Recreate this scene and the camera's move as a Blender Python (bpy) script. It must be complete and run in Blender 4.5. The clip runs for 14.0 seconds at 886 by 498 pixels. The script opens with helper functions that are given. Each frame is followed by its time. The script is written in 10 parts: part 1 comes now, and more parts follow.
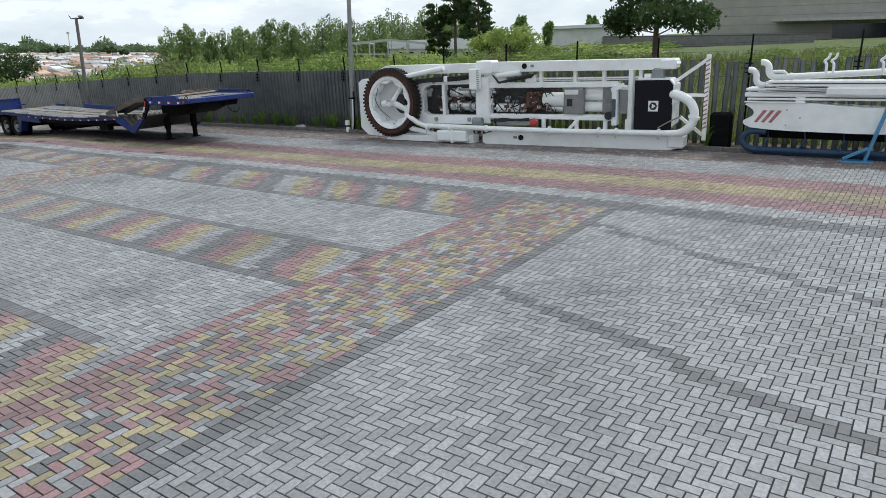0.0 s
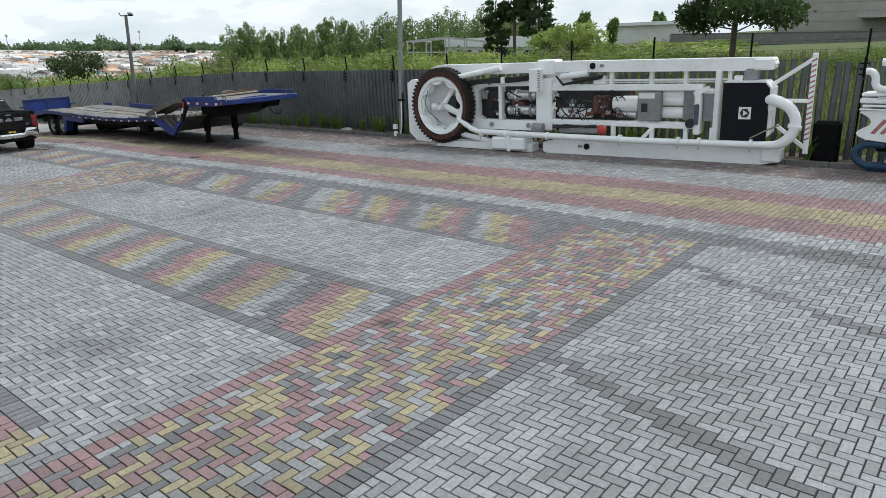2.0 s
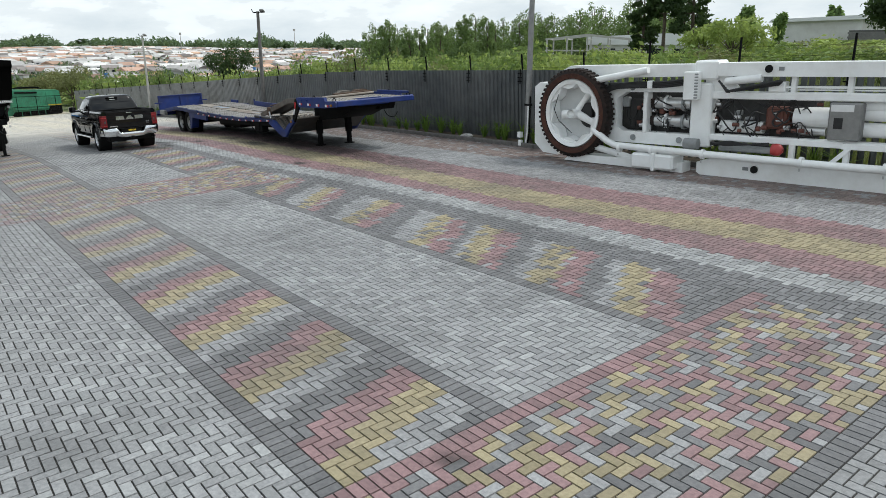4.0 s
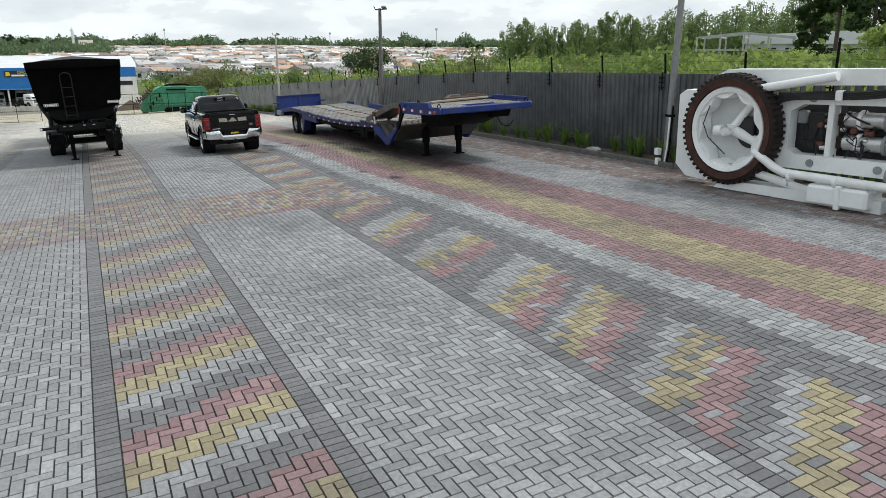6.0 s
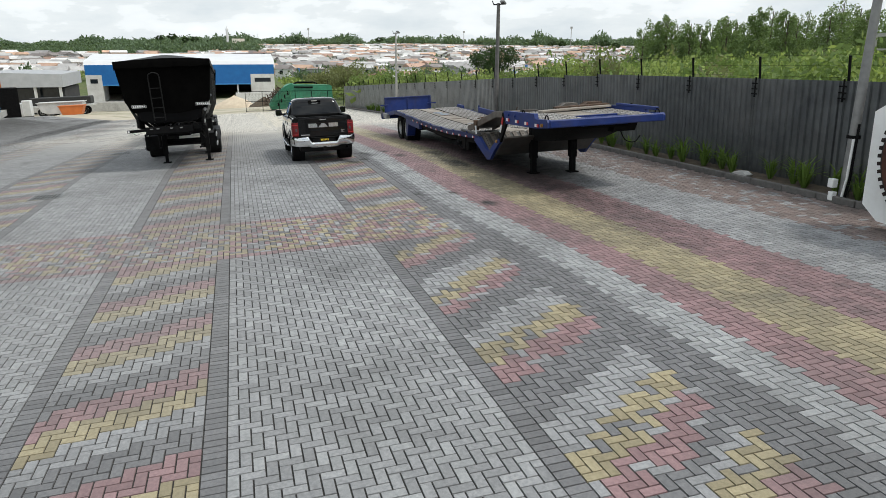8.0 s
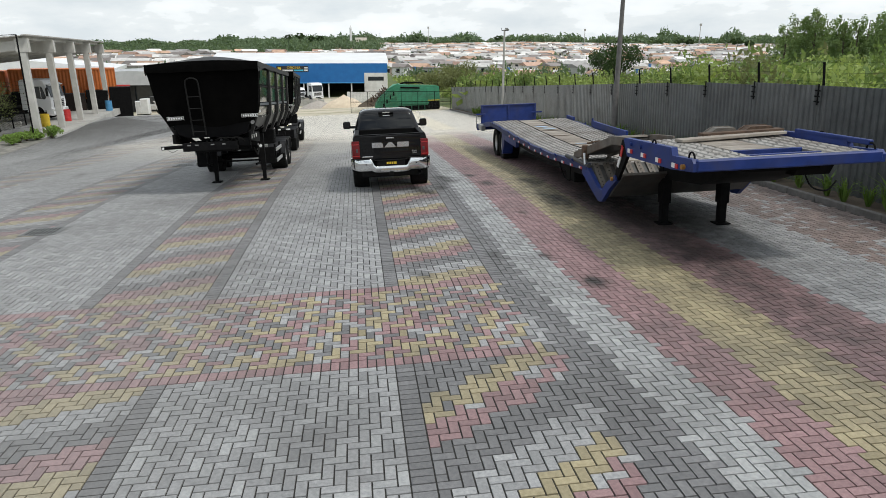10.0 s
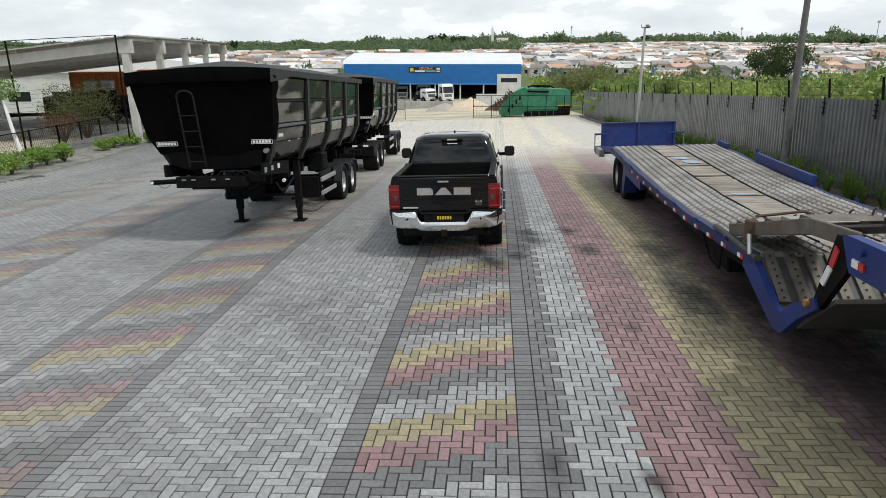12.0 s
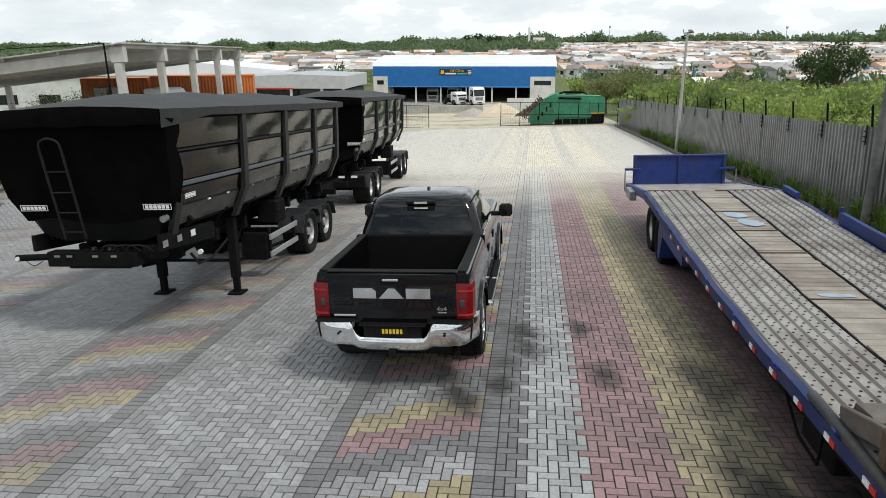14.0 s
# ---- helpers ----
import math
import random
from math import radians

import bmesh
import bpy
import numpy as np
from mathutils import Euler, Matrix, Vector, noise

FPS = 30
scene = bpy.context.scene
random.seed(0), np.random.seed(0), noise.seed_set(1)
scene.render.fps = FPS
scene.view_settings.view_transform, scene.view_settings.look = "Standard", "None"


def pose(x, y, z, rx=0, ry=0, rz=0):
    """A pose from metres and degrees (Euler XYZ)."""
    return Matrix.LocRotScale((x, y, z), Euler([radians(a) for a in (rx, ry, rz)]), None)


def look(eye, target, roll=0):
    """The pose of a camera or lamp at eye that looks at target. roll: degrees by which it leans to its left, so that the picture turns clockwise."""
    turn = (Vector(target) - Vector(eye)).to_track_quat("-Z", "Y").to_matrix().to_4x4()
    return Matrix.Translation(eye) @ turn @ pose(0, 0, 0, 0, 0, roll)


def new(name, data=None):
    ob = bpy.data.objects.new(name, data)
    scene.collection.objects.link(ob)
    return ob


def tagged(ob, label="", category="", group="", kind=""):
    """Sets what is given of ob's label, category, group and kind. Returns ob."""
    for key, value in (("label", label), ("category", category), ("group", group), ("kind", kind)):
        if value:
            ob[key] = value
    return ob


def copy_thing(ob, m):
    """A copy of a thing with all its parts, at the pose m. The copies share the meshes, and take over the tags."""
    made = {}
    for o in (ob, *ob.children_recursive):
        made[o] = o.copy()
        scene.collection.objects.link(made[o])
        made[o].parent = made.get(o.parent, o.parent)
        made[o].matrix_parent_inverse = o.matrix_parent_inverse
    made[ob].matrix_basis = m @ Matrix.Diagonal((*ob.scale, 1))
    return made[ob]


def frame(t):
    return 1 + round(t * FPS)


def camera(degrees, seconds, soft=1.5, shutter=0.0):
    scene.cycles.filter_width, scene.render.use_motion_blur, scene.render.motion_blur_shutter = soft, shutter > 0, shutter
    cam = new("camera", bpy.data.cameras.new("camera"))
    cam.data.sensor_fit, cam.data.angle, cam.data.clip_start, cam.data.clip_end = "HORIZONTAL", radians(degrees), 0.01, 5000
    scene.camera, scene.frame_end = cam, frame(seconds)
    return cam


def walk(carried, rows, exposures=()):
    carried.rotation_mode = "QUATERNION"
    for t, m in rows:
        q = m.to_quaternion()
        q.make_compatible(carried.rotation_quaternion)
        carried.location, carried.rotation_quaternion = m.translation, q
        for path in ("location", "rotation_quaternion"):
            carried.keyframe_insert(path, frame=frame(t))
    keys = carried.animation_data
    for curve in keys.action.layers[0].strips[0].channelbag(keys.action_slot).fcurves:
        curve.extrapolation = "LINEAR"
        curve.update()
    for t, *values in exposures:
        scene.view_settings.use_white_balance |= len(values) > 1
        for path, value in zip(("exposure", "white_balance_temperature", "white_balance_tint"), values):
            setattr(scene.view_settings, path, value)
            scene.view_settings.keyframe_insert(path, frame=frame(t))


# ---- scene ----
cam = camera(66.1, 14.0, soft=0.65)
METRES, EYE, TILT, LEAN, TURN = 27.3, 3.28, 0.0, 0.0, 35.9
ROWS = [
    (0.0, 0.0, 0.0, 0.0, -0.74, -16.86, 2.45),
    (0.5, 0.0009, 0.0178, -0.0002, 0.1, -16.86, 2.45),
    (1.0, 0.0015, 0.0382, -0.001, 0.94, -16.85, 2.46),
    (1.5, 0.0019, 0.0609, -0.0014, 1.97, -16.84, 2.47),
    (2.0, 0.0021, 0.0853, -0.0015, 3.99, -16.79, 2.47),
    (2.5, 0.0027, 0.1111, -0.0016, 6.68, -16.72, 2.45),
    (3.0, 0.003, 0.1388, -0.002, 9.55, -16.64, 2.41),
    (5.5, -0.0093, 0.2824, -0.0037, 23.94, -16.19, 2.29),
    (6.0, -0.0148, 0.3117, -0.0039, 26.69, -16.08, 2.27),
    (6.5, -0.022, 0.3409, -0.0039, 29.4, -15.99, 2.22),
    (7.0, -0.0297, 0.3681, -0.0037, 31.94, -15.9, 2.14),
    (7.5, -0.0396, 0.3972, -0.0033, 34.67, -15.86, 2.13),
    (8.0, -0.0531, 0.4278, -0.0035, 37.44, -15.78, 2.09),
    (10.5, -0.1901, 0.6311, 0.0001, 49.84, -15.47, 2.04),
    (11.0, -0.227, 0.6785, 0.0006, 53.16, -15.35, 2.01),
    (11.5, -0.2613, 0.7218, 0.0014, 56.59, -15.23, 1.93),
    (12.0, -0.2919, 0.7605, 0.0024, 58.47, -15.15, 1.9),
    (12.5, -0.3204, 0.793, 0.0056, 59.15, -15.13, 1.9),
    (13.0, -0.3471, 0.8214, 0.0103, 59.88, -15.1, 1.92),
    (13.5, -0.3728, 0.8474, 0.0151, 60.66, -15.08, 1.98),
    (14.0, -0.3985, 0.8708, 0.0198, 61.44, -15.07, 1.94),
]
walk(cam, [(t, pose(0, 0, EYE, TILT, LEAN, TURN) @ pose(METRES * x, METRES * y, METRES * z, 90 + pitch, roll, yaw)) for t, x, y, z, yaw, pitch, roll in ROWS],
     [(0.0, -0.09, 6180, 6), (3.0, -0.09, 6280, 5), (6.5, -0.12, 6430, 6), (11.0, -0.12, 6520, 7), (14.0, -0.06, 6500, 7)])

# ---- light: a high, hazy sun over the fence, thin bright cloud over all the sky ----
SUN_AZ, SUN_EL = 58.0, 56.0  # degrees: direction of the sun counted from +x towards +y
world = bpy.data.worlds.new("world")
scene.world = world
world.use_nodes = True
wn, wl = world.node_tree.nodes, world.node_tree.links
wn.clear()
sky = wn.new("ShaderNodeTexSky")
sky.sky_type, sky.sun_disc = "NISHITA", False
sky.sun_elevation, sky.sun_rotation = radians(SUN_EL), radians(90 - SUN_AZ)
sky.air_density, sky.dust_density = 1.2, 3.0
wtc = wn.new("ShaderNodeTexCoord")
wmap = wn.new("ShaderNodeMapping")
wmap.inputs["Scale"].default_value = (1.0, 1.0, 3.2)
cloud = wn.new("ShaderNodeTexNoise")
cloud.inputs["Scale"].default_value, cloud.inputs["Detail"].default_value, cloud.inputs["Roughness"].default_value = 7.5, 7.0, 0.58
cramp = wn.new("ShaderNodeValToRGB")
cramp.color_ramp.elements[0].position, cramp.color_ramp.elements[0].color = 0.41, (0.12, 0.12, 0.12, 1)
cramp.color_ramp.elements[1].position, cramp.color_ramp.elements[1].color = 0.56, (1, 1, 1, 1)
cshade = wn.new("ShaderNodeValToRGB")
cshade.color_ramp.elements[0].position, cshade.color_ramp.elements[0].color = 0.35, (11.0, 11.8, 12.6, 1)
cshade.color_ramp.elements[1].position, cshade.color_ramp.elements[1].color = 0.72, (14.4, 14.7, 15.0, 1)
wmix = wn.new("ShaderNodeMix")
wmix.data_type = "RGBA"
wbg = wn.new("ShaderNodeBackground")
wbg.inputs["Strength"].default_value = 0.094
wout = wn.new("ShaderNodeOutputWorld")
wl.new(wtc.outputs["Generated"], wmap.inputs["Vector"])
wl.new(wmap.outputs["Vector"], cloud.inputs["Vector"])
wl.new(cloud.outputs["Fac"], cramp.inputs["Fac"])
wl.new(cloud.outputs["Fac"], cshade.inputs["Fac"])
wl.new(sky.outputs["Color"], wmix.inputs["A"])
wl.new(cshade.outputs["Color"], wmix.inputs["B"])
# haze: the cloud is brightest low down and greyer overhead
wsep = wn.new("ShaderNodeSeparateXYZ")
whaze = wn.new("ShaderNodeMapRange")
whaze.interpolation_type = "SMOOTHSTEP"
whaze.inputs["From Min"].default_value, whaze.inputs["From Max"].default_value = 0.0, 0.55
whaze.inputs["To Min"].default_value, whaze.inputs["To Max"].default_value = 0.82, 1.0
wmul = wn.new("ShaderNodeMix")
wmul.data_type, wmul.blend_type = "RGBA", "MULTIPLY"
wmul.inputs["Factor"].default_value = 1.0
# low down the cloud closes to an even veil
wveil = wn.new("ShaderNodeMapRange")
wveil.interpolation_type = "SMOOTHSTEP"
wveil.inputs["From Min"].default_value, wveil.inputs["From Max"].default_value = 0.06, 0.30
wveil.inputs["To Min"].default_value, wveil.inputs["To Max"].default_value = 0.93, 0.0
wmax = wn.new("ShaderNodeMath")
wmax.operation = "MAXIMUM"
wl.new(wsep.outputs["Z"], wveil.inputs["Value"])
wl.new(wveil.outputs["Result"], wmax.inputs[0])
wl.new(cramp.outputs["Color"], wmax.inputs[1])
wl.new(wmax.outputs["Value"], wmix.inputs["Factor"])
wl.new(wtc.outputs["Generated"], wsep.inputs["Vector"])
wl.new(wsep.outputs["Z"], whaze.inputs["Value"])
wl.new(wmix.outputs["Result"], wmul.inputs["A"])
wl.new(whaze.outputs["Result"], wmul.inputs["B"])
wl.new(wmul.outputs["Result"], wbg.inputs["Color"])
wl.new(wbg.outputs["Background"], wout.inputs["Surface"])

sun = new("sun", bpy.data.lights.new("sun", "SUN"))
sun.data.energy, sun.data.angle, sun.data.color = 2.1, radians(9.0), (1.0, 0.975, 0.94)
sun.matrix_world = look((60 * math.cos(radians(SUN_AZ)), 60 * math.sin(radians(SUN_AZ)), 60 * math.tan(radians(SUN_EL))), (0, 0, 0))


# ---- geometry helpers ----
class Geo:
    """Vertices and faces of one mesh."""

    def __init__(self):
        self.v, self.f = [], []

    def add(self, verts, faces):
        n = len(self.v)
        self.v.extend(tuple(p) for p in verts)
        self.f.extend(tuple(i + n for i in q) for q in faces)
        return self

    def box(self, x0, x1, y0, y1, z0, z1, b=0.0, m=None):
        c = Vector(((x0 + x1) / 2, (y0 + y1) / 2, (z0 + z1) / 2))
        h = Vector((abs(x1 - x0) / 2, abs(y1 - y0) / 2, abs(z1 - z0) / 2))
        b = min(b, 0.49 * min(h))
        if b <= 0:
            vs = [c + Vector((h.x * i, h.y * j, h.z * k)) for i in (-1, 1) for j in (-1, 1) for k in (-1, 1)]
            fs = [(0, 1, 3, 2), (4, 6, 7, 5), (0, 4, 5, 1), (2, 3, 7, 6), (0, 2, 6, 4), (1, 5, 7, 3)]
        else:
            vs, ix = [], {}
            for i in (-1, 1):
                for j in (-1, 1):
                    for k in (-1, 1):
                        for a in range(3):
                            d = [h.x - b, h.y - b, h.z - b]
                            d[a] += b
                            ix[i, j, k, a] = len(vs)
                            vs.append(c + Vector((i * d[0], j * d[1], k * d[2])))
            fs = []
            for s in (-1, 1):
                o = ((-1, -1), (1, -1), (1, 1), (-1, 1))
                o = o if s > 0 else o[::-1]
                fs.append([ix[s, p, q, 0] for p, q in o])
                fs.append([ix[q, s, p, 1] for p, q in o])
                fs.append([ix[p, q, s, 2] for p, q in o])
            for p in (-1, 1):
                for q in (-1, 1):
                    e = [(ix[p, q, -1, 0], ix[p, q, 1, 0], ix[p, q, 1, 1], ix[p, q, -1, 1]),
                         (ix[-1, p, q, 1], ix[1, p, q, 1], ix[1, p, q, 2], ix[-1, p, q, 2]),
                         (ix[q, -1, p, 2], ix[q, 1, p, 2], ix[q, 1, p, 0], ix[q, -1, p, 0])]
                    fs += [w if p * q < 0 else w[::-1] for w in e]
            for i in (-1, 1):
                for j in (-1, 1):
                    for k in (-1, 1):
                        w = (ix[i, j, k, 0], ix[i, j, k, 1], ix[i, j, k, 2])
                        fs.append(w if i * j * k > 0 else w[::-1])
        if m is not None:
            vs = [m @ p for p in vs]
        return self.add(vs, fs)

    def beam(self, p0, p1, w, h, b=0.0, up=(0, 0, 1)):
        """A bar of width w and height h from p0 to p1."""
        p0, p1 = Vector(p0), Vector(p1)
        x = (p1 - p0).normalized()
        u = Vector(up)
        y = u.cross(x)
        if y.length < 1e-4:
            y = Vector((0, 1, 0)).cross(x)
        y.normalize()
        z = x.cross(y)
        m = Matrix(((x.x, y.x, z.x, p0.x), (x.y, y.y, z.y, p0.y), (x.z, y.z, z.z, p0.z), (0, 0, 0, 1)))
        return self.box(0, (p1 - p0).length, -w / 2, w / 2, -h / 2, h / 2, b, m)

    def cyl(self, p0, p1, r0, r1=None, n=16, caps=True):
        p0, p1 = Vector(p0), Vector(p1)
        r1 = r0 if r1 is None else r1
        q = (p1 - p0).to_track_quat("Z", "Y")
        vs = []
        for p, r in ((p0, r0), (p1, r1)):
            vs += [p + q @ Vector((r * math.cos(2 * math.pi * i / n), r * math.sin(2 * math.pi * i / n), 0)) for i in range(n)]
        fs = [(i, (i + 1) % n, n + (i + 1) % n, n + i) for i in range(n)]
        if caps:
            fs += [tuple(range(n))[::-1], tuple(range(n, 2 * n))]
        return self.add(vs, fs)

    def lathe(self, profile, centre, axis, n=32):
        """A profile of (radius, along) pairs turned round the axis; closed profiles are given closed."""
        q = Vector(axis).to_track_quat("Z", "Y")
        c = Vector(centre)
        vs = [c + q @ Vector((r * math.cos(2 * math.pi * i / n), r * math.sin(2 * math.pi * i / n), h)) for r, h in profile for i in range(n)]
        fs = [(k * n + i, k * n + (i + 1) % n, (k + 1) * n + (i + 1) % n, (k + 1) * n + i) for k in range(len(profile) - 1) for i in range(n)]
        return self.add(vs, fs)

    def tube(self, pts, r, n=10):
        pts = [Vector(p) for p in pts]
        rings, prev = [], None
        for i, p in enumerate(pts):
            d = (pts[min(i + 1, len(pts) - 1)] - pts[max(i - 1, 0)]).normalized()
            u = Vector((0, 0, 1)) if prev is None else prev
            s = d.cross(u)
            if s.length < 1e-3:
                s = d.cross(Vector((0, 1, 0.01)))
            s.normalize()
            u = s.cross(d)
            prev = u
            rr = r[i] if isinstance(r, (list, tuple)) else r
            rings.append([p + rr * (math.cos(2 * math.pi * k / n) * s + math.sin(2 * math.pi * k / n) * u) for k in range(n)])
        return self.loft(rings)

    def loft(self, rings, closed=True, caps=True):
        n = len(rings[0])
        vs = [p for ring in rings for p in ring]
        fs = []
        for k in range(len(rings) - 1):
            for i in range(n if closed else n - 1):
                j = (i + 1) % n
                fs.append((k * n + i, k * n + j, (k + 1) * n + j, (k + 1) * n + i))
        if caps and closed:
            fs += [tuple(range(n))[::-1], tuple(range((len(rings) - 1) * n, len(rings) * n))]
        return self.add(vs, fs)

    def prism(self, pts, axis, a0, a1):
        """A polygon in the plane across the axis, drawn out from a0 to a1. Pairs are (y, z), (x, z) or (x, y)."""
        def put(p, a):
            return {"x": (a, p[0], p[1]), "y": (p[0], a, p[1]), "z": (p[0], p[1], a)}[axis]
        n = len(pts)
        vs = [put(p, a0) for p in pts] + [put(p, a1) for p in pts]
        fs = [(i, (i + 1) % n, n + (i + 1) % n, n + i) for i in range(n)] + [tuple(range(n))[::-1], tuple(range(n, 2 * n))]
        return self.add(vs, fs)

    def bar(self, p, s, b=0.004):
        """A box by its centre and size."""
        return self.box(p[0] - s[0] / 2, p[0] + s[0] / 2, p[1] - s[1] / 2, p[1] + s[1] / 2, p[2] - s[2] / 2, p[2] + s[2] / 2, b)

    def mesh(self, name, smooth=32.0):
        me = bpy.data.meshes.new(name)
        me.from_pydata(self.v, [], self.f)
        bm = bmesh.new()
        bm.from_mesh(me)
        bmesh.ops.recalc_face_normals(bm, faces=bm.faces)
        bm.to_mesh(me)
        bm.free()
        if smooth:
            me.shade_smooth()
            me.set_sharp_from_angle(angle=radians(smooth))
        return me


def part(name, geo, material, parent=None, label="", smooth=32.0, m=None):
    """One mesh object under a thing or a part."""
    me = geo.mesh(name, smooth) if isinstance(geo, Geo) else geo
    if material is not None and not me.materials:
        me.materials.append(material)
    ob = new(name, me)
    ob.parent = parent
    if m is not None:
        ob.matrix_basis = m
    return tagged(ob, label)


def thing(name, m, label, category, group="", kind=""):
    """The empty at the base of a thing that has parts."""
    ob = new(name)
    ob.empty_display_size = 0.2
    ob.matrix_basis = m
    return tagged(ob, label, category, group, kind)


def smooth_path(pts, k=5):
    """A rounded path through the points."""
    p = [Vector(q) for q in pts]
    p = [p[0] * 2 - p[1]] + p + [p[-1] * 2 - p[-2]]
    out = []
    for a, b, c, d in zip(p, p[1:], p[2:], p[3:]):
        for i in range(k):
            t = i / k
            out.append(0.5 * (2 * b + (c - a) * t + (2 * a - 5 * b + 4 * c - d) * t * t + (3 * b - a - 3 * c + d) * t ** 3))
    return out + [p[-2]]


def arc(c, r, a0, a1, n, plane="xz"):
    """Points on an arc, degrees."""
    out = []
    for i in range(n + 1):
        a = radians(a0 + (a1 - a0) * i / n)
        p, q = r * math.cos(a), r * math.sin(a)
        out.append({"xz": (c[0] + p, c[1], c[2] + q), "xy": (c[0] + p, c[1] + q, c[2]), "yz": (c[0], c[1] + p, c[2] + q)}[plane])
    return out


def ground_z(x, y=0.0):
    """Height of the yard and of the land round it: level, then falling away behind."""
    z = max(-0.036 * max(0.0, -31.0 - x), -3.8)
    f = min(1.0, max(0.0, (-4.0 - y) / 6.0))
    return z + (max(z, -0.5 - 0.055 * max(0.0, -75.0 - x)) - z) * f


# ---- materials ----
def surface(name, c1, c2, scale=4.0, rough=0.6, rough2=None, metal=0.0, bump=0.1, bump_scale=40.0, dist=0.01, per="", spread=0.0,
            stain=None, stain_scale=0.7, stain_amount=0.0, coat=0.0, spec=0.5):
    """A painted, metal, stone or cloth surface: two colours mixed by noise, a stain at a larger scale, grain in the relief."""
    m = bpy.data.materials.new(name)
    m.use_nodes = True
    n, l = m.node_tree.nodes, m.node_tree.links
    bs = n["Principled BSDF"]
    geo = n.new("ShaderNodeNewGeometry")
    n1 = n.new("ShaderNodeTexNoise")
    n1.inputs["Scale"].default_value, n1.inputs["Detail"].default_value, n1.inputs["Roughness"].default_value = scale, 6.0, 0.62
    l.new(geo.outputs["Position"], n1.inputs["Vector"])
    ramp = n.new("ShaderNodeMapRange")
    ramp.inputs["From Min"].default_value, ramp.inputs["From Max"].default_value = 0.3, 0.7
    l.new(n1.outputs["Fac"], ramp.inputs["Value"])
    mix = n.new("ShaderNodeMix")
    mix.data_type = "RGBA"
    mix.inputs["A"].default_value, mix.inputs["B"].default_value = (*c1, 1), (*c2, 1)
    l.new(ramp.outputs["Result"], mix.inputs["Factor"])
    out = mix.outputs["Result"]
    if per:
        info = n.new("ShaderNodeObjectInfo")
        add = n.new("ShaderNodeMath")
        add.operation = "ADD"
        l.new(geo.outputs["Random Per Island"], add.inputs[0])
        l.new(info.outputs["Random"], add.inputs[1])
        fr = n.new("ShaderNodeMath")
        fr.operation = "FRACT"
        l.new(add.outputs[0], fr.inputs[0])
        mr = n.new("ShaderNodeMapRange")
        mr.inputs["To Min"].default_value, mr.inputs["To Max"].default_value = 1 - spread, 1 + spread
        l.new(fr.outputs[0], mr.inputs["Value"])
        hs = n.new("ShaderNodeHueSaturation")
        l.new(mr.outputs["Result"], hs.inputs["Value"])
        l.new(out, hs.inputs["Color"])
        out = hs.outputs["Color"]
    if stain is not None:
        n3 = n.new("ShaderNodeTexNoise")
        n3.inputs["Scale"].default_value, n3.inputs["Detail"].default_value, n3.inputs["Roughness"].default_value = stain_scale, 8.0, 0.68
        l.new(geo.outputs["Position"], n3.inputs["Vector"])
        r3 = n.new("ShaderNodeMapRange")
        r3.inputs["From Min"].default_value, r3.inputs["From Max"].default_value, r3.inputs["To Max"].default_value = 0.46, 0.72, stain_amount
        l.new(n3.outputs["Fac"], r3.inputs["Value"])
        m3 = n.new("ShaderNodeMix")
        m3.data_type = "RGBA"
        l.new(r3.outputs["Result"], m3.inputs["Factor"])
        l.new(out, m3.inputs["A"])
        m3.inputs["B"].default_value = (*stain, 1)
        out = m3.outputs["Result"]
    l.new(out, bs.inputs["Base Color"])
    rr = n.new("ShaderNodeMapRange")
    rr.inputs["To Min"].default_value, rr.inputs["To Max"].default_value = rough, rough2 if rough2 is not None else min(1.0, rough + 0.12)
    l.new(n1.outputs["Fac"], rr.inputs["Value"])
    l.new(rr.outputs["Result"], bs.inputs["Roughness"])
    bs.inputs["Metallic"].default_value = metal
    bs.inputs["Specular IOR Level"].default_value = spec
    if coat:
        bs.inputs["Coat Weight"].default_value, bs.inputs["Coat Roughness"].default_value = coat, 0.04
    if bump:
        n2 = n.new("ShaderNodeTexNoise")
        n2.inputs["Scale"].default_value, n2.inputs["Detail"].default_value = bump_scale, 5.0
        l.new(geo.outputs["Position"], n2.inputs["Vector"])
        bp = n.new("ShaderNodeBump")
        bp.inputs["Strength"].default_value, bp.inputs["Distance"].default_value = bump, dist
        l.new(n2.outputs["Fac"], bp.inputs["Height"])
        l.new(bp.outputs["Normal"], bs.inputs["Normal"])
    return m


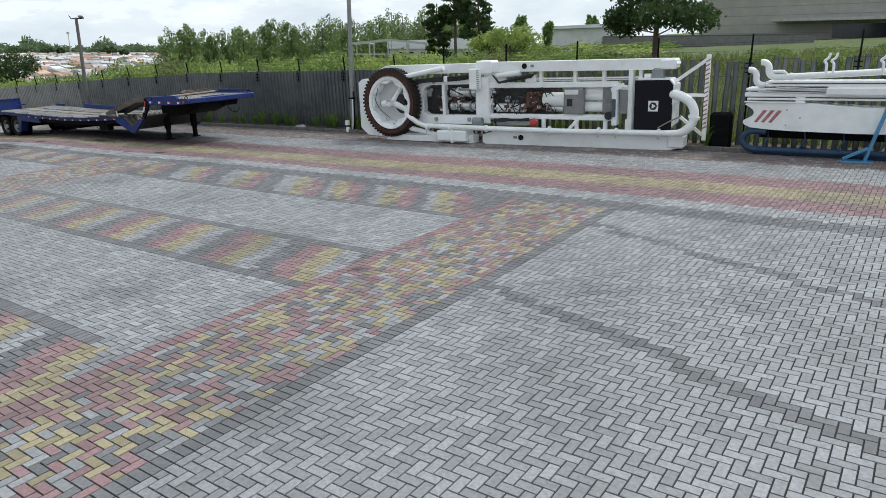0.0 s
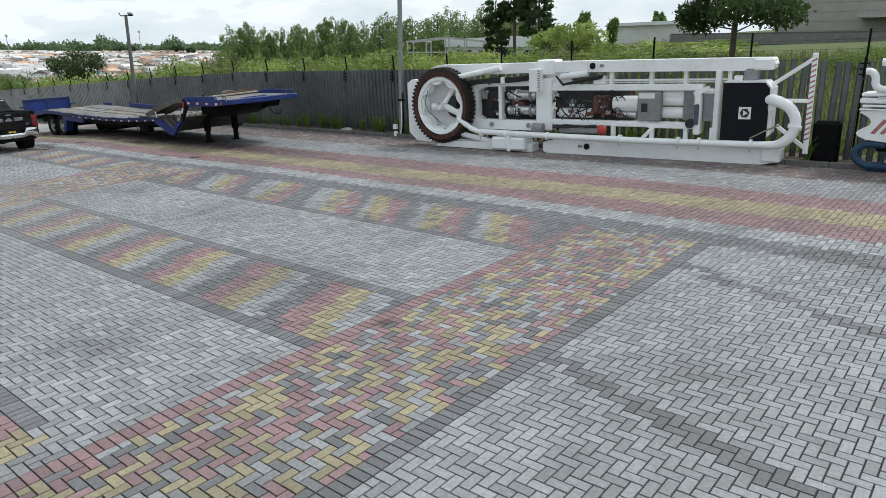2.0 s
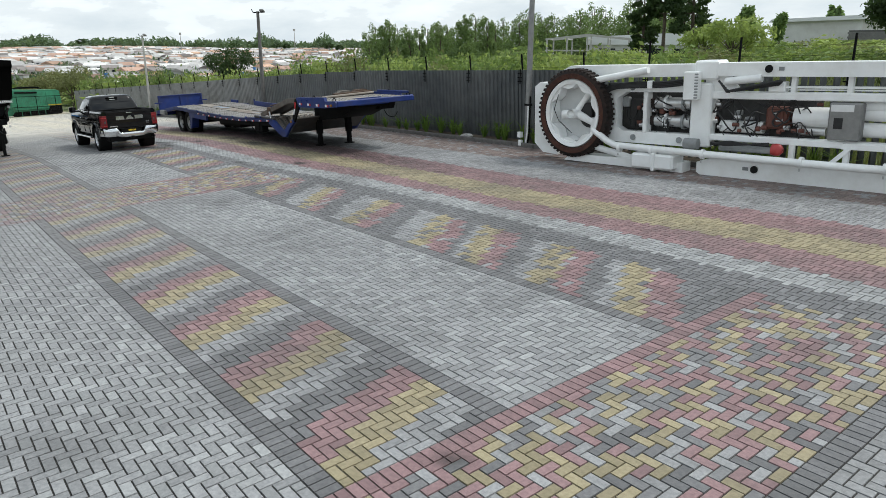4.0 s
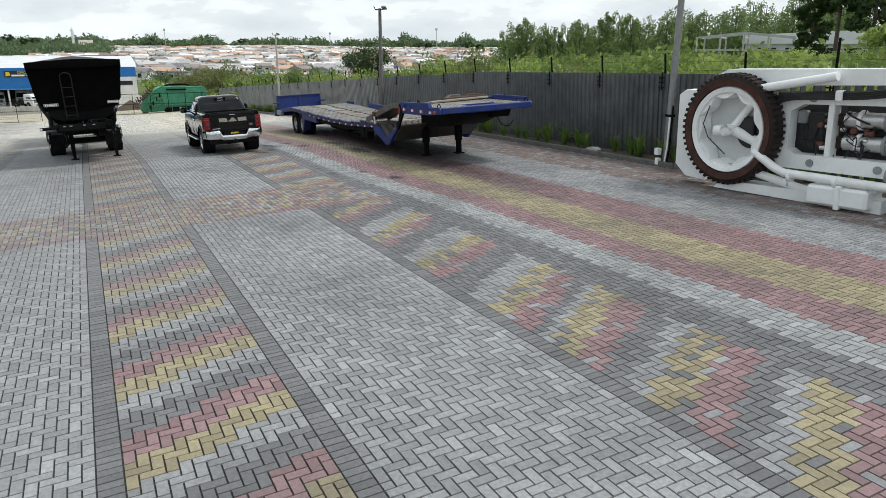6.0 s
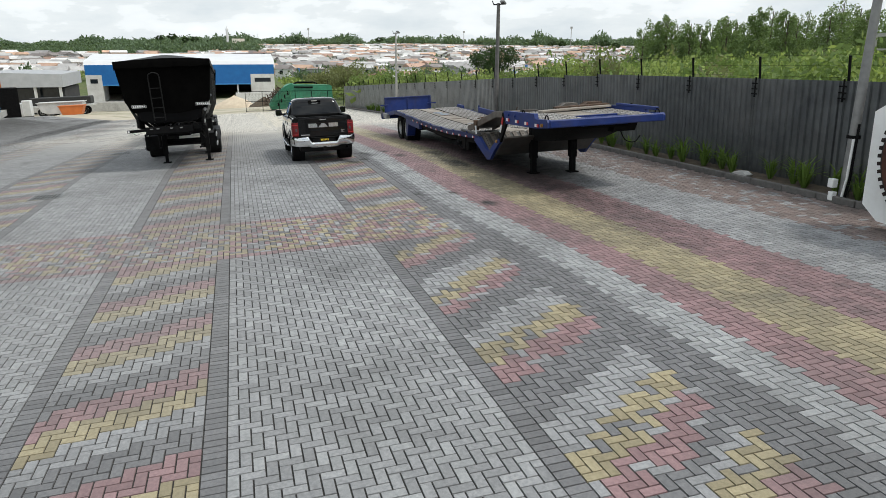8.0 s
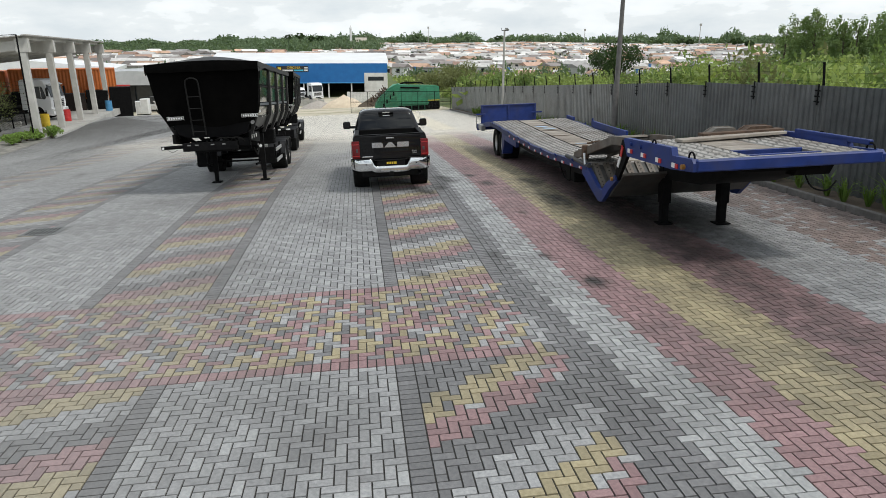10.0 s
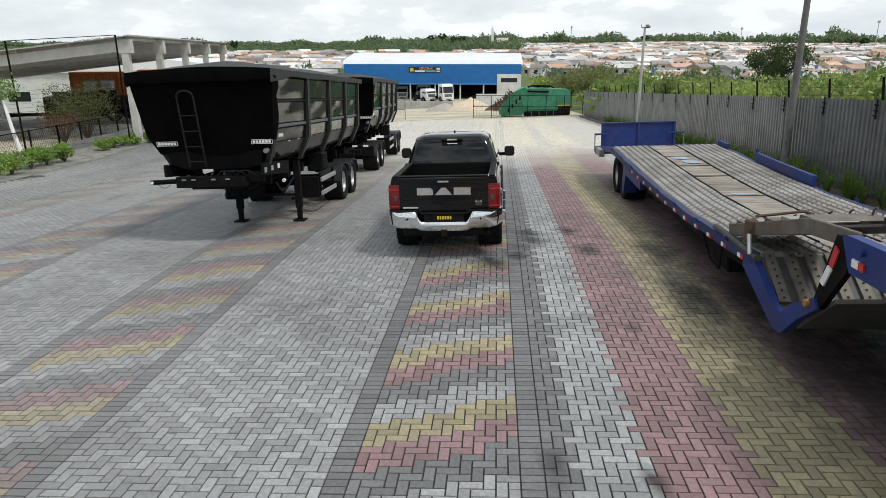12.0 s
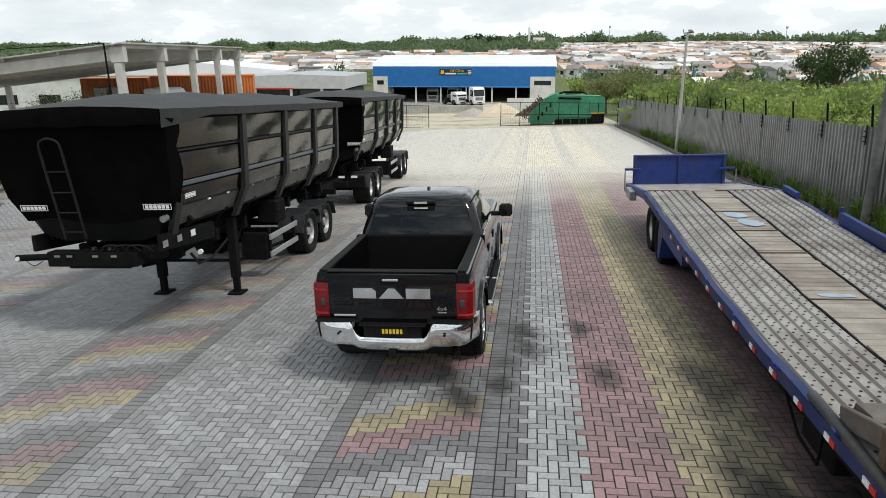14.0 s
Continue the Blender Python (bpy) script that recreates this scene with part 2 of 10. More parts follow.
# oil and tyre marks, and trailer shade painted on the paving: x, y, half length, half width, turn, strength
# the long patches at y 15.75 to 16.3 also carry the low-bed's shade
OIL_SHADE = [(-25.8, 15.85, 9.5, 0.85, 0.0, 0.80), (-36.5, 15.75, 5.0, 0.65, 0.0, 0.45), (-22.1, 13.75, 0.42, 0.26, 0.3, 0.97), (-23.6, 13.4, 0.30, 0.10, 0.2, 0.85), (-23.85, 12.6, 0.40, 0.14, 0.1, 0.65), (-26.9, 13.85, 0.30, 0.14, 0.0, 0.6), (-23.05, 11.25, 0.30, 0.2, 0.4, 0.6),
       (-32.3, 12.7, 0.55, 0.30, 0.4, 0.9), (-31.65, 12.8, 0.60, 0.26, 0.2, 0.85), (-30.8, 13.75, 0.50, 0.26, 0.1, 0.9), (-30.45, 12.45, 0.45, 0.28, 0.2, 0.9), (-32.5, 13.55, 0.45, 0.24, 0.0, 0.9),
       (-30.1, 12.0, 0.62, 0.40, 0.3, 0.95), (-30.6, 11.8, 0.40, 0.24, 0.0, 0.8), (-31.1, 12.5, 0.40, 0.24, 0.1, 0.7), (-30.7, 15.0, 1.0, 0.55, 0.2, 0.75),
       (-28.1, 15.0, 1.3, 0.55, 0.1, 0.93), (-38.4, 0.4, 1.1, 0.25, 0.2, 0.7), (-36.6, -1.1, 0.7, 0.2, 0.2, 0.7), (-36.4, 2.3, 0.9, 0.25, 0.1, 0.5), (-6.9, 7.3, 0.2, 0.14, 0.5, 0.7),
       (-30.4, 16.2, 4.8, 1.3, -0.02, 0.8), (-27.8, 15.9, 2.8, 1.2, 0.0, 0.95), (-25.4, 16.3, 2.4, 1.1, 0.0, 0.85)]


def oil_shade_group():
    """Strength of the oil marks and the painted trailer shade at a place, as a node group."""
    ng = bpy.data.node_groups.new("oil_and_shade", "ShaderNodeTree")
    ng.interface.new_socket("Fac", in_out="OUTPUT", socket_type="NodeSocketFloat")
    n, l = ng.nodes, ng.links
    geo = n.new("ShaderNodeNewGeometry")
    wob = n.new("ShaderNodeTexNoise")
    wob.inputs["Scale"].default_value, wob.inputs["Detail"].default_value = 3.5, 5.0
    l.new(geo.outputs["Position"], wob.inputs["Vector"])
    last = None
    for x, y, a, b, turn, k in OIL_SHADE:
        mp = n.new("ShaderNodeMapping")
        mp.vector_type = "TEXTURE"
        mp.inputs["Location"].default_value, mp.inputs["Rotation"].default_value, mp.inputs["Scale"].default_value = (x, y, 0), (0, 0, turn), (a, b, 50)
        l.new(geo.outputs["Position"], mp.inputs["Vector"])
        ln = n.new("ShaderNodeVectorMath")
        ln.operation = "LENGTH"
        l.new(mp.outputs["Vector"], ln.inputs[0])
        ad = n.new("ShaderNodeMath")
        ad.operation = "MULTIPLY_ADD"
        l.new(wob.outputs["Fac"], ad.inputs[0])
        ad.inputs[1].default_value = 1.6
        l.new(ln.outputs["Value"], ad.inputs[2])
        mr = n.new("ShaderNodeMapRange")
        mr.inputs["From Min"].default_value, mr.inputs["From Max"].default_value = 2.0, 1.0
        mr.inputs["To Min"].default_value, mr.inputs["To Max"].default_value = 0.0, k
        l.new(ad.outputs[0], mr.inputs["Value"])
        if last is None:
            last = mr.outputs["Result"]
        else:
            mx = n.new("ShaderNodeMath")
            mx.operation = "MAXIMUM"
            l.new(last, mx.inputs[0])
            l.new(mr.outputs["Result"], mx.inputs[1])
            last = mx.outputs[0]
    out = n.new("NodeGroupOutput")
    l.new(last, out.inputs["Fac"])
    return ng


OIL_SHADE_NG = oil_shade_group()


def far_sun_group():
    """Sunlight painted as a pale wash over the far end of the yard, and a greying of the lane before it."""
    ng = bpy.data.node_groups.new("far_sun_wash", "ShaderNodeTree")
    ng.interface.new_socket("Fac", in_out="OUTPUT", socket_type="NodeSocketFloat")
    ng.interface.new_socket("Greying", in_out="OUTPUT", socket_type="NodeSocketFloat")
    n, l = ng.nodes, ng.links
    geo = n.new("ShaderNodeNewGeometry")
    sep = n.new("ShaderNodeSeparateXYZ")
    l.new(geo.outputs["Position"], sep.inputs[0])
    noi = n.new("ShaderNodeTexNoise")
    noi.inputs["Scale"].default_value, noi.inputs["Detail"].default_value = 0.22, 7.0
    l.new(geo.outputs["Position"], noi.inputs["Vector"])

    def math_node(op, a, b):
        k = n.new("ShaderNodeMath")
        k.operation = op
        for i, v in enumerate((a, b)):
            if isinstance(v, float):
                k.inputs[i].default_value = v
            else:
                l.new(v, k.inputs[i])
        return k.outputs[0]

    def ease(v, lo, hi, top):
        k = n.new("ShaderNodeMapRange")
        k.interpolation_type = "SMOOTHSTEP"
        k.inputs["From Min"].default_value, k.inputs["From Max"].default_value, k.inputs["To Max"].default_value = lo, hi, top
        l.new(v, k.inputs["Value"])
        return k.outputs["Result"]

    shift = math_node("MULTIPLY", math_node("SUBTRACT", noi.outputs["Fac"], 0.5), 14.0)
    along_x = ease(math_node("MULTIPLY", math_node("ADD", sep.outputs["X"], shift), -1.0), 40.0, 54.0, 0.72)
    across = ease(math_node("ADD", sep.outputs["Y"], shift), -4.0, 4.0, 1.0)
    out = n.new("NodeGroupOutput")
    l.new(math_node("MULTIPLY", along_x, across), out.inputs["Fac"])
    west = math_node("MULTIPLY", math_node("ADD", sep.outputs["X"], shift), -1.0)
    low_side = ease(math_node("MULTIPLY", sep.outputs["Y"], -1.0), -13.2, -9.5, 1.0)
    low_lane = math_node("MULTIPLY", ease(math_node("MULTIPLY", sep.outputs["Y"], -1.0), -10.0, -7.5, 0.30), ease(west, 10.0, 18.0, 1.0))
    l.new(math_node("MAXIMUM", math_node("MULTIPLY", ease(west, 25.0, 40.0, 0.55), low_side), low_lane), out.inputs["Greying"])
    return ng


FAR_SUN_NG = far_sun_group()


def paver(name, c1, c2, rough=0.5, rough2=0.78, bump=0.45, spec=0.5):
    m = surface(name, c1, c2, 26.0, rough, rough2, spec=spec, bump=bump, bump_scale=90.0, dist=0.006, per="both", spread=0.20,
                stain=(0.075, 0.073, 0.07), stain_scale=0.45, stain_amount=0.55)
    n, l = m.node_tree.nodes, m.node_tree.links
    bs = n["Principled BSDF"]
    old = bs.inputs["Base Color"].links[0].from_socket
    g = n.new("ShaderNodeGroup")
    g.node_tree = OIL_SHADE_NG
    mx = n.new("ShaderNodeMix")
    mx.data_type = "RGBA"
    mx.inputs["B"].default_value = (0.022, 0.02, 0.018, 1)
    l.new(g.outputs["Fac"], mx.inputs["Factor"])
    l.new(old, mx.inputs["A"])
    far_sun = n.new("ShaderNodeGroup")
    far_sun.node_tree = FAR_SUN_NG
    # the far yard's sunlight is mixed into the paver colour as a pale tone
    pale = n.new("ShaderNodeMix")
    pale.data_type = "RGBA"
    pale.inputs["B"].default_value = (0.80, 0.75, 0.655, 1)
    l.new(far_sun.outputs["Fac"], pale.inputs["Factor"])
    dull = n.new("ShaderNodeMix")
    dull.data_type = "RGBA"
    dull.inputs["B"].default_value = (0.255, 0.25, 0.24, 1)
    l.new(far_sun.outputs["Greying"], dull.inputs["Factor"])
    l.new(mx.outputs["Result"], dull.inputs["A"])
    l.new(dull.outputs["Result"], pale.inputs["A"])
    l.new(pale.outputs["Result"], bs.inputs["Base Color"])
    return m


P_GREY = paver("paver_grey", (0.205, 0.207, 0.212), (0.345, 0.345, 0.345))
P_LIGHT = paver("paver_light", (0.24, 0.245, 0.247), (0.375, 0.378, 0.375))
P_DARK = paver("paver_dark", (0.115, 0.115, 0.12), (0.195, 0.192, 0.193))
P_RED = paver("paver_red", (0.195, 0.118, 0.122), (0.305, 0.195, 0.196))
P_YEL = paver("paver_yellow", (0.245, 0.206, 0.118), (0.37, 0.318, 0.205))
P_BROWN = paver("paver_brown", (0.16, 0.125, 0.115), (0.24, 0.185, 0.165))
# brighter yellow, so the far bands show through the painted sunlight
P_STRAW = paver("paver_straw_yellow", (0.52, 0.43, 0.22), (0.66, 0.56, 0.33))
PAVERS = [P_GREY, P_LIGHT, P_DARK, P_RED, P_YEL, P_BROWN, P_STRAW]
SAND = surface("joint_sand", (0.026, 0.025, 0.023), (0.052, 0.049, 0.045), 30, 0.9, bump=0.3)
CONCRETE = surface("concrete", (0.36, 0.35, 0.33), (0.48, 0.47, 0.44), 3.0, 0.8, bump=0.3, stain=(0.16, 0.15, 0.14), stain_amount=0.5)
# fence steel in three greys, paler towards the far end of the yard
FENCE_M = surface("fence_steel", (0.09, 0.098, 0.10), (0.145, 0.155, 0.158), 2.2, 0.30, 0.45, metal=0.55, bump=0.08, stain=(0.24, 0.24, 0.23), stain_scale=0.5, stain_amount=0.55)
FENCE_MID = surface("mid_fence_steel", (0.13, 0.137, 0.138), (0.20, 0.208, 0.206), 1.8, 0.32, 0.48, metal=0.5, bump=0.08, stain=(0.08, 0.075, 0.07), stain_scale=0.8, stain_amount=0.5)
FENCE_PALE = surface("pale_fence_steel", (0.20, 0.205, 0.203), (0.30, 0.303, 0.295), 1.6, 0.34, 0.5, metal=0.45, bump=0.08, stain=(0.10, 0.09, 0.08), stain_scale=0.9, stain_amount=0.6)
STEEL = surface("grey_steel", (0.22, 0.22, 0.22), (0.32, 0.32, 0.31), 5, 0.45, metal=0.7, bump=0.1)
DARK_STEEL = surface("dark_steel", (0.004, 0.004, 0.0045), (0.011, 0.011, 0.011), 6, 0.6, bump=0.1, spec=0.06)
BLACK = surface("black_paint", (0.002, 0.002, 0.0025), (0.005, 0.005, 0.006), 3, 0.5, 0.65, bump=0.06, stain=(0.012, 0.012, 0.011), stain_scale=1.2, stain_amount=0.3, spec=0.13)
# black cloth, the sky's sheen on the tarpaulin top lifted into its colour
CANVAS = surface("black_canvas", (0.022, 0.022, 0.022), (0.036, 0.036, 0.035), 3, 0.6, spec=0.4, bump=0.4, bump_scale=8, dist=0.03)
RUBBER = surface("rubber", (0.007, 0.007, 0.007), (0.016, 0.016, 0.015), 8, 0.85, bump=0.3, spec=0.2)
BLUE = surface("blue_paint", (0.009, 0.025, 0.125), (0.017, 0.04, 0.195), 3, 0.4, 0.6, spec=0.3, bump=0.1, stain=(0.05, 0.045, 0.06), stain_scale=1.3, stain_amount=0.5)
WHITE = surface("white_paint", (0.85, 0.86, 0.85), (0.90, 0.91, 0.90), 2.5, 0.25, 0.45, bump=0.06, stain=(0.50, 0.46, 0.41), stain_scale=1.4, stain_amount=0.3)
SOIL = surface("soil", (0.07, 0.055, 0.04), (0.13, 0.10, 0.07), 5, 0.95, bump=0.5)


GRASS = surface("grass", (0.055, 0.085, 0.02), (0.12, 0.155, 0.045), 0.9, 0.95, bump=0.6, bump_scale=6, dist=0.1, stain=(0.16, 0.14, 0.07), stain_scale=0.08, stain_amount=0.6)
GRIT = surface("bare_earth", (0.45, 0.40, 0.30), (0.57, 0.51, 0.41), 0.8, 0.95, bump=0.4, stain=(0.12, 0.14, 0.05), stain_scale=0.15, stain_amount=0.9)

# true upright in the yard's frame: the yard falls gently towards -x and -y
UP_X, UP_Y = 0.0286, 0.034
UPRIGHT = Vector((0, 0, 1)).rotation_difference(Vector((UP_X, UP_Y, 1))).to_matrix().to_4x4()


def upright(x, y, z, rz=0.0):
    """A pose that stands plumb."""
    return Matrix.Translation((x, y, z)) @ UPRIGHT @ pose(0, 0, 0, 0, 0, rz)


def step(a, b, x):
    t = min(1.0, max(0.0, (x - a) / (b - a)))
    return t * t * (3 - 2 * t)


def land_z(x, y):
    """The land: the yard, a scrub valley behind the fence, a bank to one side, the town's hill far off."""
    yard = ground_z(x, y)
    r = math.hypot(x + 20, y - 10)
    az = math.degrees(math.atan2(y - 10, x + 20)) % 360
    side = step(128, 104, az) * step(21.5, 26, y)
    bank = 0.1 + 1.1 * step(22, 46, y) + 0.5 * step(46, 78, y) - 2.5 * step(110, 300, y)
    hollow = -13.0 * step(30, 235, r) if y > 20 else -13.0 * step(190, 300, r)
    town = 8.0 * min(1.0, max(0.0, (r - 310) / 690)) ** 0.9
    tilt = -UP_X * x - UP_Y * y
    out = max(step(-185, -270, x), step(21.5, 40, y), step(-85, -150, y) * step(-60, -200, x), step(-90, -160, y), step(14, 60, x))
    far = (hollow + town + tilt * step(26, 200, r)) * (1 - side) + bank * side
    z = yard * (1 - out) + out * far
    if out > 0:
        z += out * 0.5 * (noise.noise((x * 0.02, y * 0.02, 0)) * (1 - 0.8 * side) + 0.6 * noise.noise((x * 0.006, y * 0.006, 3)) * min(6, r / 90))
    return z - 0.03 - 0.12 * (1 - out)


def build_land():
    """One sheet of land out to the horizon, finer near the yard."""
    steps = [0, 8, 14, 20, 23, 26, 30, 36, 44, 54, 68, 86, 110, 140, 180, 230, 290, 360, 450, 560, 700, 860, 1050, 1300, 1700, 2400, 4200]
    xs = sorted({-24 + s for s in steps} | {-24 - s for s in steps} | set(range(-90, -24, 4)))
    ys = sorted({s for s in steps} | {-s for s in steps} | {-4, -6, -10, -12, -17})
    g = Geo()
    g.v = [(x, y, land_z(x, y)) for y in ys for x in xs]
    n = len(xs)
    g.f = [(j * n + i, j * n + i + 1, (j + 1) * n + i + 1, (j + 1) * n + i) for j in range(len(ys) - 1) for i in range(n - 1)]
    return g


ground = part("ground", build_land(), GRASS, smooth=60)
tagged(ground, "green grassy land falling to a valley and rising to a town", "ground", kind="structure")

# bedding of the paved yard, follows the fall of the yard
bed = Geo()
bx = [14, -31, -36, -46, -60, -75, -88]
by = [-16, -10, -8.5, -7, -5.5, -4, 20.2]
bed.v = [(x, y, ground_z(x, y) - 0.012) for x in bx for y in by]
bed.f = [(7 * i + j, 7 * i + j + 1, 7 * i + j + 8, 7 * i + j + 7) for i in range(len(bx) - 1) for j in range(6)]
tagged(part("floor", bed, SAND), "dark sand bed in the joints of the paved yard", "pavement", kind="structure")

# bare earth lot between the yard and the workshop
lot = Geo()
lx = [-88, -100, -120, -136.5, -170, -186]
by[0], by[-1] = -60, 21.2
lot.v = [(x, y, ground_z(x, y) - 0.02) for x in lx for y in by]
lot.f = [(7 * i + j, 7 * i + j + 1, 7 * i + j + 8, 7 * i + j + 7) for i in range(len(lx) - 1) for j in range(6)]
tagged(part("dirt_lot", lot, GRIT), "pale bare earth lot with dry grass beyond the gate", "ground", kind="structure")

yard2 = Geo()
for x in (-28, -50, -75, -88):
    yard2.v += [(x, -75, ground_z(x, -75) - 0.02), (x, -16, ground_z(x, -16) - 0.02)]
yard2.f = [(2 * i, 2 * i + 1, 2 * i + 3, 2 * i + 2) for i in range(3)]
tagged(part("service_yard", yard2, CONCRETE), "grey concrete service yard behind the shelter", "pavement", kind="structure")

# ---- the fence: corrugated steel sheets, then spaced pickets ----
FENCE_Y, FENCE_H, BAY = 20.95, 2.38, 2.62


def sheet_panel(width, height, slope=0.0):
    """A corrugated sheet with thickness, standing on its lower edge, along x from 0 to width."""
    g = Geo()
    pitch = width / round(width / 0.20)
    xs, k = [], 0
    while k * pitch < width - 1e-6:
        x = k * pitch
        xs += [(x, 0.0), (x + 0.42 * pitch, 0.0), (x + 0.52 * pitch, 0.042), (x + 0.90 * pitch, 0.042)]
        k += 1
    xs.append((width, 0.0))
    ring = []
    for x, d in xs:
        ring.append([(x, d, slope * x), (x, d, height + slope * x), (x, d + 0.006, height + slope * x), (x, d + 0.006, slope * x)])
    return g.loft(ring)


def post_geo(h):
    """A square post with a cranked top that carries wire."""
    g = Geo()
    g.box(-0.04, 0.04, -0.04, 0.04, -0.1, h, 0.006)
    g.beam((0, 0, h - 0.02), (0.0, -0.06, h + 0.60), 0.045, 0.045, 0.005)
    return g


def clip_geo(h):
    """The strap and three short bars that hold two sheets together at the top."""
    g = Geo().box(-0.022, 0.022, -0.03, -0.012, h - 0.40, h + 0.08, 0.003)
    for z in (h - 0.32, h - 0.20, h - 0.07):
        g.box(-0.10, 0.10, -0.045, -0.03, z - 0.015, z + 0.015, 0.003)
    return g


fence = thing("fence", pose(0, FENCE_Y, 0), "dark grey corrugated steel fence with cranked wire posts along the yard", "fence", kind="structure")
panel_flat = sheet_panel(BAY + 0.05, FENCE_H).mesh("panel", 20)
panel_flat.materials.append(FENCE_M)
panel_slope = sheet_panel(BAY + 0.05, FENCE_H, 0.036).mesh("panel", 20)
panel_slope.materials.append(FENCE_MID)
panel_mid = sheet_panel(BAY + 0.05, FENCE_H).mesh("panel", 20)
panel_mid.materials.append(FENCE_MID)
panel_pale = sheet_panel(BAY + 0.05, FENCE_H, 0.036).mesh("panel", 20)
panel_pale.materials.append(FENCE_PALE)
post_mesh = post_geo(2.30).mesh("post")
post_mesh.materials.append(DARK_STEEL)
slim_mesh = Geo().box(-0.022, 0.022, -0.022, 0.022, -0.2, 3.05, 0.004).mesh("post")
slim_mesh.materials.append(DARK_STEEL)
clip_mesh = clip_geo(2.34).mesh("clip")
clip_mesh.materials.append(DARK_STEEL)
POST_X = [-17.2 - BAY * i for i in range(29)]
for x in POST_X:
    z = ground_z(x)
    part("post", post_mesh, None, fence, m=pose(x, 0.10, z, 0, 1.6, 0))
    part("clip", clip_mesh, None, fence, m=pose(x, 0.0, z, 0, 1.6, 0))
    if x > -90:
        part("panel", panel_flat if x > -26 else (panel_mid if x > -33.5 else (panel_slope if x > -39 else panel_pale)), None, fence, m=pose(x - BAY - 0.02, random.uniform(-0.004, 0.004) + 0.01 * (round((x + 17.2) / BAY) % 2), ground_z(x - BAY)))
# picket stretch
picket_mesh = Geo().prism([(-0.075, 0), (-0.055, 0.03), (0.055, 0.03), (0.075, 0), (0.07, -0.004), (0.05, 0.022), (-0.05, 0.022), (-0.07, -0.004)], "z", 0.02, 1.0).mesh("picket")
picket_mesh.materials.append(FENCE_M)
for i in range(104):
    x = -17.0 + 0.245 * i
    ob = part("picket", picket_mesh, None, fence, m=pose(x, 0, 0, 0, random.uniform(0.4, 3.0), random.uniform(-4, 4)))
    ob.scale = (1, 1, 2.46 + 0.06 * math.sin(x * 3) + random.uniform(-0.03, 0.03))
for i in range(1, 10):
    part("post", slim_mesh, None, fence, m=pose(-17.2 + BAY * i - 0.3, 0.10, 0.1, 0, 1.2, 0))
    part("clip", clip_mesh, None, fence, m=pose(-17.2 + BAY * i - 0.3, 0.0, 0.1, 0, 1.2, 0))
part("rail", Geo().box(-17.2, 8.4, 0.04, 0.07, 2.0, 2.03), FENCE_M, fence)
for k, (dy, z) in enumerate(((0.0, 2.46), (0.07, 2.68), (0.14, 2.90))):
    pts = [(8.0, dy, z + 0.06)] + [(x, dy, z + ground_z(x) + random.uniform(-0.02, 0.02)) for x in [-10 - 3.3 * i for i in range(23)]]
    part("wire", Geo().tube(pts, 0.0025, 4), DARK_STEEL, fence)

# kerb and planting strip along the fence
kerb = Geo()
strip = Geo()
kx = [9.0 - 0.98 * i for i in range(98)]
for a in kx:
    b = a - 0.96
    m = pose(a, 20.16 + random.uniform(-0.008, 0.008), ground_z(a), 0, math.degrees(math.atan2(ground_z(b) - ground_z(a), -0.96)) * 0)
    kerb.box(-0.96, 0, 0, 0.11, -0.06 + ground_z(b) - ground_z(a), 0.125, 0.012, m)
rows = [9, -31, -60, -88]
for x in rows:
    strip.v += [(x, 20.26, ground_z(x) + 0.06), (x, 21.4, ground_z(x) + 0.10)]
strip.f = [(0, 1, 3, 2), (2, 3, 5, 4), (4, 5, 7, 6)]
tagged(part("kerb", kerb, surface("kerb_concrete", (0.10, 0.095, 0.09), (0.17, 0.16, 0.15), 6, 0.85, bump=0.3)), "dark weathered concrete kerb along the planting strip", "kerb", kind="structure")
tagged(part("planting_strip", strip, SOIL), "strip of dark soil at the foot of the fence", "soil", kind="structure")


def lamp_pole(x, y, h, label, lean=(0.0, 0.0), arm=True, material=None, r=0.09):
    z0 = ground_z(x)
    t = thing("lamp_pole", upright(x, y, z0), label, "lamp post")
    g = Geo().tube([(0, 0, -0.1), (lean[0] * 0.5, lean[1] * 0.5, h / 2), (lean[0], lean[1], h)], [r, r * 0.85, r * 0.68], 14)
    part("pole", g, material or CONCRETE, t)
    if arm:
        c = Vector((lean[0], lean[1], h))
        part("arm", Geo().beam(c + Vector((-0.35, -0.1, -0.05)), c + Vector((0.35, 0.1, -0.05)), 0.05, 0.05), DARK_STEEL, t)
        part("floodlight", Geo().box(-0.13, 0.13, -0.05, 0.05, -0.11, 0.11, 0.02, Matrix.Translation(c + Vector((0.32, 0.1, 0.02))) @ pose(0, 0, 0, 50, 0, 20)), STEEL, t, "grey floodlight head")
        part("bracket", Geo().beam(c + Vector((-0.35, -0.1, -0.05)), c + Vector((-0.55, -0.1, 0.12)), 0.03, 0.03), DARK_STEEL, t)
    return t


POLE_GREY = surface("weathered_pole", (0.11, 0.105, 0.10), (0.19, 0.18, 0.17), 5, 0.7, bump=0.2)
lamp_pole(-39.2, 20.45, 5.75, "weathered grey lamp post with two floodlights by the fence", material=POLE_GREY, r=0.115)
lamp_pole(-60.2, 20.35, 6.1, "pale slim lamp post with a floodlight by the fence", material=CONCRETE, r=0.09)
near = lamp_pole(-18.95, 20.4, 7.4, "tall grey steel pole with conduits at the fence", arm=False, material=STEEL, r=0.10)
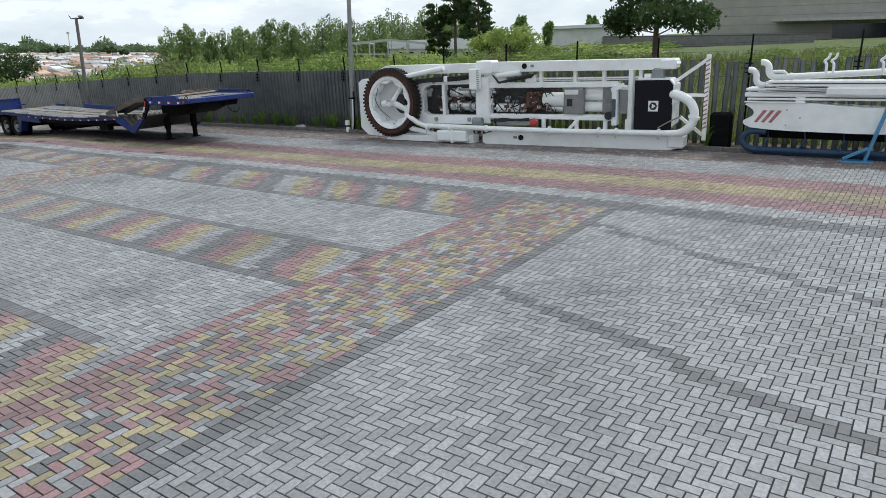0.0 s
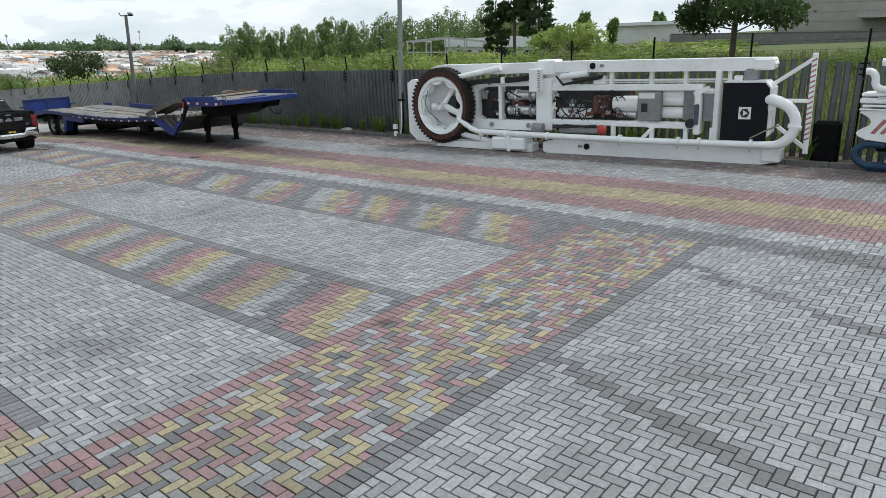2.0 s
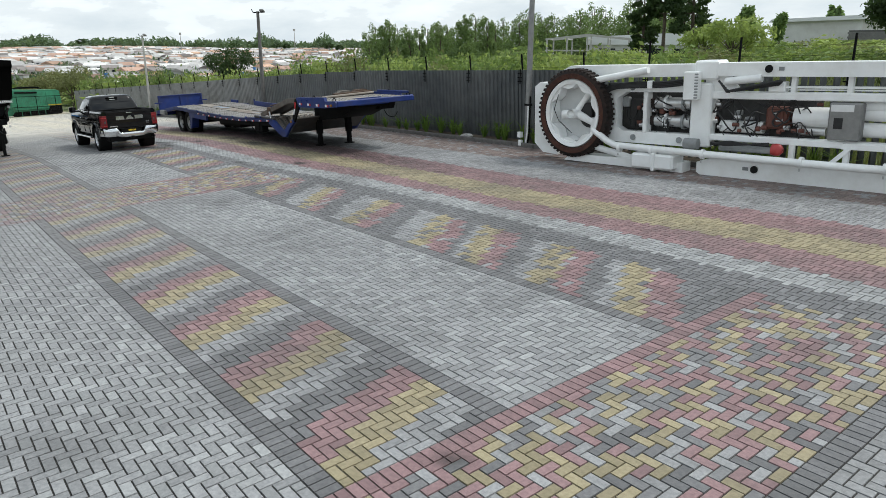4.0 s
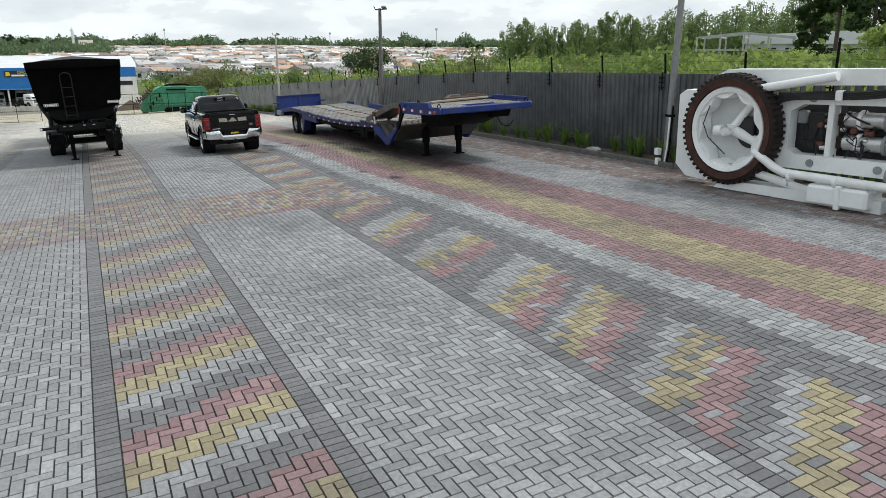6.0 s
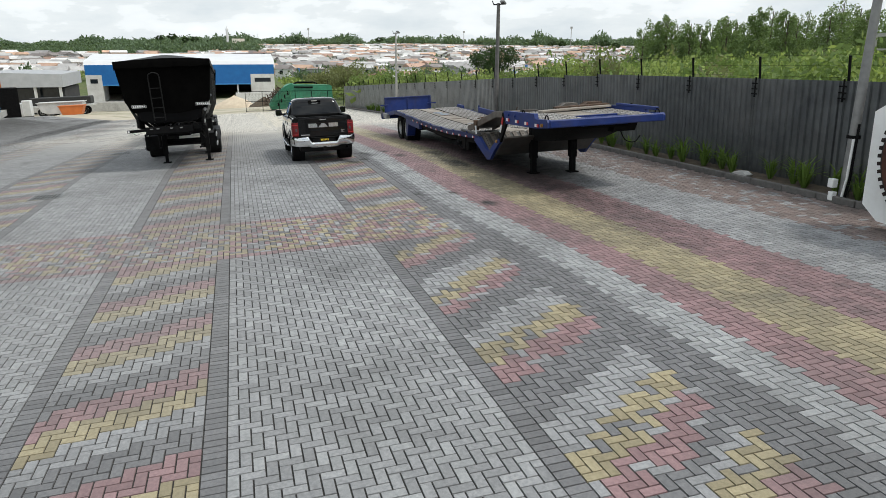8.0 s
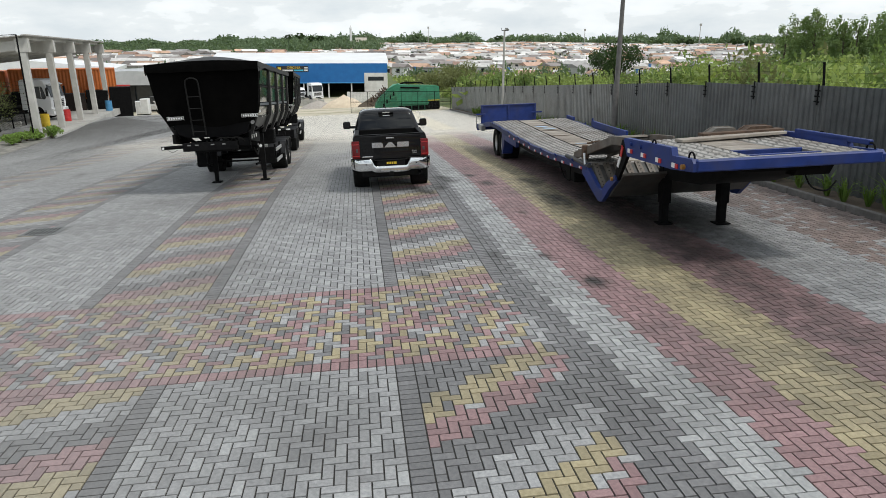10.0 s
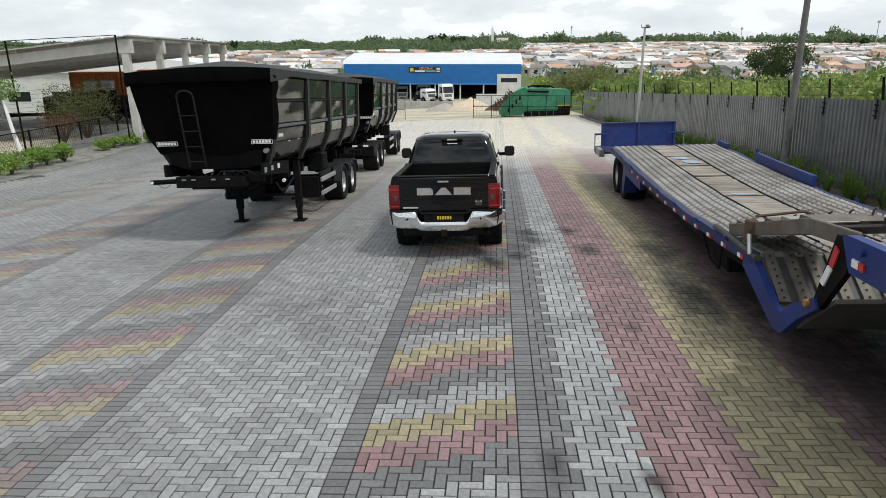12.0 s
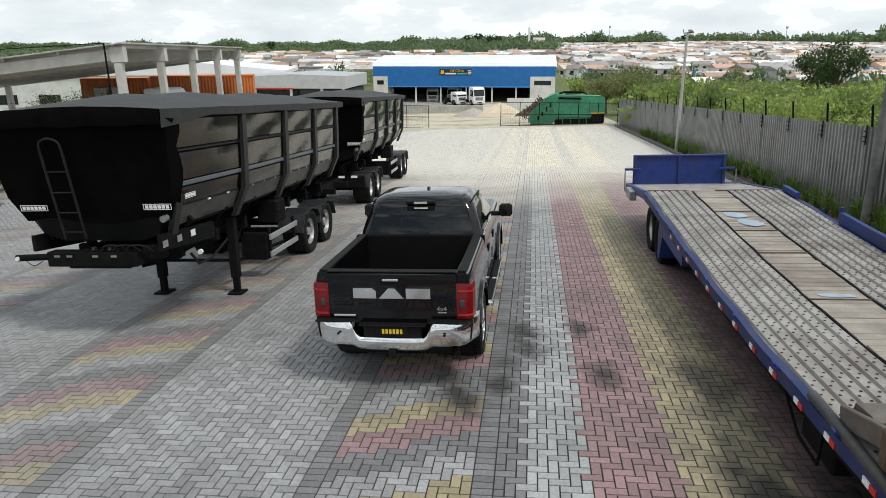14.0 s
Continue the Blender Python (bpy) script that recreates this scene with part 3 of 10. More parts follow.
for k, (dx, dy) in enumerate(((0.13, -0.03), (0.16, 0.02))):
    part("conduit", Geo().tube([(dx - 0.05, dy - 0.1, 0.1), (dx, dy - 0.1, 0.5), (dx, dy - 0.1, 1.3 + 0.3 * k)], 0.025, 8), WHITE if k == 0 else DARK_STEEL, near)
part("junction_box", Geo().box(-0.2, -0.06, -0.26, -0.12, 0.28, 0.46, 0.01), WHITE, near, "small white junction box")
part("junction_box", Geo().box(-0.15, -0.03, -0.26, -0.14, 0.02, 0.2, 0.01), WHITE, near, "small white junction box")
part("clamp", Geo().cyl((0, 0, 1.3), (0, 0, 1.36), 0.13), DARK_STEEL, near)


# ---- plants ----
def foliage(name, c1, c2):
    m = surface(name, c1, c2, 0.42, 0.6, 0.8, bump=0, per="both", spread=0.45, spec=0.25)
    n, l = m.node_tree.nodes, m.node_tree.links
    tr = n.new("ShaderNodeBsdfTranslucent")
    tr.inputs["Color"].default_value = (c2[0] * 1.5, c2[1] * 1.6, c2[2], 1)
    mix = n.new("ShaderNodeMixShader")
    mix.inputs["Fac"].default_value = 0.3
    out = n["Material Output"]
    l.new(n["Principled BSDF"].outputs["BSDF"], mix.inputs[1])
    l.new(tr.outputs["BSDF"], mix.inputs[2])
    l.new(mix.outputs["Shader"], out.inputs["Surface"])
    return m


LEAF_BUSH = foliage("scrub_leaves", (0.11, 0.16, 0.045), (0.34, 0.40, 0.145))
LEAF_TREE = foliage("tree_leaves", (0.10, 0.165, 0.058), (0.19, 0.27, 0.10))
LEAF_DARK = foliage("dark_leaves", (0.03, 0.055, 0.022), (0.065, 0.10, 0.04))
# distance haze on the far trees is put into this paler leaf colour
LEAF_FAR = foliage("hazed_far_leaves", (0.075, 0.115, 0.07), (0.15, 0.20, 0.12))
LEAF_GUM = foliage("gum_leaves", (0.075, 0.12, 0.05), (0.20, 0.265, 0.11))
LEAF_STRAP = foliage("strap_leaves", (0.06, 0.12, 0.02), (0.15, 0.22, 0.05))
BARK = surface("bark", (0.07, 0.055, 0.04), (0.14, 0.11, 0.085), 7, 0.9, bump=0.6)


def leaf_cloud(rng, blobs, n, size, flat=0.0):
    """Corners of n leaf sprays scattered in the shells of ellipsoid blobs (centre, radii). Returns an array (n, 4, 3)."""
    blobs = [(np.array(c, float), np.array(r, float)) for c, r in blobs]
    w = np.array([np.prod(r) ** 0.67 for c, r in blobs])
    which = rng.choice(len(blobs), n, p=w / w.sum())
    c = np.array([b[0] for b in blobs])[which]
    r = np.array([b[1] for b in blobs])[which]
    d = rng.normal(size=(n, 3))
    d /= np.linalg.norm(d, axis=1)[:, None]
    p = c + d * r * (rng.uniform(0.35, 1.0, (n, 1)) ** 0.5) * (1 + 0.18 * rng.normal(size=(n, 1)))
    a = rng.normal(size=(n, 3)) + d * 0.4
    a /= np.linalg.norm(a, axis=1)[:, None]
    b = np.cross(a, rng.normal(size=(n, 3)))
    b /= np.linalg.norm(b, axis=1)[:, None] + 1e-9
    s = size * rng.uniform(0.55, 1.35, (n, 1))
    u, v = a * s, b * s * 0.55
    return np.stack([p - u, p + v * 0.9 - u * 0.1, p + u, p - v * 0.9 + u * 0.1], axis=1)


def quads_mesh(name, q, material):
    q = np.concatenate(q) if isinstance(q, list) else q
    me = bpy.data.meshes.new(name)
    n = len(q)
    me.vertices.add(4 * n)
    me.vertices.foreach_set("co", q.reshape(-1).astype(np.float32))
    me.loops.add(4 * n)
    me.loops.foreach_set("vertex_index", np.arange(4 * n, dtype=np.int32))
    me.polygons.add(n)
    me.polygons.foreach_set("loop_start", np.arange(0, 4 * n, 4, dtype=np.int32))
    me.update(calc_edges=True)
    me.materials.append(material)
    return me


RNG = np.random.default_rng(4)


def spot(az, r):
    """A place on the land by its bearing and distance from the start of the yard."""
    x, y = r * math.cos(radians(az)), r * math.sin(radians(az))
    return x, y, land_z(x, y)


# scrub behind the fence: a belt of rounded bushes
bush_q = []
LEAF_MID = foliage("scrub_leaves_deep", (0.055, 0.10, 0.03), (0.20, 0.265, 0.09))
LEAF_OLIVE = foliage("scrub_leaves_olive", (0.12, 0.135, 0.06), (0.21, 0.22, 0.11))
protos = []
for k in range(7):
    bl = [((RNG.uniform(-0.5, 0.5), RNG.uniform(-0.5, 0.5), RNG.uniform(0.35, 0.9)), RNG.uniform(0.35, 0.62, 3)) for _ in range(6)]
    pr = leaf_cloud(RNG, bl, 1050, 0.064)
    pr[..., 2] /= 1.42
    protos.append(pr)
mid_protos = [(p[::2] - p[::2].mean(axis=1, keepdims=True)) * 1.25 + p[::2].mean(axis=1, keepdims=True) for p in protos]
far_protos = [(p[::7] - p[::7].mean(axis=1, keepdims=True)) * 2.1 + p[::7].mean(axis=1, keepdims=True) for p in protos]


def put_bush(x, y, s, h, z=None, cloud_set=None):
    rz = RNG.uniform(0, 6.28)
    c, d = math.cos(rz), math.sin(rz)
    cs = (cloud_set or protos)
    q = cs[RNG.integers(len(cs))].copy()
    x2, y2 = q[..., 0] * c - q[..., 1] * d, q[..., 0] * d + q[..., 1] * c
    z = land_z(x, y) if z is None else z
    return np.stack([x + x2 * s, y + y2 * s, z + q[..., 2] * h], axis=-1)


def scrub_top(x, y):
    """Height that the scrub reaches: lower where the town looks over it."""
    b = math.degrees(math.atan2(y - 10, x + 15)) % 360
    away = math.hypot(x + 15, y - 10)
    deg = -2.5 + 1.3 * step(159, 146, b) + 0.6 * step(149, 138, b)
    return 3.3 + away * math.tan(radians(deg)) - UP_X * x - UP_Y * y, away


for i in range(800):
    y = 23.5 + 130 * RNG.uniform(0, 1) ** 1.7
    x = RNG.uniform(-95, -14) - (y - 22) * RNG.uniform(0.1, 1.2)
    top, away = scrub_top(x, y)
    top += RNG.uniform(-1.4, 0.35) * (0.8 + away / 80)
    z = land_z(x, y)
    h = min(9.0, max(0.9, top - z))
    bush_q.append(put_bush(x, y, RNG.uniform(1.1, 2.5) * (0.6 + 0.4 * h / 3), h, z, protos if y < 33 else (mid_protos if y < 58 else far_protos)))
for i in range(1500):
    r = 85 + 250 * RNG.uniform() ** 0.9
    x, y, z = spot(RNG.uniform(137, 192), r)
    if y < 24 + 0.05 * (-x - 90) and x > -215:
        continue
    bush_q.append(put_bush(x, y, RNG.uniform(2.4, 5), max(1.2, min(RNG.uniform(2.5, 6.0), scrub_top(x, y)[0] - z)), z - 0.4, far_protos))
for i in range(210):
    x, y, z = spot(RNG.uniform(108, 139), RNG.uniform(40, 104))
    if y < 27 or (x > -22 and y > 60):
        continue
    away = math.hypot(x, y)
    h = (3.25 - 0.009 * away + RNG.uniform(-1.5, 0.25) - z) * (0.75 if x > -24 else 1.0)
    if x > -20 and RNG.uniform() < 0.6:
        h *= 0.5
    bush_q.append(put_bush(x, y, RNG.uniform(1.3, 2.6), max(0.8, h), z, mid_protos if y < 55 else far_protos))
shade = RNG.uniform(0, 1, len(bush_q))
for lo, hi, mt, lab in ((0.0, 0.45, LEAF_BUSH, "belt of dense light green scrub behind the fence"), (0.45, 0.86, LEAF_MID, "deep green bushes among the scrub behind the fence"), (0.86, 1.01, LEAF_OLIVE, "dull olive bushes among the scrub behind the fence")):
    tagged(part("scrub", quads_mesh("scrub", [q for q, f in zip(bush_q, shade) if lo <= f < hi], mt), None), lab, "bushes", kind="stuff")

# tall grass on the bank
tuft = []
for i in range(5200):
    x, y = RNG.uniform(-20, 22), 21.6 + 26 * RNG.uniform(0, 1) ** 1.4
    z = land_z(x, y)
    n = 5
    b = np.zeros((n, 4, 3))
    for k in range(n):
        a, h, w = RNG.uniform(0, 6.28), RNG.uniform(0.35, 0.95), 0.02 + 0.012 * RNG.uniform()
        bx_, by_ = x + RNG.normal() * 0.14, y + RNG.normal() * 0.14
        dx, dy = math.cos(a), math.sin(a)
        b[k] = [(bx_ - dy * w, by_ + dx * w, z), (bx_ + dy * w, by_ - dx * w, z), (bx_ + dx * h * 0.35 + dy * w * 0.6, by_ + dy * h * 0.35 - dx * w * 0.6, z + h * 0.8), (bx_ + dx * h * 0.5, by_ + dy * h * 0.5, z + h)]
    tuft.append(b)
tagged(part("tall_grass", quads_mesh("tall_grass", tuft, foliage("grass_blades", (0.10, 0.125, 0.045), (0.20, 0.215, 0.095))), None), "tall unmown yellow-green grass on the bank", "grass", kind="stuff")


def tree(kind, x, y, z, h, spread, label, material, seed, leaves=1500, size=0.22, category="tree"):
    rng = np.random.default_rng(seed)
    t = thing("tree", Matrix.Translation((x, y, z)), label, category)
    g = Geo()
    blobs = []
    if kind == "gum":
        g.tube([(0, 0, -0.3), (0.05 * h * 0.1, 0, h * 0.5), (0.02 * h, 0.01 * h, h * 0.97)], [h * 0.016, h * 0.011, h * 0.004], 7)
        for k in range(24):
            f = 0.24 + 0.76 * k / 24
            a = k * 2.4 + rng.uniform(0, 1)
            rr = spread * (1.08 - 0.75 * abs(f - 0.5) - 0.35 * f) * rng.uniform(0.6, 1.1)
            c = (rr * 0.7 * math.cos(a), rr * 0.7 * math.sin(a), f * h)
            g.tube([(0, 0, f * h - 0.1 * h), c], [h * 0.004, h * 0.0015], 5)
            blobs.append((c, (rr * 0.40, rr * 0.40, rr * 0.36 + 0.02 * h)))
    elif kind == "pine":
        g.tube([(0, 0, -0.3), (0.1, 0, h * 0.5), (0.0, 0.1, h * 0.9)], [h * 0.022, h * 0.017, h * 0.008], 9)
        for k in range(26):
            f = (0.28 if h < 9 else 0.52) + (0.66 if h < 9 else 0.42) * k / 26
            a = k * 2.4 + rng.uniform(-0.5, 0.5)
            rr = spread * (1.15 - 0.7 * f) * rng.uniform(0.65, 1.15)
            c = (rr * 0.8 * math.cos(a), rr * 0.8 * math.sin(a), f * h + rng.uniform(0, 0.06) * h)
            g.tube([(0, 0, f * h - 0.05 * h), (c[0] * 0.5, c[1] * 0.5, c[2] - 0.05 * h), c], [h * 0.006, h * 0.004, h * 0.0015], 5)
            blobs.append((c, (rr * 0.42, rr * 0.42, rr * 0.22)))
    elif kind == "araucaria":
        g.tube([(0, 0, -0.3), (0.0, 0.05, h * 0.5), (0.0, 0.0, h * 0.95)], [h * 0.018, h * 0.013, h * 0.008], 7)
        for k in range(18):
            tier = k % 3
            a = k * 1.07
            f = 0.70 + 0.11 * tier + rng.uniform(-0.02, 0.02)
            rr = spread * (0.75 - 0.16 * tier) * rng.uniform(0.6, 1.0)
            c = (rr * math.cos(a), rr * math.sin(a), f * h)
            g.tube([(0, 0, f * h - 0.09 * h), (c[0] * 0.6, c[1] * 0.6, f * h - 0.06 * h), c], [h * 0.005, h * 0.004, h * 0.002], 5)
            blobs.append((c, (rr * 0.46, rr * 0.46, rr * 0.30)))
    else:
        g.tube([(0, 0, -0.2), (0.03 * h, 0, h * 0.3), (0.0, 0.04 * h, h * 0.6)], [h * 0.028, h * 0.02, h * 0.01], 8)
        for k in range(12):
            a = k * 2.4
            rr = spread * rng.uniform(0.3, 0.75)
            c = (rr * math.cos(a), rr * math.sin(a), h * rng.uniform(0.45, 0.88))
            g.tube([(0.02 * h, 0, h * 0.3), c], [h * 0.010, h * 0.003], 5)
            blobs.append((c, (spread * rng.uniform(0.28, 0.42),) * 2 + (h * rng.uniform(0.12, 0.17),)))
    part("trunk", g, BARK, t)
    part("crown", quads_mesh("crown", leaf_cloud(rng, blobs, leaves, size), material), None, t)
    return t


# row of gum trees behind the scrub, seen over the fence
for i in range(44):
    az = 146.4 - 0.55 * i + RNG.uniform(-0.2, 0.2)
    r = 148 + 22 * math.sin(i * 1.7) + RNG.uniform(-8, 8)
    x, y, z = spot(az, r)
    top = 2.9 + 0.5 * math.sin(i * 0.9) + 0.034 * i + RNG.uniform(-0.9, 0.6)  # height of the top over the eye, at 100 m
    zt = 3.3 + top * r / 100
    tree("gum", x, y, z, zt - z, (zt - z) * RNG.uniform(0.24, 0.31), "slim tall gum tree with feathery green crown", LEAF_GUM, 100 + i, 4400, 0.20)
# dark broad trees and the tall pine on the bank
for az, r, up, sp, kind, lab in ((124.2, 84, 9.6, 0.26, "pine", "dark tall tree with an open crown"), (122.3, 82, 9.0, 0.26, "pine", "dark tall tree with an open crown"), (125.6, 86, 7.2, 0.24, "pine", "dark broad-crowned tree with open limbs"),
                                 (118.9, 64, 4.6, 0.15, "round", "young slender green tree"), (116.8, 70, 3.6, 0.16, "round", "young light green tree"), (113.4, 92, 4.2, 0.2, "round", "small light green tree")):
    x, y, z = spot(az, r)
    zt = 3.3 + (up - 1.6) * r / 100
    tree(kind, x, y, z, zt - z, (zt - z) * sp, lab, LEAF_DARK if "dark" in lab else LEAF_TREE, 300 + int(az), 2600, 0.24)
x, y, z = spot(108.6, 46)
tree("pine", x, y, z, 8.4, 3.3, "big dark pine on the grassy bank", LEAF_DARK, 411, 11000, 0.15)
for az, r, h in ((134.5, 60, 0.9), (130.5, 70, 0.9), (119.8, 54, 1.6), (121.5, 62, 1.4), (127, 90, 1.2)):
    x, y, z = spot(az, r)
    tree("round", x, y, z, h + 1.5, 2.6, "bright green bushy young tree behind the fence", LEAF_BUSH, 500 + int(az), 1600, 0.16)
for az, r, h, sp in ((156.5, 122, 7.6, 3.2), (157.6, 128, 6.4, 3.0), (151.0, 190, 7.5, 3.4), (169.3, 122, 5.2, 3.4), (167.6, 116, 4.8, 3.2)):
    x, y, z = spot(az, r)
    tree("round", x, y, z, h + 1.0, sp, "rounded dark green tree in the scrub", LEAF_OLIVE if az > 166 else LEAF_MID if az > 158 else LEAF_DARK, 600 + int(az), 3200, 0.17)

# iris-like plants along the foot of the fence
def strap_plant(seed, n=40):
    rng = np.random.default_rng(seed)
    out = []
    for k in range(n):
        a, h, reach = rng.uniform(0, 6.28), rng.uniform(0.22, 0.50), rng.uniform(0.08, 0.42)
        dx, dy, w = math.cos(a), math.sin(a), 0.011
        p = [np.array((0.03 * dx, 0.03 * dy, 0.0)), np.array((reach * 0.35 * dx, reach * 0.35 * dy, h * 0.7)), np.array((reach * dx, reach * dy, h * rng.uniform(0.8, 1.0)))]
        s = np.array((-dy * w, dx * w, 0))
        out += [[p[0] - s, p[0] + s, p[1] + s, p[1] - s], [p[1] - s, p[1] + s, p[2] + s * 0.1, p[2] - s * 0.1]]
    return np.array(out)


strap_meshes = [quads_mesh("strap_plant", strap_plant(20 + k), LEAF_STRAP) for k in range(5)]
for i in range(96):
    x = -5.0 - 0.72 * i + RNG.uniform(-0.3, 0.3)
    ob = new("strap_plant", strap_meshes[i % 5])
    s = RNG.uniform(1.0, 1.9)
    ob.matrix_basis = pose(x, 20.55 + RNG.uniform(-0.1, 0.15), ground_z(x) + 0.07, 0, 0, RNG.uniform(0, 360)) @ Matrix.Diagonal((s, s, s, 1))
    tagged(ob, "clump of green strap-leaved plant at the foot of the fence", "plant", "strap plants along the fence")


bank_q = []
rng_b = np.random.default_rng(57)
for i in range(26):
    x, y = rng_b.uniform(-9.5, 3.0), rng_b.uniform(34, 56)
    z = land_z(x, y)
    bank_q.append(put_bush(x, y, rng_b.uniform(0.7, 1.7), max(0.5, rng_b.uniform(1.5, 2.5) - z), z - 0.05, mid_protos))
tagged(part("bank_bushes", quads_mesh("bank_bushes", bank_q, LEAF_MID), None), "scattered green bushes on the grassy bank", "bushes", kind="stuff")
tagged(part("stone_slab", Geo().prism([(-0.2, 0.0), (-0.23, 0.05), (-0.12, 0.12), (0.1, 0.13), (0.24, 0.06), (0.2, 0.0)], "y", -0.12, 0.10, ), surface("pale_stone", (0.45, 0.44, 0.42), (0.58, 0.57, 0.54), 8, 0.8, bump=0.3), m=pose(-22.0, 20.42, 0.06, 0, 0, 12)), "pale broken stone slab lying among the strap plants", "stone")

# ---- heavy trailers ----
SILVER = surface("bare_aluminium", (0.50, 0.50, 0.50), (0.62, 0.62, 0.61), 9, 0.3, 0.5, metal=0.85, bump=0.1)
RED = surface("red_reflector", (0.42, 0.02, 0.02), (0.52, 0.03, 0.03), 9, 0.3, bump=0)
SIGN_WHITE = surface("sign_white", (0.70, 0.70, 0.69), (0.78, 0.78, 0.77), 9, 0.45, bump=0)
PANEL = surface("dented_black_panel", (0.055, 0.054, 0.048), (0.092, 0.089, 0.080), 0.8, 0.10, 0.18, metal=1.0, bump=0.14, bump_scale=1.1, dist=0.05)
# tarpaulin front: same cloth as CANVAS, its shade put into a blacker colour
DRAPE = surface("shaded_black_canvas", (0.002, 0.002, 0.002), (0.0045, 0.0043, 0.004), 3, 0.9, bump=0.3, bump_scale=60, spec=0.03)
LADDER_M = surface("worn_black_tube", (0.006, 0.006, 0.006), (0.02, 0.02, 0.019), 6, 0.5, bump=0.1, spec=0.2)
SKIRT = surface("dusty_grey_skirt", (0.06, 0.06, 0.055), (0.13, 0.128, 0.115), 2.5, 0.35, 0.5, metal=0.4, bump=0.1, stain=(0.22, 0.20, 0.16), stain_scale=1.5, stain_amount=0.4)
RIB_M = surface("dusty_black_rib", (0.010, 0.010, 0.010), (0.028, 0.0275, 0.026), 3, 0.45, bump=0.1, spec=0.35)
GUARD_M = surface("mudguard_plastic", (0.012, 0.013, 0.015), (0.028, 0.029, 0.032), 4, 0.38, bump=0.05, spec=0.45)
RAIL_GREY = surface("grey_rail_paint", (0.07, 0.085, 0.10), (0.11, 0.125, 0.14), 4, 0.35, bump=0.1)


def tyre_geo(r, w, n=36, rim=0.58):
    """A tyre round the y axis, centred, with shoulder and tread blocks."""
    h = w / 2
    prof = [(r * rim, -h * 0.8), (r * 0.78, -h), (r * 0.93, -h * 0.97), (r * 0.985, -h * 0.72), (r, -h * 0.4), (r, h * 0.4), (r * 0.985, h * 0.72), (r * 0.93, h * 0.97), (r * 0.78, h), (r * rim, h * 0.8)]
    g = Geo().lathe(prof, (0, 0, 0), (0, 1, 0), n)
    for i in range(n):
        a = 2 * math.pi * i / n
        for s in (-1, 1):
            m = Matrix.Rotation(a, 4, "Y") @ Matrix.Translation((r * 0.995, s * h * 0.6, 0)) @ pose(0, 0, 0, 20 * s, 0, 0)
            g.box(-0.012, 0.012, -h * 0.3, h * 0.3, -r * 0.055, r * 0.055, 0, m)
    return g


def truck_rim_geo(r, w):
    """A dished steel disc wheel with hub, facing +y."""
    h = w / 2
    g = Geo().lathe([(r * 0.59, h * 0.82), (r * 0.56, h * 0.6), (r * 0.53, h * 0.15), (r * 0.33, h * 0.05), (r * 0.27, h * 0.35), (r * 0.2, h * 0.4), (r * 0.18, h * 0.75), (r * 0.05, h * 0.78), (0.001, h * 0.78)], (0, 0, 0), (0, 1, 0), 28)
    for i in range(10):
        a = 2 * math.pi * i / 10
        g.cyl((r * 0.235 * math.cos(a), h * 0.3, r * 0.235 * math.sin(a)), (r * 0.235 * math.cos(a), h * 0.48, r * 0.235 * math.sin(a)), r * 0.02, n=6)
    return g


T_W = 0.56
TYRE_T = tyre_geo(0.51, T_W).mesh("tyre", 30)
TYRE_T.materials.append(RUBBER)
RIM_T = truck_rim_geo(0.51, T_W).mesh("rim", 30)
RIM_T.materials.append(SILVER)


def truck_wheel(parent, x, y, z=0.51):
    """A wheel with its outer face towards the near side of y."""
    w = part("wheel", Geo().cyl((0, -T_W * 0.4, 0), (0, T_W * 0.3, 0), 0.20, n=16), DARK_STEEL, parent, m=pose(x, y, z, 0, random.uniform(0, 90), 0 if y > 0 else 180))
    part("tyre", TYRE_T, None, w)
    part("rim", RIM_T, None, w, "silver steel disc rim")
    return w


def mudguard(parent, x, y, w=0.62, r=0.60, z=0.51):
    """A black arched mudguard with its lip."""
    g = Geo()
    rings = []
    for i in range(13):
        a = radians(8 + 164 * i / 12)
        flat = 0.86 if 4 <= i <= 8 else 1.0
        c, s = math.cos(a), math.sin(a)
        rings.append([(x + r * c * 1.12, y - w / 2, z + r * s * flat), (x + r * c * 1.12, y + w / 2, z + r * s * flat), (x + (r + 0.02) * c * 1.12, y + w / 2, z + (r + 0.02) * s * flat), (x + (r + 0.02) * c * 1.12, y - w / 2, z + (r + 0.02) * s * flat)])
    g.loft(rings)
    part("mudguard", g, GUARD_M, parent)


def maker_plate(parent, m, w=0.5):
    """A white framed plate with a row of plain bars."""
    g = Geo()
    h = w * 0.2
    for a, b, c, d in ((-w / 2, w / 2, h / 2 - 0.008, h / 2), (-w / 2, w / 2, -h / 2, -h / 2 + 0.008), (-w / 2, -w / 2 + 0.008, -h / 2, h / 2), (w / 2 - 0.008, w / 2, -h / 2, h / 2)):
        g.box(a, b, c, d, 0, 0.006)
    for i in range(6):
        x = -w * 0.43 + i * w * 0.147
        g.box(x, x + w * 0.11, -h * 0.28, h * 0.28, 0, 0.006)
    part("plate", g, SIGN_WHITE, parent, "white framed maker's plate with plain bars", m=m)


def hopper_section(x, top, low, zt, zb):
    """Half-round tipper section at x, from rim to rim round the bottom."""
    pts = []
    for s in (-1, 1):
        side = [(s * top, zt), (s * (top - 0.10), zb + 0.62), (s * (top - 0.22), zb + 0.34), (s * (low + 0.10), zb + 0.10), (s * low * 0.75, zb)]
        pts += side if s < 0 else side[::-1]
    return [(x, y, z) for y, z in pts]


LEAN_F = 0.38  # the front wall leans out this much towards the top


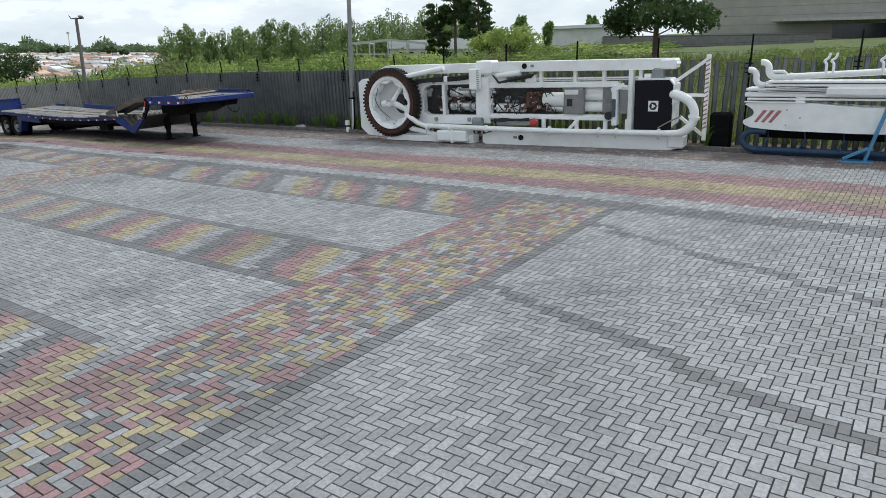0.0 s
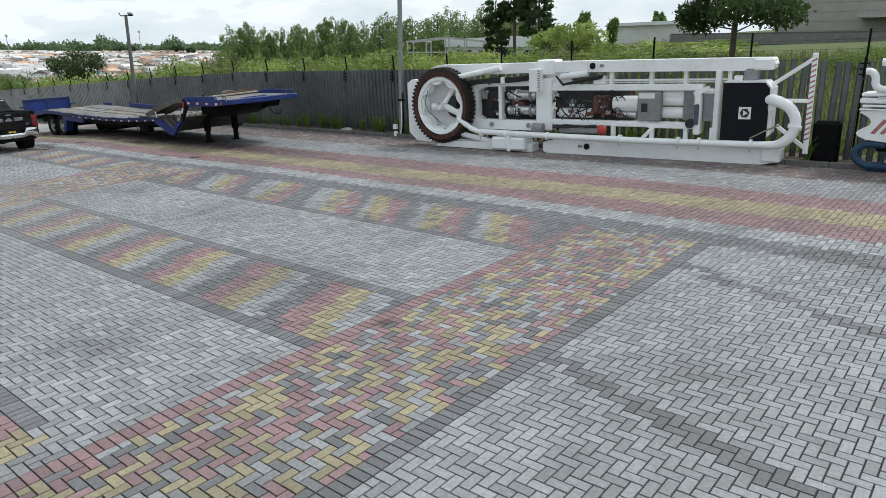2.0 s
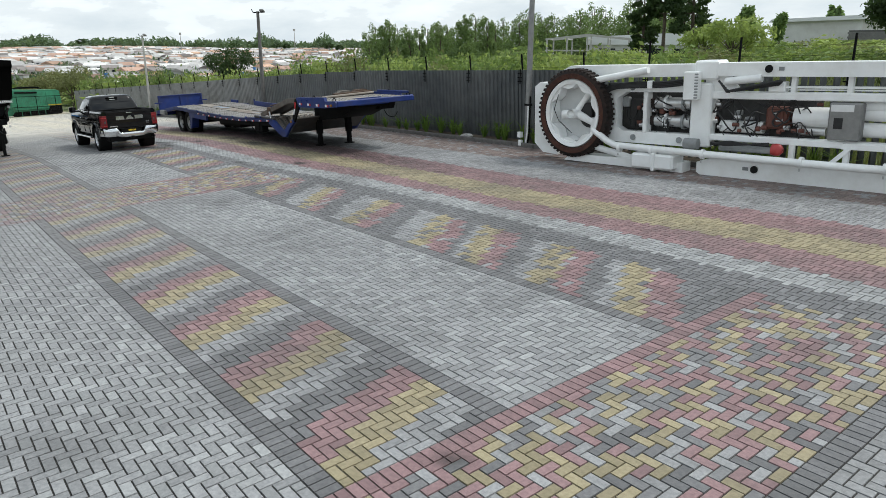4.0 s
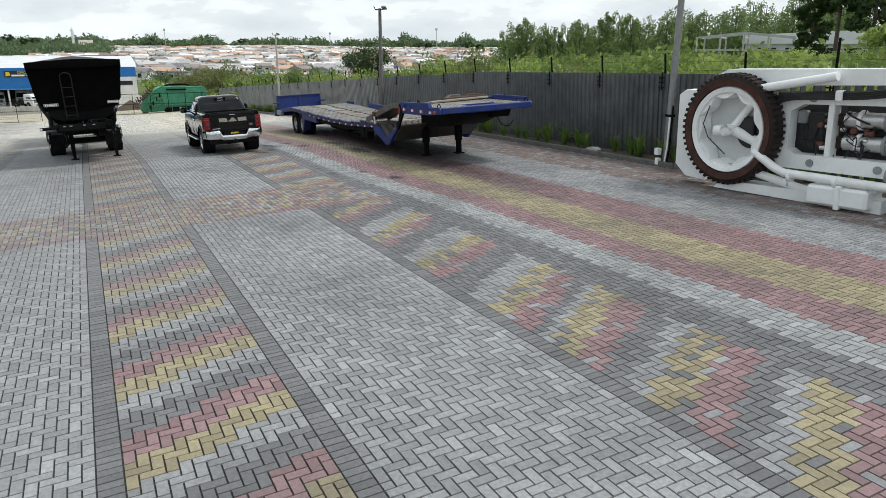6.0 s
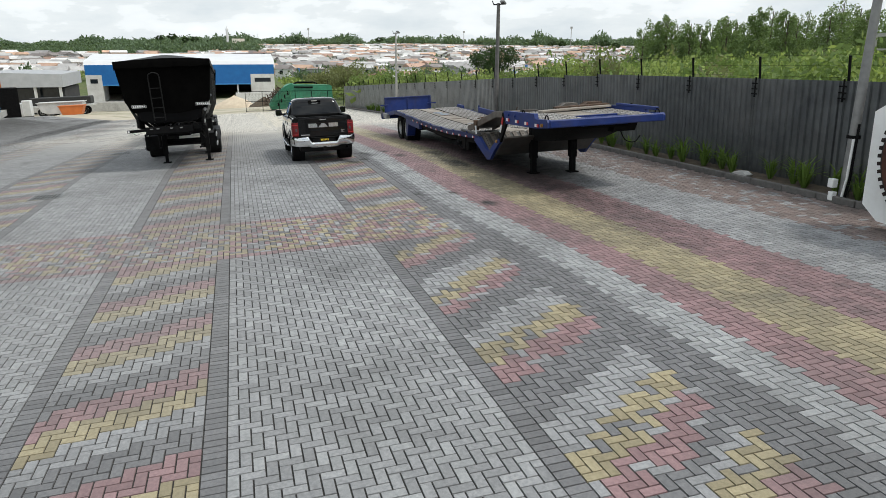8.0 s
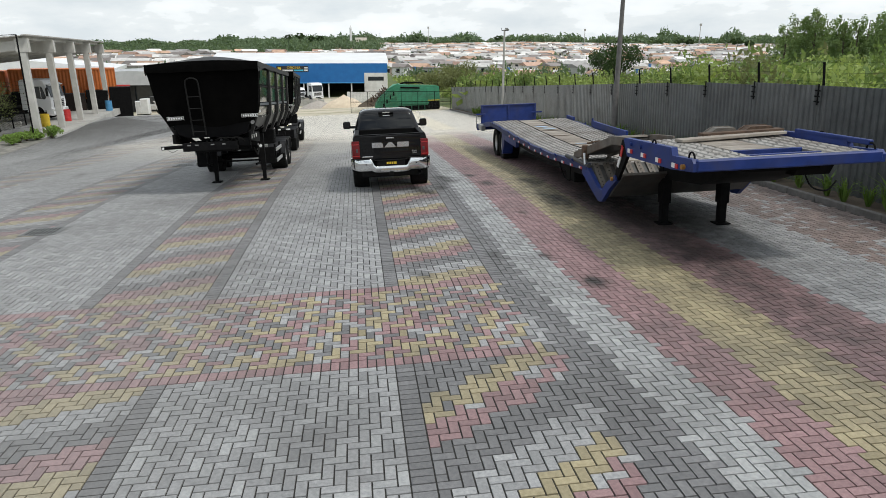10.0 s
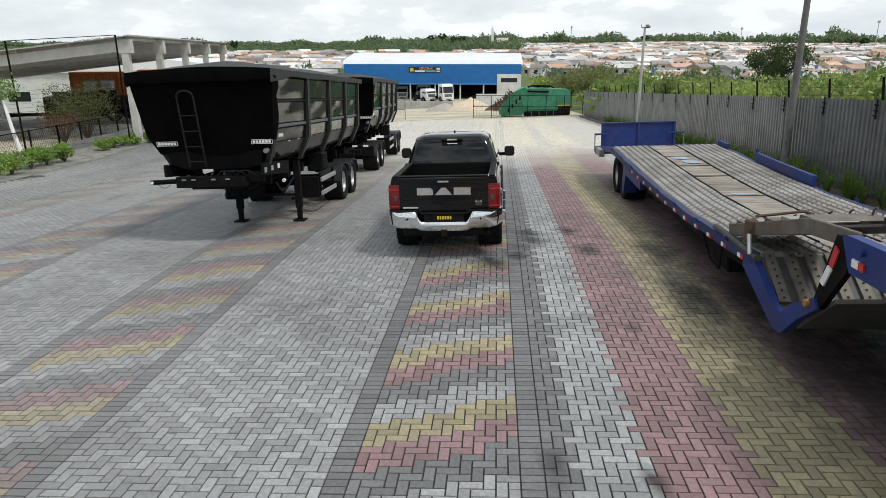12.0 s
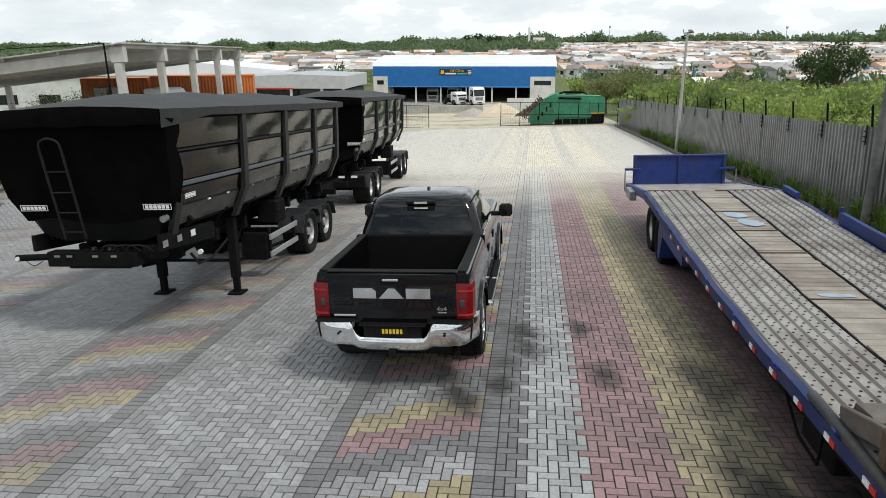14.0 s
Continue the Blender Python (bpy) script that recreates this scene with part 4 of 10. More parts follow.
def dump_trailer(m, label, rear, axles, legs=True, front=3.1, ladder=True):
    t = thing("dump_trailer", m, label, "trailer", "tipper trailers parked in a row")
    zt, zb = 3.36, 1.48
    # hopper shell, its front wall leaning out at the top
    g = Geo()
    sec = []
    n = 10
    for k in range(n + 1):
        f = k / n
        x = front - 0.02 + (rear - front) * f
        sec.append(hopper_section(x, 1.34, 0.95, zt, zb))
    for p in range(len(sec[0])):
        x, y, z = sec[0][p]
        lean = LEAN_F * (1 - (z - zb) / (zt - zb)) ** 1.1
        sec[0][p] = (x - lean, y * (1 - 0.10 * min(1.0, (zt - z) / 1.2)), z)
        x, y, z = sec[-1][p]
        sec[-1][p] = (x + 1.0 * (1 - (z - zb) / (zt - zb)), y, z)
    for k in (1, 2):
        for p in range(len(sec[0])):
            x, y, z = sec[k][p]
            if x > sec[0][p][0] - 0.05 * k:
                sec[k][p] = (sec[0][p][0] - 0.06 * k, y, z)
    for p in range(len(sec[0])):
        if sec[-2][p][0] < sec[-1][p][0] + 0.05:
            sec[-2][p] = (sec[-1][p][0] + 0.06, sec[-2][p][1], sec[-2][p][2])
    for k in (1, 2):
        fade = max(0.0, 1 - 0.1 * k * (front - rear) / 2.7)
        sec[k] = [(x, y * (1 - 0.10 * min(1.0, (zt - z) / 1.2) * fade - 0.012), z) for x, y, z in sec[k]]
    g.loft(sec)
    part("hopper", g, BLACK, t, "matt black tipper body")
    # side panels between ribs, with a rail low down
    L = front - rear
    ribs = [front - 0.14, front - 0.55 - L * 0.235, front - 0.55 - L * 0.47, front - 0.55 - L * 0.69, rear + 0.42]
    def lean_at(z):
        return (LEAN_F + 0.10) * (1 - (z - zb) / (zt - zb)) ** 1.1

    def narrow(z, k):
        """The front end draws in towards the bottom."""
        return 1 - 0.10 * min(1.0, (zt - z) / 1.2) * (k == 0)

    for s in (-1, 1):
        for k, x in enumerate(ribs):
            gr = Geo()
            w = 0.17
            ring = []
            for y, z in ((1.345, zt - 0.03), (1.315, zb + 0.98), (1.29, zb + 0.50), (1.04, zb - 0.02)):
                xr = x - lean_at(z) * (k == 0)
                y *= narrow(z, k)
                ring.append([(xr - w / 2, s * y, z), (xr + w / 2, s * y, z), (xr + w / 2, s * (y + 0.085), z), (xr - w / 2, s * (y + 0.085), z)])
            gr.loft(ring)
            part("rib", gr, RIB_M, t)
            if k < len(ribs) - 1:
                a, b = x - w / 2 - 0.02, ribs[k + 1] + w / 2 + 0.02
                for (y0, z0), (y1, z1), mt in (((1.335, zt - 0.14), (1.305, zb + 1.34), PANEL), ((1.30, zb + 1.26), (1.282, zb + 0.86), PANEL), ((1.265, zb + 0.74), (1.235, zb + 0.50), PANEL), ((1.20, zb + 0.46), (1.06, zb + 0.16), SKIRT)):
                    gp = Geo()
                    q = Vector((0, s, 0.05)) * 0.022
                    l0, l1 = (lean_at(z0), lean_at(z1)) if k == 0 else (0, 0)
                    c = [Vector((a - l0, s * y0 * narrow(z0, k), z0)), Vector((b, s * y0, z0)), Vector((b, s * y1, z1)), Vector((a - l1, s * y1 * narrow(z1, k), z1))]
                    rows_ = []
                    for i in range(9):
                        u = i / 8
                        col = []
                        for j in range(5):
                            v = j / 4
                            p = c[0].lerp(c[1], u).lerp(c[3].lerp(c[2], u), v)
                            bulge = 0.016 * math.sin(math.pi * u) * math.sin(math.pi * v) * math.sin(3.1 * a + 5.5 * u + 2.0 * v)
                            col.append(p + Vector((0, s * (0.052 + bulge), 0)))
                        col += [p - Vector((0, s * 0.06, 0)) for p in (col[4], col[0])]
                        rows_.append(col)
                    gp.loft(rows_)
                    part("panel", gp, mt, t, "dented glossy black side panel" if mt is PANEL else "dusty grey lower skirt panel", smooth=60)
                part("mid_rail", Geo().beam((a - 0.10 * (k == 0), s * 1.31 * narrow(zb + 1.30, k), zb + 1.30), (b, s * 1.31, zb + 1.30), 0.05, 0.045, 0.01), RIB_M, t)
                part("skirt_rail", Geo().beam((a - 0.28 * (k == 0), s * 1.225 * narrow(zb + 0.48, k), zb + 0.48), (b, s * 1.225, zb + 0.48), 0.05, 0.03, 0.006), RIB_M, t)
                part("side_rail", Geo().beam((a - 0.20 * (k == 0), s * 1.30 * narrow(zb + 0.80, k), zb + 0.80), (b, s * 1.30, zb + 0.80), 0.07, 0.07, 0.01), RAIL_GREY, t, "grey painted rail")
                for j in range(1 if k == 0 else 0, 3):
                    fx = b + (a - b) * (0.2 + 0.3 * (2 - j))
                    part("reflector", Geo().box(fx - 0.05, fx + 0.01, s * 1.247 - 0.012, s * 1.247 + 0.012, zb + 0.455, zb + 0.48), SIGN_WHITE, t, "white reflector tape")
    # rim and tarpaulin
    rim = Geo()
    for s in (-1, 1):
        rim.box(rear, front, s * 1.36 - 0.06, s * 1.36 + 0.06, zt - 0.08, zt + 0.02, 0.01)
    rim.box(front - 0.06, front + 0.06, -1.36, 1.36, zt - 0.08, zt + 0.02, 0.01)
    part("rim", rim, BLACK, t)
    tarp = Geo()
    rows_ = []
    rng = np.random.default_rng(8)
    for i in range(25):
        f = i / 24
        x = front + 0.14 - (L + 0.24) * f
        ridge = 0.25 * min(1.0, 4.5 * f + 0.25, 5 * (1 - f) + 0.3) + 0.022 * math.sin(f * 21)
        drop = 0.11 + 0.13 * max(0.0, 1 - 7 * f)
        col = [(x, -1.45, zt - drop + 0.008 * rng.normal())]
        for j in range(11):
            y = -1.46 + 2.92 * j / 10
            col.append((x, y, zt + 0.02 + ridge * (1 - abs(y / 1.46) ** 1.5) + 0.003 * rng.normal()))
        col.append((x, 1.45, zt - drop + 0.008 * rng.normal()))
        rows_.append(col)
    tarp.loft(rows_, closed=False)
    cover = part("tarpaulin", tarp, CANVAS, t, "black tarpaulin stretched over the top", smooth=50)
    hem = Geo()
    edge = [(p[0], p[1] * 0.995, p[2]) for p in rows_[0][1:-1]]
    hem.loft([edge, [(front + 0.17, p[1], p[2] - 0.10) for p in edge], [(front + 0.15, p[1], zt - 0.19 + 0.012 * math.sin(2.2 * k)) for k, p in enumerate(edge)]], closed=False)
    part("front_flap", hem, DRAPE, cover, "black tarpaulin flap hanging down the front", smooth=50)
    drape = Geo()
    rows_ = []
    for i in range(9):
        z = zt - 0.10 - (zt - zb - 0.42) * i / 8
        xf = front + 0.05 - LEAN_F * (1 - (z - zb) / (zt - zb)) ** 1.1
        half = 1.455 - 0.19 * i / 8 - 0.16 * max(0, i - 6) / 2
        col = []
        for s in (-1, 1):
            wrap = [(xf - (0.34 + 0.07 * math.sin(1.7 * i + s)) * q, s * (half + 0.008 * math.sin(3 * i + 5 * q)), z - 0.03 * q) for q in (1.0, 0.66, 0.33)]
            col += wrap if s < 0 else []
        for j in range(25):
            u = -1 + j / 12
            fold = 0.022 * math.sin(9.0 * u + 0.5 * i) * (0.25 + 0.75 * i / 8) + 0.016 * math.sin(23.0 * u + 1.1 * i) * i / 8
            col.append((xf + fold * (1 - abs(u) ** 6), half * u, z - 0.05 * (i / 8) * math.sin(4.0 * u + 1.0)))
        col += [(xf - (0.34 + 0.07 * math.sin(1.7 * i + 1)) * q, half + 0.008 * math.sin(3 * i + 5 * q), z - 0.03 * q) for q in (0.33, 0.66, 1.0)]
        rows_.append(col)
    drape.loft(rows_, closed=False, caps=False)
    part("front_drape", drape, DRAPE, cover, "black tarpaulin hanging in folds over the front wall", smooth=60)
    # frame below
    fr = Geo()
    for s in (-1, 1):
        fr.box(rear + 0.3, front - 0.75, s * 0.45 - 0.07, s * 0.45 + 0.07, 1.04, 1.34, 0.01)
    for x in np.arange(rear + 0.6, front - 1.0, 1.25):
        fr.box(x - 0.06, x + 0.06, -0.9, 0.9, 1.08, 1.30, 0.01)
        for s in (-1, 1):
            fr.beam((x, s * 0.5, 1.15), (x, s * 1.1, zb + 0.22), 0.08, 0.10)
    part("chassis", fr, DARK_STEEL, t)
    if legs:
        for s in (-1, 1):
            part("neck_side", Geo().prism([(front - 0.2, 1.36), (front - 0.2, 1.60), (front - 1.9, 1.50), (front - 1.9, 1.22)], "y", s * 1.02 - 0.03, s * 1.02 + 0.03), DARK_STEEL, t)
        for x, mt in ((front - 0.30, SILVER), (front - 0.72, SILVER), (front - 1.15, SIGN_WHITE)):
            part("side_tag", Geo().box(x - 0.07, x + 0.07, 1.052, 1.058, 1.40, 1.50), mt, t, "small pale tag")
        nose = Geo().box(front - 0.36, front - 0.14, -0.80, 0.66, 1.14, 1.36, 0.015)
        nose.box(front - 1.9, front - 0.2, -0.5, 0.5, 1.10, 1.30, 0.01)
        part("front_beam", nose, DARK_STEEL, t)
        part("bracket", Geo().box(front - 0.50, front - 0.30, 0.66, 0.98, 1.22, 1.42, 0.015), DARK_STEEL, t)
        for k in range(5):
            part("coupling", Geo().cyl((front - 0.20, -0.15 + 0.13 * k, 1.38 + 0.03 * (k % 2)), (front - 0.14, -0.15 + 0.13 * k, 1.38 + 0.03 * (k % 2)), 0.028, n=10), GUARD_M if k % 2 else DARK_STEEL, t)
        for k in range(3):
            part("hose", Geo().tube(smooth_path([(front - 0.16, 0.1 + 0.2 * k, 1.38), (front - 0.12, 0.2 + 0.2 * k, 1.46), (front - 0.2, 0.36 + 0.2 * k, 1.44), (front - 0.3, 0.45 + 0.2 * k, 1.34)]), 0.014, 6), RUBBER, t)
        part("cable", Geo().tube(smooth_path([(front - 0.24, -1.25, 1.22), (front - 0.22, -1.1, 1.14), (front - 0.24, -0.95, 1.2)]), 0.006, 5), RUBBER, t)
        part("side_pole", Geo().tube([(front - 0.24, -0.78, 1.27), (front - 0.24, -1.38, 1.25)], 0.05, 10), DARK_STEEL, t)
        part("marker_lamp", Geo().cyl((front - 0.20, -1.33, 1.25), (front - 0.17, -1.33, 1.25), 0.032), SIGN_WHITE, t)
        part("marker_lamp", Geo().cyl((front - 1.17, 1.15, 1.14), (front - 1.12, 1.15, 1.14), 0.04), SIGN_WHITE, t)
        gl = Geo()
        for dx, z in ((0, 0.90),):
            for y in (-0.62, -0.42, 0.0, 0.3):
                gl.bar((front - 0.135, y, 1.30), (0.012, 0.09, 0.03), 0)
        part("coupling_plate", gl, STEEL, t)
        for s in (-1, 1):
            yl = 0.24 + s * 0.74
            lg = Geo().box(0.425, 0.575, yl - 0.075, yl + 0.075, 0.30, 1.42, 0.008)
            lg.box(0.445, 0.555, yl - 0.055, yl + 0.055, 0.03, 0.42, 0.006)
            leg = part("landing_leg", lg, DARK_STEEL, t)
            part("foot_plate", Geo().box(0.34, 0.66, yl - 0.14, yl + 0.14, 0.0, 0.035, 0.006), DARK_STEEL, leg)
        part("brace", Geo().beam((0.5, -0.56, 0.62), (0.5, 0.96, 0.62), 0.05, 0.05), DARK_STEEL, t)
        part("brace", Geo().beam((0.5, 0.96, 0.75), (-1.0, 0.55, 1.15), 0.05, 0.05), DARK_STEEL, t)
        part("brace", Geo().beam((0.5, -0.56, 0.75), (-1.0, -0.55, 1.15), 0.05, 0.05), DARK_STEEL, t)
        part("brace", Geo().tube([(0.9, -0.62, 1.1), (0.9, -0.62, 0.62), (0.0, -0.70, 0.50), (-1.9, -0.95, 0.46)], 0.04, 8), DARK_STEEL, t)
        part("brace", Geo().tube([(0.1, 0.70, 0.46), (-2.0, 0.98, 0.44)], 0.035, 8), DARK_STEEL, t)
        part("brace", Geo().tube([(0.1, -0.70, 0.92), (0.9, -0.62, 0.7)], 0.03, 6), DARK_STEEL, t)
        part("air_tank", Geo().cyl((-0.9, 0.35, 1.02), (-0.9, -0.45, 1.02), 0.16, n=16), DARK_STEEL, t)
        part("hose", Geo().tube([(front - 1.2, 0.95, 1.1), (front - 1.35, 1.0, 0.90), (front - 1.9, 0.95, 0.86), (0.5, 0.9, 1.05)], 0.022, 6), RUBBER, t)
    # ladder on the front wall
    if ladder:
        lad = Geo()
        def wall(z, y):
            f = (z - zb) / (zt - zb)
            return (front - LEAN_F * (1 - f) ** 1.1 + 0.15, y, z)
        for y in (-0.49, -0.15):
            lad.tube([wall(1.55, y), wall(1.9, y), wall(2.4, y), wall(2.86, y)], 0.02, 7)
        lad.tube(smooth_path([wall(2.86, -0.49), wall(2.97, -0.46), wall(3.02, -0.32), wall(2.97, -0.18), wall(2.86, -0.15)]), 0.018, 7)
        for z in (1.65, 1.95, 2.25, 2.55):
            lad.tube([wall(z, -0.49), wall(z, -0.15)], 0.012, 6)
        part("ladder", lad, LADDER_M, t)
    for y in (-0.90, 1.07):
        maker_plate(t, pose(front + 0.055 - LEAN_F * (1 - (2.02 - zb) / (zt - zb)) ** 1.1, y, 2.02, 90, 0, 90) @ pose(0, 0, 0, 9, 0, 0) @ pose(0, 0, 0.035), 0.44)
    maker_plate(t, pose(front - 0.78, 1.275, 2.10, 90, 0, 183), 0.36)
    part("badge", Geo().cyl((front - 0.30, 1.12, 1.84), (front - 0.185, 1.12, 1.83), 0.048, n=24), STEEL, t, "round white badge")
    # running gear
    for x in axles:
        part("axle", Geo().cyl((x, -1.0, 0.51), (x, 1.0, 0.51), 0.09, n=12), DARK_STEEL, t)
        for s in (-1, 1):
            truck_wheel(t, x, s * 1.12)
            mudguard(t, x, s * 1.12)
    a = max(axles)
    for s in (-1, 1):
        for z in (0.50, 0.84):
            part("side_guard", Geo().box(a + 0.75, a + 2.35, s * 1.30 - 0.02, s * 1.30 + 0.02, z - 0.055, z + 0.055, 0.008), SILVER, t, "silver aluminium side guard")
        for x in (a + 0.85, a + 2.25):
            part("guard_bracket", Geo().box(x - 0.04, x + 0.04, s * 1.25 - 0.03, s * 1.25 + 0.03, 0.42, 1.0, 0.005), DARK_STEEL, t)
        part("guard_box", Geo().box(a + 2.20, a + 2.40, s * 0.97 - 0.27, s * 0.97 + 0.27, 0.40, 0.92, 0.01), DARK_STEEL, t)
    part("tool_box", Geo().box(a + 1.05, a + 1.6, 0.75, 1.18, 0.98, 1.45, 0.03), DARK_STEEL, t, "ribbed black plastic tool box")
    gtb = Geo()
    for k in range(5):
        gtb.box(a + 1.10, a + 1.55, 1.18, 1.195, 1.03 + 0.085 * k, 1.075 + 0.085 * k, 0.004)
    part("tool_box_ribs", gtb, DARK_STEEL, t)
    return t


SLIM = Matrix.Diagonal((1, 0.965, 1, 1))
TIP = math.degrees(math.atan(0.036))
dump_trailer(pose(-34.6, 6.50, ground_z(-34.6), 0, -TIP - 0.5, 0.7) @ SLIM, "long black tipper trailer under a tarpaulin standing on its landing legs", -5.95, (-2.85, -4.1), front=3.22)
second = dump_trailer(pose(-45.4, 6.30, ground_z(-45.6) + 0.04, 0, -TIP, 2.8) @ SLIM, "second black tipper trailer parked behind the first", -6.8, (-5.4, -6.6), legs=False, front=2.6, ladder=False)

dolly = thing("trailer_dolly", pose(-44.3, 6.33, ground_z(-44.3), 0, -TIP, 2.3), "black two-axle dolly coupling the tipper trailers", "trailer dolly")
dg = Geo()
for s in (-1, 1):
    dg.box(-2.0, 3.6, s * 0.42 - 0.07, s * 0.42 + 0.07, 0.78, 0.98, 0.01)
for x in (-1.4, 0.2, 1.8, 3.3):
    dg.box(x - 0.06, x + 0.06, -0.9, 0.9, 0.80, 0.96, 0.01)
part("frame", dg, DARK_STEEL, dolly)
for x in (-0.2, -1.5):
    part("axle", Geo().cyl((x, -1.0, 0.51), (x, 1.0, 0.51), 0.09, n=12), DARK_STEEL, dolly)
    for s in (-1, 1):
        truck_wheel(dolly, x, s * 0.97)
        mudguard(dolly, x, s * 0.97)
part("rear_bumper", Geo().box(0.55, 0.68, -1.2, 1.2, 0.62, 0.98, 0.01), DARK_STEEL, dolly)
gl = Geo()
for y in (0.5, 0.9):
    gl.box(1.2, 1.26, y, y + 0.18, 1.0, 1.06)
part("lamp_cluster", gl, SIGN_WHITE, dolly)

# ---- storm drains in the paving ----
def drain_grate(x, y):
    t = thing("drain_grate", pose(x, y, ground_z(x) + 0.004, 0, -TIP if x < -31 else 0, 0), "dark iron storm drain grate set in the paving", "drain", "drain grates")
    part("pit", Geo().box(-0.29, 0.29, -0.34, 0.34, -0.002, 0.0), RUBBER, t)
    fr = Geo()
    for a, b, c, d in ((-0.34, -0.29, -0.39, 0.39), (0.29, 0.34, -0.39, 0.39), (-0.29, 0.29, -0.39, -0.34), (-0.29, 0.29, 0.34, 0.39)):
        fr.box(a, b, c, d, -0.002, 0.012, 0.002)
    part("grate_frame", fr, STEEL, t)
    for k in range(8):
        yb = -0.30 + 0.0857 * k
        part("grate_bar", Geo().box(-0.29, 0.29, yb - 0.016, yb + 0.016, 0.001, 0.010), STEEL, t)
    part("grate_bar", Geo().box(-0.02, 0.02, -0.34, 0.34, 0.0102, 0.013), STEEL, t)
    return t


drain_grate(-27.95, 3.55)
drain_grate(-40.1, 3.64)

# ---- the blue low-bed trailer ----
TREAD = surface("worn_deck_steel", (0.26, 0.245, 0.225), (0.41, 0.39, 0.365), 2.2, 0.55, 0.8, metal=0.3, bump=0.25, stain=(0.11, 0.075, 0.05), stain_scale=0.9, stain_amount=0.7)
PLANK = surface("worn_planks", (0.21, 0.185, 0.155), (0.37, 0.335, 0.29), 2.2, 0.8, per="both", spread=0.16, bump=0.4, stain=(0.12, 0.09, 0.07), stain_scale=0.6, stain_amount=0.7)
GALV = surface("galvanised", (0.26, 0.27, 0.27), (0.40, 0.41, 0.41), 6, 0.45, metal=0.6, bump=0.15, stain=(0.12, 0.08, 0.05), stain_scale=1.2, stain_amount=0.5)
HOLE = surface("hole_dark", (0.015, 0.013, 0.012), (0.03, 0.027, 0.024), 9, 0.9, bump=0)
PERF = surface("dark_tread_plate", (0.05, 0.05, 0.049), (0.10, 0.098, 0.094), 4, 0.6, metal=0.3, bump=0.3, stain=(0.10, 0.07, 0.05), stain_scale=1.5, stain_amount=0.6)
GALV_D = surface("weathered_galvanised", (0.035, 0.038, 0.04), (0.085, 0.088, 0.09), 5, 0.5, metal=0.4, bump=0.2, stain=(0.09, 0.06, 0.045), stain_scale=2.0, stain_amount=0.6)
RUST_D = surface("brown_rust", (0.05, 0.032, 0.022), (0.12, 0.075, 0.05), 8, 0.85, bump=0.4)
# scuffed side beam, with its shade put into the darker blue
BLUE_WORN_SHADED = surface("scuffed_shaded_blue", (0.006, 0.015, 0.07), (0.014, 0.032, 0.14), 5, 0.45, 0.65, spec=0.3, bump=0.2, stain=(0.06, 0.05, 0.045), stain_scale=2.5, stain_amount=0.6)
RAMP_OLD = surface("rusted_ramp_steel", (0.09, 0.08, 0.07), (0.20, 0.18, 0.155), 4, 0.6, metal=0.3, bump=0.25, stain=(0.10, 0.055, 0.03), stain_scale=1.6, stain_amount=0.7)
low = thing("lowbed_trailer", pose(-27.25, 16.72, 0.0, 0, 0, -0.4), "blue low-bed trailer with worn ribbed steel deck and gooseneck", "trailer")


def deck_z(x):
    """Height of the sagging deck along the trailer."""
    return float(np.interp(x, (-14.0, -11.0, -9.0, -7.0, -5.5, -4.0, -2.5, -1.3, 0.4), (0.60, 0.95, 0.91, 0.86, 0.835, 0.825, 0.85, 0.90, 0.99)))


def along(x0, x1, section, step_x=0.6, wave=0.0):
    """A bar that follows the deck: section is a ring of (y, height over the deck)."""
    n = max(2, int((x1 - x0) / step_x) + 1)
    return Geo().loft([[(x, y, deck_z(x) + dz + wave * math.sin(3.1 * x + 4 * section[0][0])) for y, dz in section] for x in np.linspace(x0, x1, n)])


def rect(y0, y1, z0, z1):
    return [(y0, z0), (y1, z0), (y1, z1), (y0, z1)]


for y in (-0.55, 0.55):
    part("chassis_beam", along(-13.6, 0.3, rect(y - 0.08, y + 0.08, -0.46, -0.06)), DARK_STEEL, low)
for x in np.arange(-10.8, 0.1, 1.1):
    z = deck_z(x)
    part("cross_member", Geo().box(x - 0.05, x + 0.05, -1.35, 1.35, z - 0.22, z - 0.062, 0.01), DARK_STEEL, low)
part("deck", along(-11.0, 0.38, rect(-1.42, 1.42, -0.06, -0.015)), TREAD, low, "worn grey steel deck")
for lo, hi in ((-1.40, -0.46), (0.30, 1.40)):
    n = round((hi - lo) / 0.155)
    for k in range(n):
        y = lo + (k + 0.5) * (hi - lo) / n
        part("deck_rib", along(-10.95, 0.34, [(y - 0.064, -0.016), (y - 0.050, 0.018), (y + 0.050, 0.018), (y + 0.064, -0.016)], 0.45, 0.004), TREAD, low)
        gh = Geo()
        for i in range(112):
            x = -10.9 + 0.10 * i
            yh = y + (0.027 if i % 2 else -0.027)
            z = deck_z(x) + 0.0205
            gh.cyl((x, yh, z), (x, yh, z + 0.0025), 0.0155, n=6)
        tagged(part("perforation", gh, HOLE, low), kind="stuff")
for i in range(66):
    x = -10.9 + i * 0.17
    if x > 0.12:
        break
    z = deck_z(x + 0.08)
    part("plank", Geo().box(x, x + 0.15, -0.44 + random.uniform(-0.02, 0.02), 0.28 + random.uniform(-0.02, 0.01), z - 0.016, z + 0.012 + random.uniform(-0.006, 0.006), 0.006), PLANK, low)
